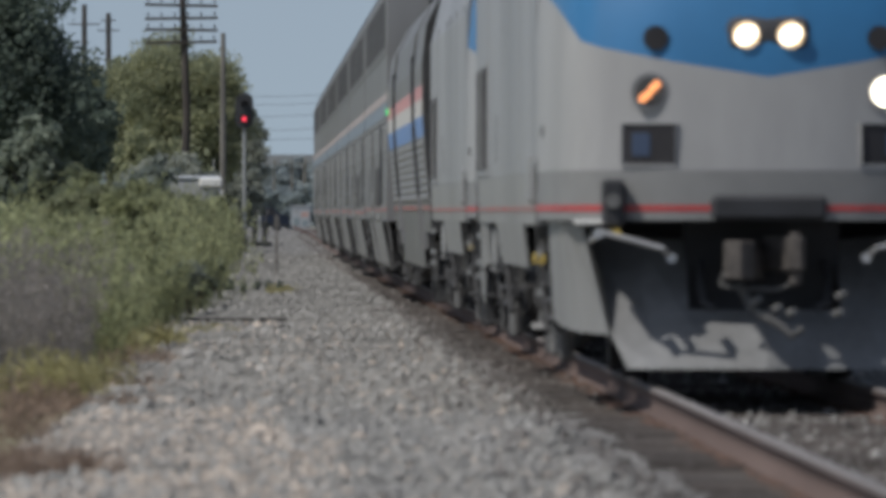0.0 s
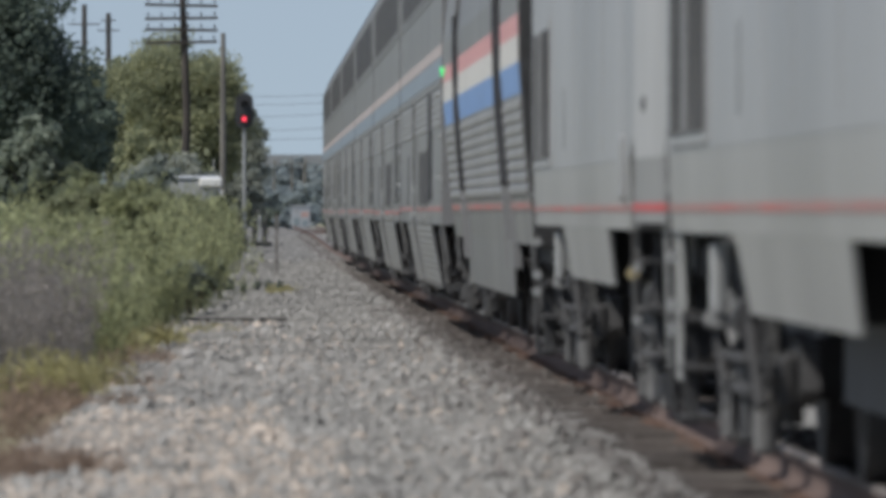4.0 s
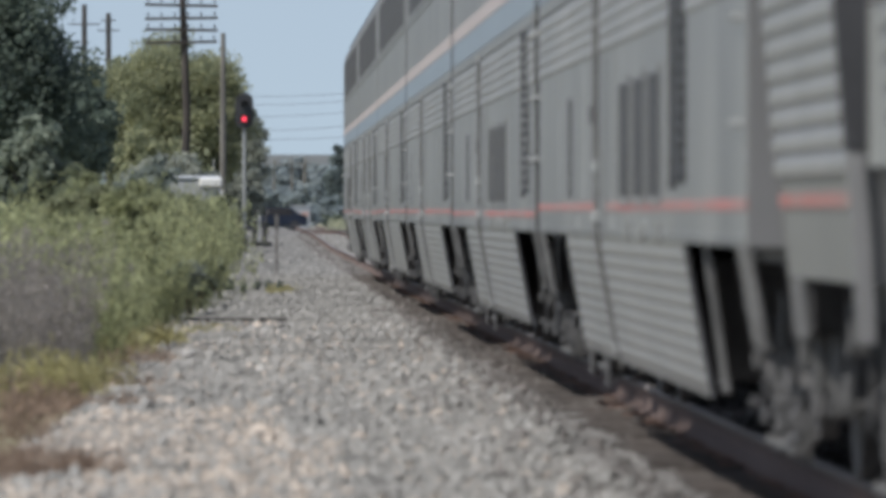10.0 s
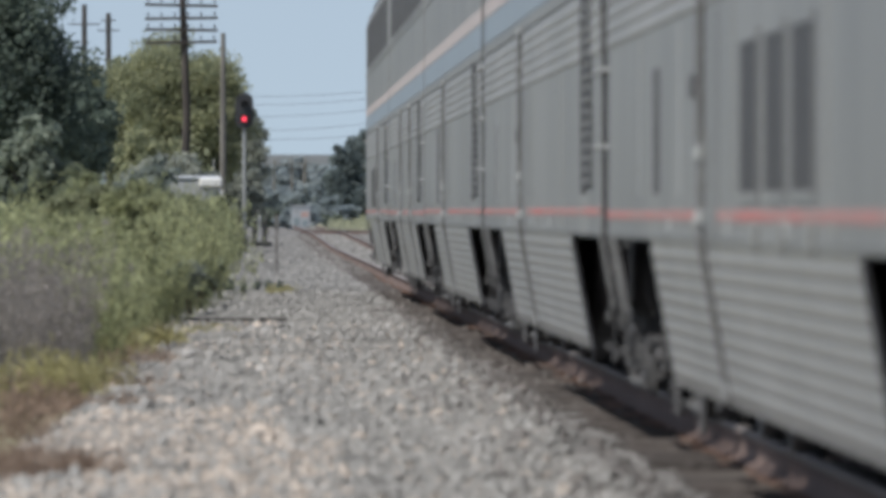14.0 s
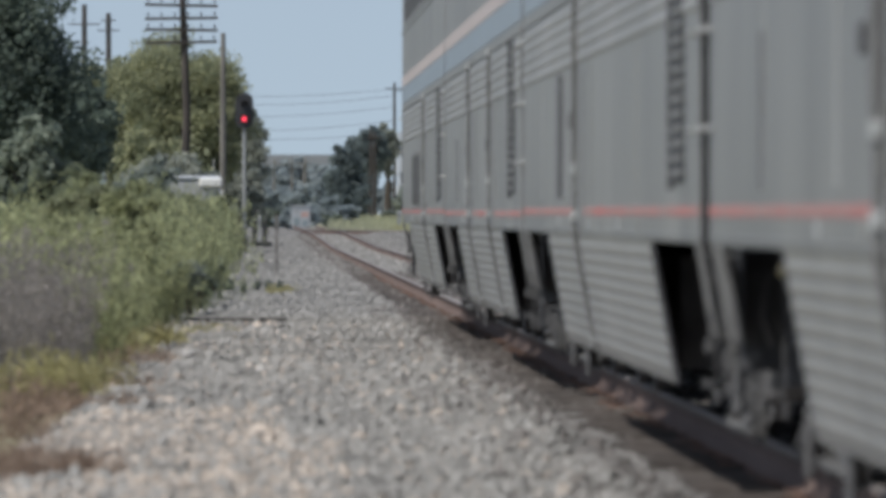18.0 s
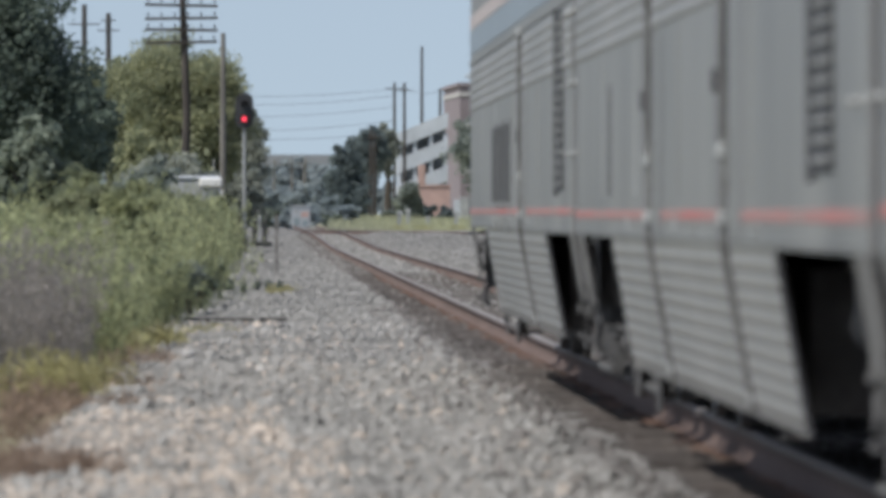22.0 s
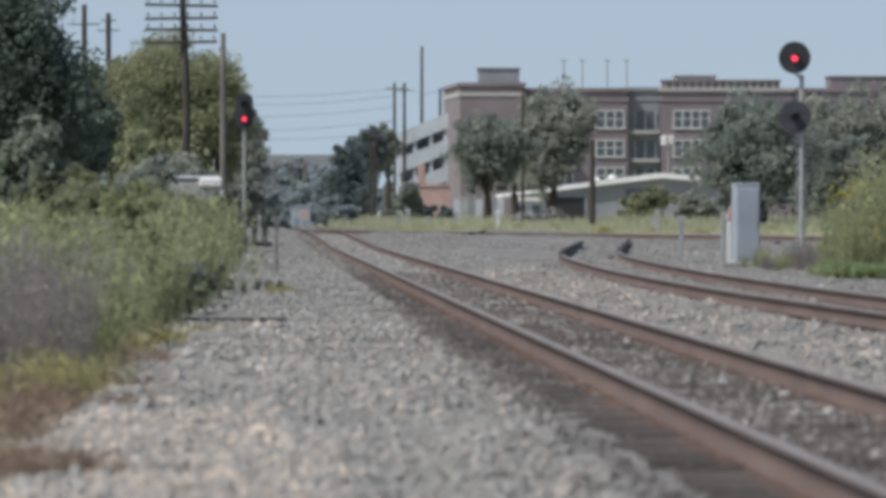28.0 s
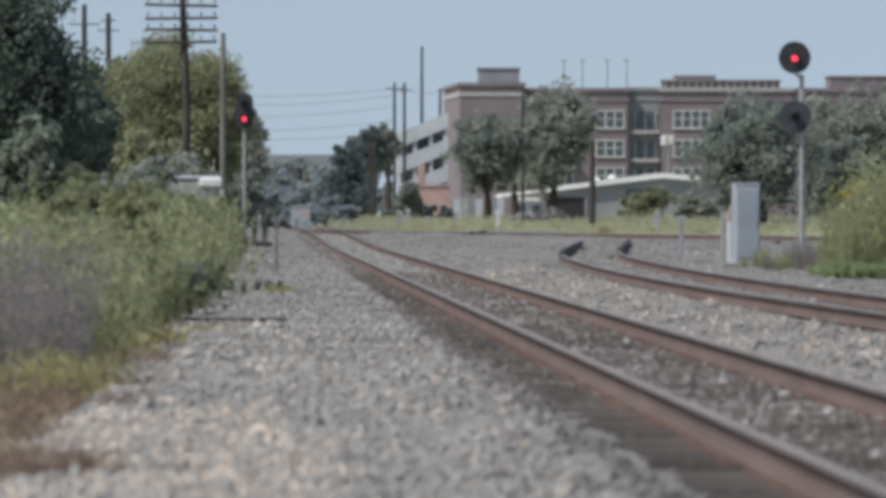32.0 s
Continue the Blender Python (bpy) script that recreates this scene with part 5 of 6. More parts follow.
rbox(bm, -0.34, 0.3, 0, 0.5, 0.0, 0.24, 0.06), rbox(bm, -0.58, -0.3, 0.1, 0.4, 0.0, 0.13, 0.03), cyl(bm, (0.1, 0.2, 0.2), (0.5, 0.2, 0.27), 0.05)
part("case", bm, SIG_SHADE_BLACK, frog)
# a low dark beam modelled in place of a thin shadow on the stones
dark_beam = thing("old_sleeper", "low dark beam standing in for a shadow across the ballast", "sleeper", (-0.62, 112, GROUND - 0.03))
bm = bmesh.new()
rbox(bm, -0.75, 1.05, -0.12, 0.12, -0.1, 0.075, 0.03, 2)
part("beam", bm, SHADOW_LINE, dark_beam)

# single pale rocks that stand out of the ballast
for x, y, z in ((10.2, 160, 0.09), (14.2, 285, 0.12), (-0.08, 265, 0.11), (3.95, 61, 0.05), (4.0, 67, 0.045), (3.8, 72, 0.045), (-0.62, 86, 0.06), (9.75, 208, 0.09)):
    k = thing("pale_rock", "single pale rock lying on the ballast", "rock", (x, y, GROUND), "pale rocks on the ballast")
    bm = bmesh.new()
    bmesh.ops.create_icosphere(bm, subdivisions=2, radius=z)
    for v in bm.verts:
        v.co *= 1 + 0.35 * noise.noise(v.co * (2.0 / z) + Vector((x, y, 0)))
        v.co.z *= 0.8
    part("stone", bm, STONEBAND, k)

# white trailer behind the weeds
tr = thing("trailer", "white box trailer parked behind the weeds", "trailer", (-2.35, 300, GROUND - 0.1))
bm = bmesh.new()
rbox(bm, -1.15, 1.25, 0, 5.0, 0.6, 2.55, 0.12, 2)
b = part("body", bm, GALV, tr)
bm = bmesh.new()
rbox(bm, -1.18, 1.28, -0.05, 5.05, 2.56, 2.68, 0.05, 2)
part("roof", bm, CONCRETE, tr, "dull white roof")
bm = bmesh.new()
rbox(bm, 0.55, 1.32, -0.2, 0.3, 2.3, 2.6, 0.05)
part("roof_vent", bm, WHITE, tr)
for q in (-1.0, 1.1):
    bm = bmesh.new()
    cyl(bm, (q - 0.1, 2.5, 0.35), (q + 0.1, 2.5, 0.35), 0.35, seg=16)
    part("wheel", bm, RUBBER_AND_SHADE, tr)


# ---- buildings and distance ----
def facade_window(parent, x, y, z, w, h, panes=3):
    """A wide window of several lights, each with a transom, in a pale frame set proud of the brick."""
    bm = bmesh.new()
    box(bm, x - 0.15, x + w + 0.15, y - 0.18, y + 0.05, z - 0.2, z), box(bm, x - 0.1, x + w + 0.1, y - 0.12, y + 0.05, z + h, z + h + 0.16)
    for i in range(panes + 1):
        q = x + w * i / panes
        box(bm, q - 0.085, q + 0.085, y - 0.1, y + 0.05, z, z + h)
    box(bm, x, x + w, y - 0.09, y + 0.05, z + 0.52 * h, z + 0.52 * h + 0.1)
    f = part("window", bm, WINFRAME, parent, "pale window frame with a transom")
    for i in range(panes):
        for z0, z1 in ((z + 0.02, z + 0.5 * h), (z + 0.52 * h + 0.1, z + h - 0.02)):
            bm = bmesh.new()
            box(bm, x + w * i / panes + 0.09, x + w * (i + 1) / panes - 0.09, y - 0.05, y + 0.02, z0, z1)
            part("pane", bm, SHADEGLASS, f)


hall = thing("brick_building", "long four-storey dark brick building with pale bands", "building", (0, 1100, -0.2))
Z0 = 0.0
def block(x0, x1, y0, y1, z1, skew, wall, parapet, band):
    """A block of the building with its parapet and band; skew: how far the left face turns towards the line."""
    def plan(e):
        return [(x0 + skew - e, y0 - e), (x1 + e, y0 - e), (x1 + e, y1 + e), (x0 - e, y1 + e)]
    bm = bmesh.new()
    prism(bm, plan(0), Z0, z1, "z")
    w = part("wall", bm, wall, hall, "dark brick wall" if wall is BRICK else "grey recessed wall")
    bm = bmesh.new()
    prism(bm, plan(0.28), z1, z1 + 0.45, "z")
    part("parapet", bm, parapet, w)
    bm = bmesh.new()
    prism(bm, plan(0.12), z1 - 1.25, z1 - 0.7, "z")
    part("stone_band", bm, band, w, "pale stone band")
    return w


for x0, x1, y0, y1, z1, skew, m, cap, band in ((24.4, 33.3, -4, 40, 16.8, 1.1, BRICK, BRICK, STONEBAND), (33.4, 46.3, 0, 20, 16.2, 0, BRICK, BRICK, BRICK), (46.4, 50.4, 1.6, 20, 16.3, 0, SHEDWALL, SHEDWALL, SHEDWALL),
                                               (50.5, 66.5, -1, 22, 16.2, 0, BRICK, STONEBAND, BRICK), (66.6, 90.0, 1, 22, 16.2, 0, BRICK, BRICK, BRICK)):
    block(x0, x1, y0, y1, z1, skew, m, cap, band)
# the arcaded parapet of the main block
bm = bmesh.new()
box(bm, 50.5, 65.0, -0.9, 1.0, 16.65, 17.4), box(bm, 50.3, 65.2, -1.2, 1.2, 17.4, 17.65)
ar = part("arcaded_parapet", bm, BRICK, hall, "arcaded brick parapet")
for i in range(15):
    bm = bmesh.new()
    box(bm, 50.7 + 0.95 * i, 51.1 + 0.95 * i, -1.0, -0.8, 16.65, 17.4)
    part("parapet_pier", bm, STONEBAND, ar, "pale parapet pier")
for x0, x1, z0, z1, m in ((28.0, 33.0, 17.0, 19.0, SHEDWALL), (52.4, 57.3, 17.3, 18.1, STONEBAND), (71.5, 80.0, 16.5, 18.0, BRICK)):
    bm = bmesh.new()
    box(bm, x0, x1, 3, 12, z0, z1)
    box(bm, x0 - 0.15, x1 + 0.15, 2.85, 12.1, z1, z1 + 0.2)
    part("penthouse", bm, m, hall, "rooftop plant room")
for z, h in ((11.75, 2.0), (8.25, 1.85), (4.8, 1.9)):
    facade_window(hall, 42.4, -0.02, z, 3.4, h)
    facade_window(hall, 36.5, -0.02, z, 3.0, h)
    for x, w in ((51.9, 4.4), (58.1, 3.3), (62.4, 3.2)):
        facade_window(hall, x, -1.02, z, w, h, 4 if w > 4 else 3)
    for x in (68.5, 73.0, 78.0):
        facade_window(hall, x, 0.98, z, 3.0, h)
    bm = bmesh.new()
    box(bm, 46.5, 50.3, 0.4, 1.6, z - 0.75, z - 0.3)
    balcony = part("balcony", bm, STONEBAND, hall, "pale balcony slab")
    bm = bmesh.new()
    box(bm, 47.3, 49.7, 1.45, 1.62, z - 0.3, z + h)
    part("balcony_door", bm, SHADEGLASS, balcony, "dark glazed balcony door")
    for q in (47.2, 48.45, 49.7):
        bm = bmesh.new()
        box(bm, q, q + 0.12, 1.4, 1.62, z - 0.3, z + h)
        part("door_stile", bm, WINFRAME, balcony)
for x in (38.6, 40.9, 44.0, 46.4):
    bm = bmesh.new()
    cyl(bm, (x, 6, 16.5), (x, 6, 20.2), 0.09, seg=8)
    box(bm, x - 0.45, x + 0.45, 5.9, 6.1, 20.1, 20.22)
    part("roof_lamp_post", bm, GALV, hall, "thin rooftop lamp post")

garage = thing("parking_garage", "pale concrete parking garage with sloping open decks", "parking garage", (0, 1000, -0.2))
for i, z in enumerate((-0.4, 2.6, 5.6, 8.5)):
    bm = bmesh.new()
    prism(bm, [(16.3, max(z, 0.2)), (21.9, z + 2.3), (21.9, z + 4.0), (16.3, z + 1.7)], 0, 14)
    part("deck_parapet", bm, CONCRETE, garage, "sloping concrete parapet")
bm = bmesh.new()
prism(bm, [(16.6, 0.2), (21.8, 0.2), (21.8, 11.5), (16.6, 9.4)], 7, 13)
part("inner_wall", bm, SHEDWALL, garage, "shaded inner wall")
for x in (16.4, 18.2, 20.0, 21.6):
    bm = bmesh.new()
    rbox(bm, x - 0.2, x + 0.2, 0.2, 0.8, 0, 10.2, 0.03)
    part("column", bm, CONCRETE, garage)
bm = bmesh.new()
rbox(bm, 18.5, 19.3, -3, -2, 0.2, 6.6, 0.05)
part("stair_pier", bm, TERRA, garage, "pinkish stair pier")
tb = thing("terracotta_wall", "low pinkish terracotta block building in the field", "building", (0, 900, -0.2))
bm = bmesh.new()
box(bm, 16.4, 19.9, 0, 5, 0.2, 3.9)
w = part("wall", bm, TERRA, tb)
bm = bmesh.new()
box(bm, 16.3, 20.0, -0.1, 5.1, 3.9, 4.1)
part("coping", bm, TERRA, tb)

shed = thing("warehouse", "grey metal warehouse with a white tin gable roof", "warehouse", (0, 800, -0.3))
bm = bmesh.new()
prism(bm, [(25.0, 0.2), (42.0, 0.2), (42.0, 4.0), (36.8, 4.52), (25.0, 3.0)], 0, 20)
part("wall", bm, SHEDWALL, shed, "grey metal wall")
bm = bmesh.new()
prism(bm, [(22.3, 2.75), (36.8, 4.5), (36.8, 4.95), (22.3, 3.05)], -0.5, 20.5)
prism(bm, [(36.8, 4.5), (42.4, 4.0), (42.4, 4.5), (36.8, 4.95)], -0.5, 20.5)
part("roof", bm, TIN, shed, "white tin roof")
# no opening is cut: a dark panel stands for the bay's shaded inside
bm = bmesh.new()
box(bm, 26.0, 30.0, -0.12, 0.05, 0.3, 2.75)
part("doorway", bm, GLASS, shed, "dark panel for the shade in the open bay")
for q in (26.1, 29.8):
    bm = bmesh.new()
    box(bm, q, q + 0.2, -0.2, 0.0, 0.2, 2.8)
    part("door_jamb", bm, SHEDWALL, shed)
bm = bmesh.new()
box(bm, 33.5, 35.6, -0.1, 0.05, 2.6, 3.5)
part("window", bm, SHADEGLASS, shed, "dark gable window")
for x, z in ((31.0, 4.35), (32.5, 4.5)):
    bm = bmesh.new()
    cyl(bm, (x, 6, z - 0.6), (x, 6, z), 0.35, seg=14), cyl(bm, (x, 6, z), (x, 6, z + 0.35), 0.5, 0.1, 14)
    part("roof_vent", bm, WHITE, shed, "white roof ventilator")


def road_car(x, y, body, label, boxy=False):
    c = thing("car" if not boxy else "van", label, "car" if not boxy else "van", (x, y, GROUND + 0.14))
    bm = bmesh.new()
    if boxy:
        prism(bm, [(-2.6, 0.45), (2.6, 0.45), (2.6, 2.3), (-1.5, 2.3), (-2.2, 1.5), (-2.6, 1.3)], -0.9, 0.9)
    else:
        prism(bm, [(-2.2, 0.35), (2.2, 0.35), (2.25, 0.95), (1.7, 1.02), (1.2, 1.5), (-0.6, 1.52), (-1.2, 1.0), (-2.2, 0.85)], -0.85, 0.85)
    bmesh.ops.bevel(bm, geom=bm.edges[:], offset=0.06, segments=2, affect="EDGES")
    b = part("body", bm, body, c)
    bm = bmesh.new()
    if boxy:
        prism(bm, [(-2.1, 1.5), (-1.3, 1.5), (-1.3, 2.1), (-1.5, 2.1)], -0.92, 0.92)
    else:
        prism(bm, [(-1.0, 1.02), (1.4, 1.02), (1.1, 1.42), (-0.6, 1.44)], -0.865, 0.865)
    part("window", bm, GLASS, b)
    for q in (-1.4, 1.4):
        for s in (-1, 1):
            bm = bmesh.new()
            cyl(bm, (q, s * 0.62, 0.33), (q, s * 0.88, 0.33), 0.33, seg=18)
            part("tyre", bm, RUBBER_AND_SHADE, c)
    return c


CARDARK = mat("dark_car_paint", (0.02, 0.028, 0.05), 0.3, 0.2, 0.1)
CARWHITE = mat("white_car_paint", (0.42, 0.44, 0.46), 0.35, 0.1, 0.05)
CARTEAL = mat("pale_teal_paint", (0.25, 0.3, 0.31), 0.5, 0.1, 0.05)
ROAD_Y = 560
road_cars = []
for t, x, m, boxy, lab in ((0.0, 0.1, CARDARK, False, "dark blue car driving along the far road"), (5.5, -0.4, CARDARK, False, "dark saloon car driving along the far road"), (9.5, 5.3, CARDARK, False, "dark hatchback driving along the far road"), (16.5, 1.34, CARWHITE, True, "white van driving along the far road")):
    c = road_car(x, ROAD_Y, m, lab, boxy)
    c.scale = (0.8, 0.8, 0.8) if boxy else (1, 1, 1)
    road_cars.append((c, ROAD_Y, x, t))
c = road_car(7.0, 1120, CARTEAL, "pale parked van beside the far road", True)
c.rotation_euler = (0, 0, radians(85))
kiosk = thing("kiosk", "small white flat-roofed kiosk before the warehouse", "kiosk", (0, 750, -0.2))
bm = bmesh.new()
box(bm, 22.0, 24.4, 0, 2.5, 0, 2.25)
kw = part("wall", bm, CONCRETE, kiosk, "pale grey kiosk wall")
bm = bmesh.new()
rbox(bm, 21.8, 24.6, -0.3, 2.8, 2.25, 2.6, 0.03)
part("roof", bm, WHITE, kiosk, "white roof slab")
for q in (22.2, 23.5):
    bm = bmesh.new()
    box(bm, q, q + 0.7, -0.04, 0.02, 1.1, 1.9)
    part("window", bm, SHADEGLASS, kw)
fence = thing("panel_fence", "pale grey panel fence under the far trees", "fence", (0, 740, -0.2))
for i in range(7):
    bm = bmesh.new()
    rbox(bm, 16.7 + 0.6 * i, 17.22 + 0.6 * i, 0, 0.05, 0.2, 2.35 + 0.25 * ((i * 3) % 4) / 3, 0.01)
    part("panel", bm, (CONCRETE, GALV, SHEDWALL)[i % 3], fence)
    bm = bmesh.new()
    rbox(bm, 17.23 + 0.6 * i, 17.29 + 0.6 * i, -0.02, 0.08, 0, 2.8, 0.01)
    part("fence_post", bm, GALV, fence)
hut = thing("relay_hut", "small pale grey relay hut with faded teal and pink paint", "hut", (3.2, 592, GROUND + 0.1))
bm = bmesh.new()
rbox(bm, -0.62, 0.62, 0, 1.2, 0.2, 1.6, 0.03)
hb = part("wall", bm, CARWHITE, hut)
bm = bmesh.new()
rbox(bm, -0.68, 0.68, -0.06, 1.26, 1.6, 1.68, 0.02)
part("roof", bm, CARWHITE, hut)
for x, z, w, h, m in ((-0.5, 0.35, 0.4, 0.5, CARTEAL), (0.0, 0.9, 0.5, 0.35, TERRA), (0.1, 0.3, 0.35, 0.4, CARTEAL), (-0.45, 1.1, 0.3, 0.3, GALV)):
    bm = bmesh.new()
    rbox(bm, x, x + w, -0.012, 0.01, z, z + h, 0.004)
    part("paint_patch", bm, m, hb, "faded paint patch")
bm = bmesh.new()
box(bm, -60, 80, 555, 566, GROUND - 0.13 + 0.26, GROUND - 0.10 + 0.26)
tagged(part("road", bm, mat("asphalt", (0.06, 0.06, 0.06), 0.9, 0, 0.15, 0.5, 10.0)), "far asphalt road across the line", "road", kind="structure")
pile = thing("gravel_pile", "low grey heap of gravel in the field", "gravel pile", (21.0, 640, -0.2))
rng0 = np.random.default_rng(8)
gv = np.stack([rng0.uniform(-3.0, 3.0, 2500), rng0.normal(0, 1.0, 2500), np.zeros(2500)], 1)
gv[:, 2] = np.maximum(1.25 * (1 - (gv[:, 0] / 3.2) ** 2) * (1 + 0.25 * np.sin(2.3 * gv[:, 0])) - 0.3 * np.abs(gv[:, 1]), 0.05) + 0.15
pv = gv[:, None] + rng0.normal(0, 0.09, (2500, 4, 3))
raw("mound", pv.reshape(-1, 3), np.arange(10000).reshape(-1, 4)[:, [0, 1, 2, 3]], STONE, pile)

# far utility poles and their wires
for px, y, top, r, arm in ((14.3, 900, 14.2, 0.17, [(13.6, 1.8)]), (15.3, 900, 14.2, 0.17, [(13.4, 1.6)]), (22.75, 1200, 23.4, 0.22, []), (22.9, 1090, 16.2, 0.2, []), (10.6, 800, 8.6, 0.15, []), (10.95, 800, 8.3, 0.15, [(7.8, 1.6)]),
                           (21.2, 700, 11.0, 0.12, []), (2.4, 1000, 7.0, 0.15, [(6.4, 2.2)]), (4.6, 1050, 7.4, 0.15, [(6.8, 2.2)]), (5.7, 1000, 6.6, 0.14, [(6.1, 2.0)]), (6.5, 1100, 7.8, 0.15, [(7.1, 2.0)])):
    plain_pole(px, y, top, r, "far slim wooden utility pole by the line", POLE if px > 9 else POLE_GREY, arm)
big = plain_pole(20.95, 550, 5.6, 0.2, "dark square post standing before the warehouse", POLE)
sl = thing("street_lamp", "small white floodlight on a pole before the facade", "street lamp", (41.0, 880, -0.1))
bm = bmesh.new()
cyl(bm, (0, 0, 0), (0, 0, 8.4), 0.1, 0.08, 10)
part("post", bm, GALV, sl)
bm = bmesh.new()
rbox(bm, -0.7, 0.0, -0.3, 0.1, 7.8, 8.8, 0.1), rbox(bm, 0.1, 0.6, -0.3, 0.1, 7.9, 8.8, 0.1)
part("lamp_head", bm, WHITE, sl, "white lamp heads")
WIRE = mat("wire", (0.05, 0.05, 0.055), 0.8)
for z0, z1, y0, y1, x0, x1 in ((13.7, 13.4, 900, 930, 15.3, -6.0), (12.9, 12.5, 900, 930, 14.3, -6.0), (11.8, 11.2, 900, 930, 14.3, -6.0), (10.4, 9.8, 900, 930, 14.3, -6.0), (9.2, 9.0, 900, 930, 14.3, -6), (16.0, 13.7, 1090, 900, 22.9, 15.3)):
    w = thing("overhead_wire", "thin dark overhead wire between far poles", "overhead wire", (0, 0, 0), "overhead wires")
    bm = bmesh.new()
    pts = [(x0 + (x1 - x0) * i / 10, y0 + (y1 - y0) * i / 10, z0 + (z1 - z0) * i / 10 - 0.5 * 4 * (i / 10) * (1 - i / 10)) for i in range(11)]
    pipe(bm, pts, 0.022, 5)
    part("cable", bm, WIRE, w)
br = thing("overpass", "far grey road bridge across the end of the line", "bridge", (0, 1250, -0.2))
bm = bmesh.new()
box(bm, -3.0, 11.5, 0, 12, 8.0, 9.35)
part("deck", bm, SHEDWALL, br)
for x in (-1.5, 1.9, 5.2, 8.6):
    bm = bmesh.new()
    box(bm, x, x + 0.5, 2, 4, 0, 8.0)
    part("pier", bm, SHEDWALL, br)


# ---- trees and weeds ----
def quads(c, size, rng, aspect=1.0, up=0.0):
    """Small leaf faces about the points c, turned at random; up: how far they stand upright."""
    k = len(c)
    d = rng.normal(0, 1, (k, 3))
    d[:, 2] = d[:, 2] * (1 - up) + up * rng.uniform(0.8, 2.5, k)
    d /= np.linalg.norm(d, axis=1)[:, None]
    e = np.cross(d, rng.normal(0, 1, (k, 3)))
    e /= np.linalg.norm(e, axis=1)[:, None] + 1e-9
    s = size * rng.lognormal(0, 0.3, k)[:, None]
    a, b = d * s * aspect, e * s
    v = np.stack([c - a, c + 0.8 * b, c + a, c - 0.8 * b], 1).reshape(-1, 3)
    return v, np.arange(4 * k).reshape(-1, 4)


def crown_points(rng, rx, ry, rz, clumps, per, tight=0.1, lobes=9):
    """Clumps of leaves on the skins of several lobes that make up an uneven crown."""
    big = np.array([rx, ry, rz])
    u = rng.normal(0, 1, (lobes, 3))
    u /= np.linalg.norm(u, axis=1)[:, None]
    mid = u * rng.uniform(0.3, 0.72 if lobes < 10 else 0.64, (lobes, 1))
    rad = rng.uniform(0.26, 0.5, lobes)
    mid[0], rad[0] = 0, 0.62
    share = rad ** 2 / (rad ** 2).sum()
    which = rng.choice(lobes, clumps, p=share)
    d = rng.normal(0, 1, (clumps, 3))
    d /= np.linalg.norm(d, axis=1)[:, None]
    c = (mid[which] + d * (rad[which] * rng.uniform(0.45, 1.08, clumps))[:, None]) * big
    spread = tight * min(rx, rz) * rng.uniform(0.4, 1.5, (clumps, 1, 1))
    return (c[:, None] + np.clip(rng.normal(0, 1, (clumps, per, 3)), -1.7, 1.7) * spread * np.array([1, 1, 0.7])).reshape(-1, 3), c


def tree(x, y, base, top, rx, low, leaf, label, seed, size=0.12, clumps=150, per=90, name="tree", ry=None, group="", lobes=9, aspect=1.3, up=0.0):
    """A tapered trunk, forked limbs, and a crown of many leaves between the heights low and top."""
    rng = np.random.default_rng(seed)
    t = thing(name, label, name, (x, y, base), group)
    h = top - base
    mid, rz = (low + top) / 2 - base, (top - low) / 2
    pts, c = crown_points(rng, rx, ry or rx, rz, clumps, per, lobes=lobes)
    pts[:, 2] += mid
    pts = pts[pts[:, 2] > 0.05]
    bm = bmesh.new()
    r = 0.03 * h + 0.03
    fork = Vector((rng.normal(0, 0.1), rng.normal(0, 0.1), max(low - base, 0.25 * h)))
    cyl(bm, (0, 0, -0.2), fork * 0.5, r * 1.25, r, 9), cyl(bm, fork * 0.5, fork, r, r * 0.85, 9)
    for i in range(9):
        q = Vector(c[i * len(c) // 9]) * 0.85 + Vector((0, 0, mid))
        k = fork.lerp(q, 0.5) + Vector((rng.normal(0, 0.15), rng.normal(0, 0.15), 0.1 * h * 0.5))
        cyl(bm, fork, k, r * 0.5, r * 0.3, 6), cyl(bm, k, q, r * 0.3, r * 0.1, 6)
    part("trunk", bm, BARK, t)
    v, f = quads(pts, size, rng, aspect, up)
    raw("crown", v, f, leaf, t)
    return t


G0 = GROUND - 0.12
tree(-7.75, 255, G0, 9.6, 4.3, 0.6, LEAF_DARK, "large dark leafy tree beside the line", 11, 0.065, 460, 150, lobes=16)
tree(-5.9, 290, G0, 6.6, 1.9, 0.4, LEAF_DARK, "dark bushy tree at the edge of the wood", 12, 0.065, 180, 130, lobes=14)
tree(-3.75, 425, G0, 10.3, 4.0, 1.0, LEAF_LIGHT, "broad sunlit green tree behind the telegraph pole", 13, 0.065, 520, 170, lobes=13)
tree(-6.4, 470, G0, 10.3, 3.7, 1.0, LEAF_LIGHT, "sunlit green tree deep in the wood", 14, 0.075, 380, 130, lobes=16)
tree(-0.9, 470, G0, 7.2, 2.0, 0.6, LEAF_PALE, "green tree behind the railway signal", 15, 0.07, 240, 120, lobes=12)
tree(-5.0, 200, G0, 3.1, 1.3, 0.6, LEAF_GREY, "grey-green shrub with drooping leaves", 16, 0.07, 120, 70, "shrub")
tree(-3.0, 240, G0, 2.6, 1.2, 0.2, LEAF_MID, "dark green shrub under the trees", 17, 0.07, 90, 70, "shrub")
tree(-3.4, 330, G0, 3.8, 2.2, 0.3, LEAF_PALE, "green undergrowth beneath the telegraph pole", 18, 0.09, 130, 70, "shrub")
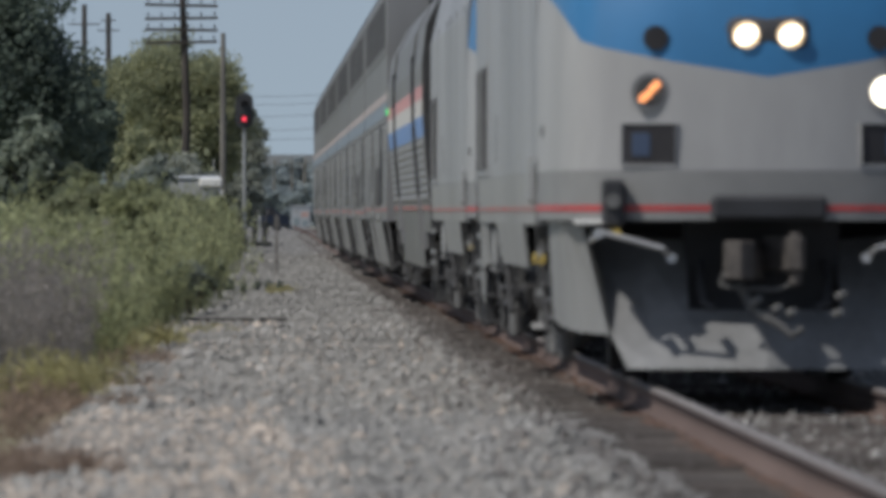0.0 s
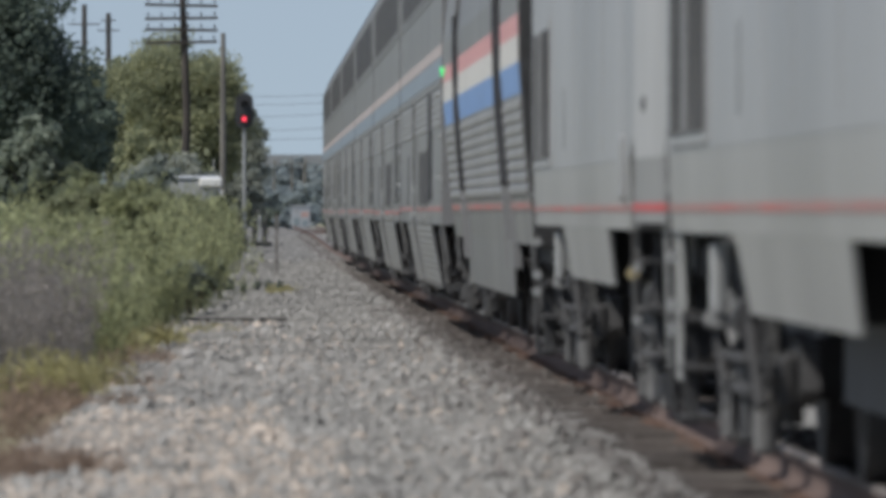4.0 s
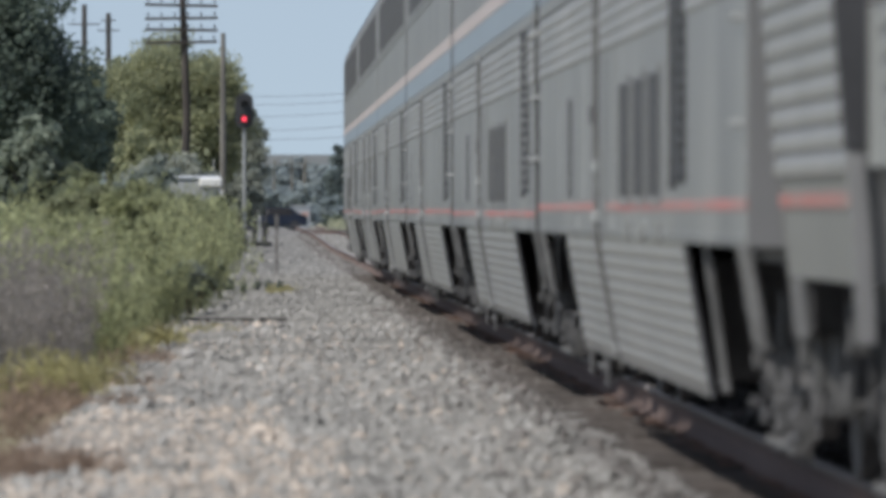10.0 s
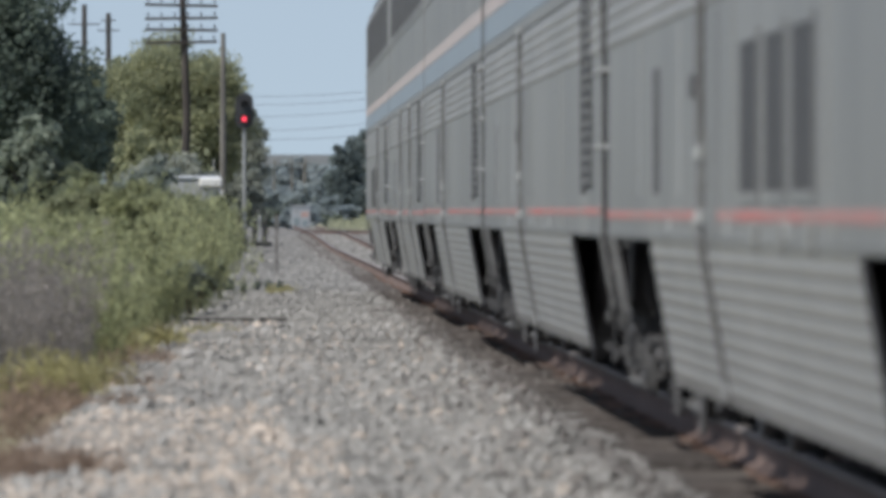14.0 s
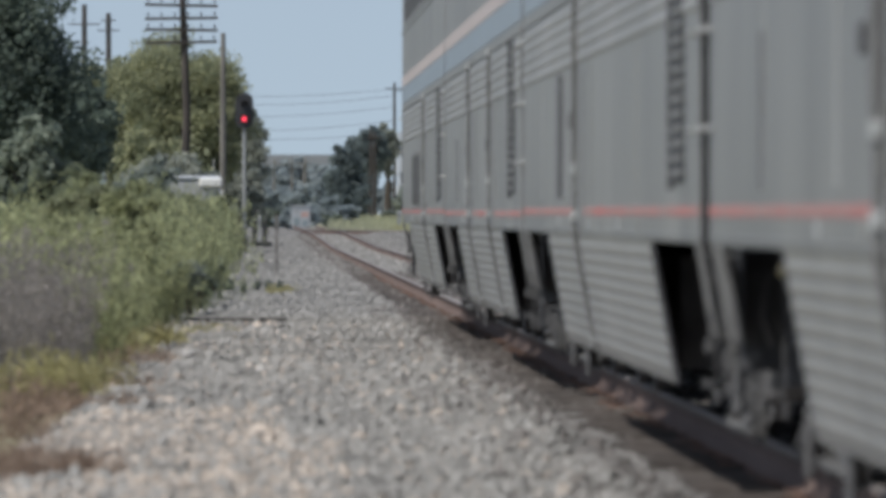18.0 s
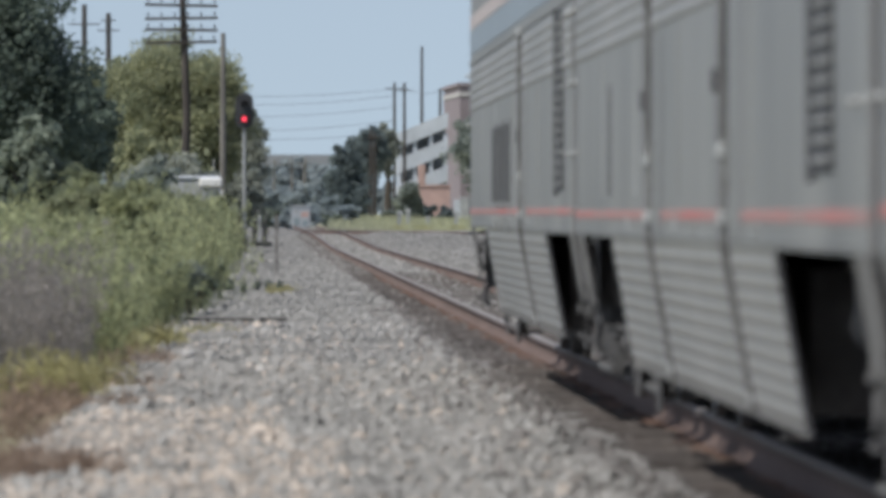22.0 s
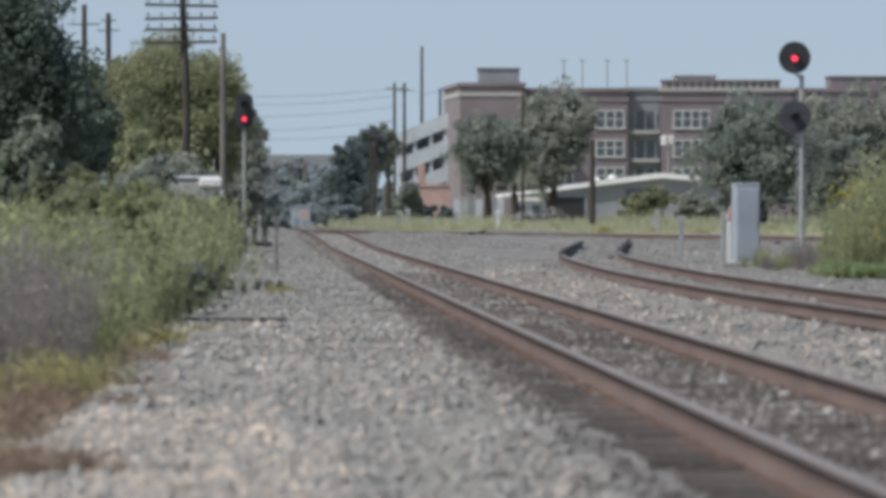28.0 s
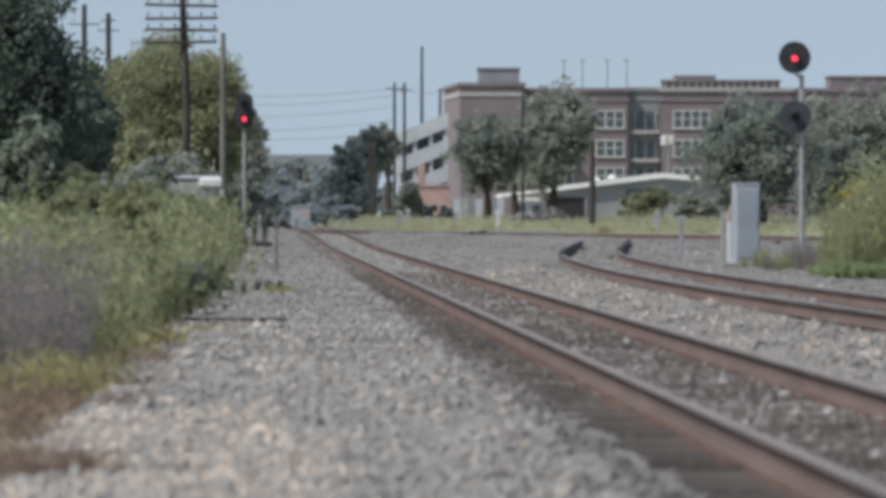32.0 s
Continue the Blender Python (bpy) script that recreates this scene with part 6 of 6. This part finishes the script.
tree(-0.45, 345, G0, 3.2, 0.8, 0.2, LEAF_PALE, "creeper-hung shrub beside the signal", 19, 0.08, 60, 60, "shrub")
tree(-4.2, 385, G0, 5.8, 2.7, 0.3, LEAF_LIGHT, "sunlit olive-green bush under the wood", 20, 0.1, 170, 75, "bush")
tree(0.12, 445, G0 + 0.2, 3.3, 0.75, 0.2, LEAF_PALE, "olive shrub beside the far end of the signal clearing", 33, 0.06, 70, 60, "shrub")
# middle distance
tree(18.2, 690, G0, 9.8, 3.7, 1.9, LEAF_MID, "broad dark green tree before the brick building", 21, 0.12, 340, 60, lobes=18)
tree(23.7, 704, G0, 11.7, 3.8, 1.7, LEAF_PALE, "tall olive-green tree before the brick building", 22, 0.12, 400, 60, lobes=18)
tree(21.0, 712, G0, 9.8, 2.9, 2.6, LEAF_MID, "smaller green tree between two taller ones", 34, 0.12, 150, 60, lobes=12)
tree(8.25, 790, G0, 7.6, 2.75, -3.5, LEAF_DUSK, "dense dark tree beside the far line", 23, 0.12, 340, 90, lobes=18)
tree(10.5, 820, G0, 9.4, 2.5, 3.6, LEAF_DUSK, "dark green tree behind the slim poles", 24, 0.13, 230, 80, lobes=14)
tree(12.5, 832, G0, 10.0, 1.6, 4.0, LEAF_PALE, "olive tree top behind the slim poles", 35, 0.13, 120, 70, lobes=12)
tree(12.9, 740, G0, 3.9, 1.5, 0.3, LEAF_MID, "low green bush by the far line", 26, 0.14, 80, 60, "bush")
tree(7.2, 1230, G0, 10.4, 2.6, 2.0, LEAF_HAZED, "far round tree above the line, haze in its leaf colour", 27, 0.22, 120, 70)
tree(34.3, 600, G0, 9.6, 5.0, 0.2, LEAF_MID, "broad dark green tree behind the signal", 28, 0.13, 380, 70, lobes=18)
tree(42.8, 640, G0, 10.6, 5.6, 0.2, LEAF_PALE, "pale grey-green tree at the edge of the field", 29, 0.14, 360, 70, lobes=18)
tree(40.0, 610, G0, 6.5, 3.0, 0.3, LEAF_MID, "green tree at the edge of the field", 30, 0.14, 150, 80)
tree(31.9, 720, G0, 3.5, 2.7, -1.0, LEAF_LIGHT, "pale bush before the warehouse", 31, 0.13, 90, 60, "bush")
tree(36.2, 720, G0, 2.9, 2.2, -0.8, LEAF_PALE, "green bush before the warehouse", 32, 0.13, 90, 60, "bush")
for i, (x, y, h, w, m) in enumerate(((7.2, 700, 3.0, 1.0, LEAF_DUSK), (8.4, 720, 3.4, 1.0, LEAF_DUSK), (11.6, 745, 1.6, 0.8, LEAF_MID), (16.9, 880, 2.0, 1.5, LEAF_DUSK), (19.0, 884, 1.8, 1.4, LEAF_DUSK), (1.6, 900, 4.0, 1.6, LEAF_HAZED), (4.6, 960, 4.6, 1.8, LEAF_HAZED), (7.3, 980, 5.5, 1.4, LEAF_HAZED))):
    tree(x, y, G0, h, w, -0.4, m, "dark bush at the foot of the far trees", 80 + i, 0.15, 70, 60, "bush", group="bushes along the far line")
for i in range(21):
    tree(-6 + 1.15 * i + (i % 3) * 0.4, 1180 + 15 * (i % 4), G0, 4.9 + 2.2 * ((i * 7) % 5) / 4, 2.3, 0.1, LEAF_HAZED, "far tree of the wood along the line, haze in its leaf colour", 40 + i, 0.26, 70, 55, group="far wood")
# most of this scrub takes the leaf colour with haze put in
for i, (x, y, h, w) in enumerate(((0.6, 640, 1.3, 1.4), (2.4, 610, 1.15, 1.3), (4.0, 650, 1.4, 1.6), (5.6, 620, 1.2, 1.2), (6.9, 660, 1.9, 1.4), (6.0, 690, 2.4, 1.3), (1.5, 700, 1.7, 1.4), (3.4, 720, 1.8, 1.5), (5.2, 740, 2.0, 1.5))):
    tree(x, y, G0 + 0.2, h, w, -0.1, LEAF_HAZED if i % 3 else LEAF_GREY, "grey-green scrub beside the far road", 240 + i, 0.09, 50, 60, "bush", group="scrub beside the far road")
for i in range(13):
    tree(-4 + 1.3 * i + 0.3 * (i % 2), 1420 + 25 * (i % 3), G0, 10.0 + 0.9 * ((i * 5) % 4) / 3, 2.8, 0.1, LEAF_HAZED, "far tree of the wood behind the bridge, haze in its leaf colour", 300 + i, 0.26, 70, 50, group="far wood")


def weeds(seed, height, stems, leaf, width, size):
    """One clump of tall weeds: upright stems with narrow leaves. Returns its two meshes."""
    rng = np.random.default_rng(seed)
    root = rng.normal(0, width * 0.45, (stems, 2))
    tops = root * 1.35 + rng.normal(0, min(0.12, 0.7 * width), (stems, 2))
    hs = height * rng.uniform(0.55, 1.1, stems)
    cs = []
    for k in range(26):
        q = rng.uniform(0.05, 1.0, stems) ** 0.8
        p = np.stack([root[:, 0] + (tops - root)[:, 0] * q, root[:, 1] + (tops - root)[:, 1] * q, hs * q], 1)
        cs.append(p + rng.normal(0, min(0.05, 0.7 * width), p.shape))
    v, f = quads(np.concatenate(cs), size, rng, 3.2, 0.75)
    sv, sf = [], []
    for i in range(stems):
        a, b = np.array([*root[i], -0.1]), np.array([*tops[i], hs[i] * 0.95])
        o = rng.normal(0, 1, 3) * np.array([1, 1, 0])
        o *= 0.006 / (np.linalg.norm(o) + 1e-9)
        base = len(sv)
        sv += [a - o, a + o, b + o * 0.4, b - o * 0.4]
        sf.append((base, base + 1, base + 2, base + 3))
    return (v, f), (np.array(sv), sf)


def weed_thing(name, label, category, seed, height, stems, leaf, width, size, group):
    (v, f), (sv, sf) = weeds(seed, height, stems, leaf, width, size)
    t = thing(name, label, category, (0, 0, -50), group)
    raw("foliage", v, f, leaf, t)
    tagged(raw("stalk_mass", sv, sf, leaf, t), kind="stuff")
    return t


protos = [weed_thing("weed_clump", "tall yellow-green weeds growing beside the ballast", "weeds", 100 + i, 1.5, 60, WEED, 0.55, 0.017, "tall weeds along the line") for i in range(4)]
wisp = [weed_thing("tall_weed", "tall wispy pale green weed above the others", "weeds", 105 + i, 2.0, 16, WEED, 0.4, 0.016, "tall wispy weeds along the line") for i in range(3)]
dry = [weed_thing("dry_weed_clump", "faded mauve-brown dry weeds beside the ballast", "weeds", 110 + i, 1.15, 100, WEED_DRY, 0.45, 0.0105, "dry weeds along the line") for i in range(2)]
yel = [weed_thing("grass_tuft", "short yellow grass at the edge of the ballast", "grass", 120 + i, 0.3, 34, GRASS_YEL, 0.3, 0.011, "grass tufts") for i in range(2)]
rus = [weed_thing("dry_grass_tuft", "short rust-brown dry grass on the stones", "grass", 130 + i, 0.24, 16, GRASS_RUST, 0.3, 0.010, "dry grass tufts") for i in range(2)]
grn = [weed_thing("green_grass_tuft", "fresh green grass beside the siding", "grass", 140 + i, 0.5, 70, GRASS_GREEN, 0.5, 0.02, "green grass tufts") for i in range(1)]
spr = [weed_thing("sprout", "low dark green sprout growing in the ballast", "weeds", 150 + i, 0.24, 9, LEAF_DARK, 0.028, 0.009, "sprouts in the ballast") for i in range(2)]
flo = []
for i in range(3):
    t = weed_thing("flowering_weed", "tall green weed with small yellow flowers beside the siding", "weeds", 160 + i, 1.5, 76, WEED, 0.45, 0.0135, "flowering weeds")
    rng = np.random.default_rng(70 + i)
    c = np.stack([rng.normal(0, 0.4, 26), rng.normal(0, 0.4, 26), rng.uniform(0.5, 1.5, 26)], 1)
    raw("blossom", *quads(c, 0.03, rng), FLOWER, t, "small yellow blossom")
    flo.append(t)
rw = np.random.default_rng(77)


def plant(kinds, x, y, s=1.0, z=None):
    k = kinds[int(rw.integers(len(kinds)))]
    m = Matrix.Translation((x, y, (GROUND - 0.08) if z is None else z)) @ Matrix.Rotation(rw.uniform(0, 6.28), 4, "Z")
    o = copy_thing(k, m)
    o.scale = (s, s, s * rw.uniform(0.9, 1.12))
    return o


def weed_edge(y):
    """Where the weeds begin: nearer the track further out."""
    return np.interp(y, [60, 72, 90, 120, 150, 220, 330], [-2.1, -1.75, -1.2, -0.82, -0.6, -0.62, -0.7])


y = 82.0
while y < 300:
    e = weed_edge(y) - 0.2
    for row in range(3 if y < 120 else 2):
        far = 0.0284 * y + 0.4
        x = e - row * 0.62 - rw.uniform(0, 0.3)
        if x > -far:
            plant(protos, x, y + rw.uniform(-1.2, 1.2), rw.uniform(0.45, 1.12) * (0.72 if row == 0 and y < 110 else 0.92 if row < 2 else 0.8))
    if y > 125 and rw.uniform() < 0.8:
        plant(wisp, e - rw.uniform(0.2, 1.6), y, rw.uniform(0.75, 1.1))
    y += 3.2 if y < 130 else 5.0
for i, (x, y, h, w) in enumerate(((-1.6, 112, 1.5, 0.6), (-2.3, 118, 1.75, 0.7), (-1.5, 128, 1.3, 0.55), (-1.9, 138, 1.7, 0.7), (-1.2, 150, 1.35, 0.5), (-2.7, 150, 1.9, 0.75), (-1.6, 165, 1.6, 0.65), (-3.2, 170, 2.0, 0.8), (-1.1, 182, 1.4, 0.5), (-2.2, 190, 1.55, 0.8), (-1.3, 205, 1.7, 0.6), (-2.6, 215, 1.7, 0.8), (-1.2, 235, 1.7, 0.6), (-1.9, 250, 1.75, 0.7), (-1.0, 270, 1.6, 0.5), (-1.5, 285, 1.8, 0.6))):
    tree(x, y, G0, h, w, 0.1, (WEED, LEAF_LIGHT, WEED)[i % 3], "leafy yellow-green roadside shrub among the weeds", 200 + i, 0.014 + 0.00006 * y, 70, 80, "shrub", group="shrubs along the line", aspect=3.4, up=0.55)
# taller plumes that stand out of the mass
for i in range(34):
    y = rw.uniform(120, 285)
    plant(wisp, weed_edge(y) - rw.uniform(0.1, 0.024 * y), y, rw.uniform(0.7, 0.98))
for i, (x, y, h) in enumerate(((-0.98, 114, 0.55), (-0.85, 119, 0.6), (-0.75, 124, 0.5), (-0.9, 130, 0.8), (-0.68, 138, 0.6))):
    tree(x, y, G0 + 0.05, h, 0.27, 0.0, LEAF_MID if i % 2 else LEAF_GREY, "low dark green bush at the foot of the weeds", 270 + i, 0.02, 45, 60, "bush", group="low bushes beside the ballast", aspect=2.4, up=0.3)
for x, y, s in ((-2.0, 70, 0.85), (-2.35, 74, 1.0), (-1.9, 77, 0.95), (-2.5, 82, 1.0), (-2.1, 86, 1.0), (-1.75, 80, 0.8), (-2.7, 90, 1.05), (-1.75, 73, 0.6), (-2.0, 92, 1.0), (-2.2, 66, 0.7)):
    plant(dry, x, y, s)
for x, y, s in ((-1.78, 68, 1.05), (-1.62, 69, 1.0), (-1.72, 71, 1.1), (-1.4, 68, 0.85), (-1.3, 70, 0.95), (-1.48, 72, 0.7), (-1.25, 88, 0.95), (-1.05, 92, 0.9), (-0.9, 94, 0.7), (-0.62, 103, 0.45), (-0.42, 106, 0.4), (0.42, 152, 0.6), (0.52, 156, 0.6), (-0.2, 104, 0.25), (-1.0, 128, 0.7)):
    plant(yel, x, y, s)
for x, y, s in ((-1.3, 48.5, 0.7), (-1.2, 47.5, 0.6), (-1.1, 48.5, 0.75), (-1.02, 47.5, 0.6), (-0.88, 48.5, 0.55), (-1.38, 49.5, 0.8), (-1.15, 50, 0.6), (-1.5, 56, 0.8), (-1.6, 59, 1.0), (-1.68, 62, 1.0), (-1.5, 64, 0.7), (-1.58, 66, 0.8), (-1.06, 64, 0.8), (-0.98, 70, 0.75), (-1.12, 80, 0.9), (-0.98, 83, 0.7), (-0.72, 51, 0.35), (-1.35, 53, 0.4)):
    plant(rus, x, y, s)
for i in range(16):
    plant(grn, 12.25 + 0.085 * i + rw.uniform(-0.1, 0.1), 187 + rw.uniform(-5, 8), rw.uniform(0.4, 0.75))
for i in range(34):
    slope, y = rw.uniform(0.0632, 0.0735), 200 + rw.uniform(0, 36)
    plant(flo, slope * y, y, np.interp(slope, [0.063, 0.0645, 0.067, 0.0715], [0.34, 0.62, 1.0, 1.75]) * y / 215 * rw.uniform(0.6, 1.12))
for i in range(8):
    plant(dry, 13.2 + 0.3 * i + rw.uniform(-0.1, 0.1), 206 + rw.uniform(0, 20), 0.4 + 0.09 * i)
for i in range(7):
    plant(wisp, 14.2 + 0.3 * i, 210 + rw.uniform(0, 20), 0.7 + 0.14 * i)
# low sparse weeds about the foot of the signal
for i in range(11):
    plant(dry if i % 4 == 1 else flo, 12.0 + 0.13 * i + rw.uniform(-0.1, 0.1), 207 + rw.uniform(0, 14), rw.uniform(0.2, 0.4))
# the row of low dark sprouts across the ballast
for x, s in ((-0.6, 1.3), (-0.55, 1.15), (-0.43, 1.1), (-0.37, 1.1), (-0.15, 1.1), (0.07, 1.05), (0.26, 1.1), (0.47, 1.05)):
    plant(spr, x, 154 + rw.uniform(-1, 1), s)
for i in range(26):
    plant(yel, 9.0 + 1.3 * i + rw.uniform(-0.5, 0.5), 470 + rw.uniform(-20, 60), 1.3, GROUND + 0.12)
for k in protos + wisp + dry + yel + rus + grn + spr + flo:
    k.location = (-3.2 - 0.05 * len(k.name), 130 + 10 * (sum(map(ord, k.name)) % 9), GROUND - 0.08)
# tall dry grass over the field beyond the crossing
rg = np.random.default_rng(91)
n = 30000
gy = rg.uniform(462, 700, n)
gx = gy * rg.uniform(0.0085, 0.073, n)
gh = (0.3 + 0.75 * (gy - 462) / 238) * rg.uniform(0.55, 1.05, n) * (0.85 + 0.3 * np.sin(0.6 * gx + 0.05 * gy))
keep = (gy < 553) | (gy > 568)
gx, gy, gh = gx[keep], gy[keep], gh[keep]
n = len(gx)
lean, half, z0 = rg.normal(0, 0.14, (n, 2)), rg.uniform(0.02, 0.05, n), np.full(n, G0 + 0.24)
root = np.stack([gx, gy, z0], 1)
tip = root + np.stack([lean[:, 0], lean[:, 1], gh], 1)
side = np.stack([half, rg.normal(0, 0.02, n), np.zeros(n)], 1)
gv = np.stack([root - side, root + side, tip + 0.25 * side, tip - 0.25 * side], 1).reshape(-1, 3)
tagged(raw("field_grass", gv, np.arange(4 * n).reshape(-1, 4), FIELD_GRASS), "tall yellow-green grass over the far field", "grass", kind="stuff")
# ---- sleepers ----
ME = sleeper_mesh()
for i in range(290):
    o = new("sleeper", ME)
    o.parent, o.location = main_line, (TRACK_X + random.uniform(-0.08, 0.08), 40 + 0.52 * i, random.uniform(-0.008, 0.014))
    o.rotation_euler = (0, 0, random.uniform(-0.015, 0.015))
for i in range(200):
    o = new("sleeper", ME)
    y = 60 + 0.85 * i
    o.parent, o.location = siding, (siding_x(y), y, SIDING_Z + random.uniform(-0.04, -0.015))
bm = bmesh.new()
for i in range(400):
    y = 191 + 0.62 * i
    box(bm, TRACK_X - 1.3, TRACK_X + 1.3, y, y + 0.23, rise(y) - 0.36, rise(y) - 0.186)
tagged(part("far_sleepers", bm, WOOD_TIE, main_line), kind="stuff")
bm = bmesh.new()
for i in range(600):
    y = -333 + 0.62 * i
    box(bm, TRACK_X - 1.3, TRACK_X + 1.3, y, y + 0.23, -0.36, -0.186)
    if y < 59:
        x = siding_x(y)
        box(bm, x - 1.3, x + 1.3, y, y + 0.23, SIDING_Z - 0.37, SIDING_Z - 0.2)
tagged(part("near_sleepers", bm, WOOD_TIE, main_line), kind="stuff")
def motions():
    knots, speeds = [0, 6.5, 13, 19.5, 26, 32.0], [9.19, 9.44, 9.39, 8.98, 9.42, 9.42]
    gone, rows = 0.0, [(0.0, 0.0)]
    for i in range(32):
        gone += 0.5 * (np.interp(i, knots, speeds) + np.interp(i + 1, knots, speeds))
        rows.append((i + 1.0, float(gone)))
    for car, y0 in train:
        walk(car, [(t, pose(TRACK_X, y0 - d, 0)) for t, d in rows])
    for car, y, x, t in road_cars:
        walk(car, [(u, pose(x - (4.3 if t > 16 else 8.2) * (u - t), y, GROUND - 0.12 + 0.26, 0, 0, 0)) for u in (0.0, 16.0, 32.0)])


motions()
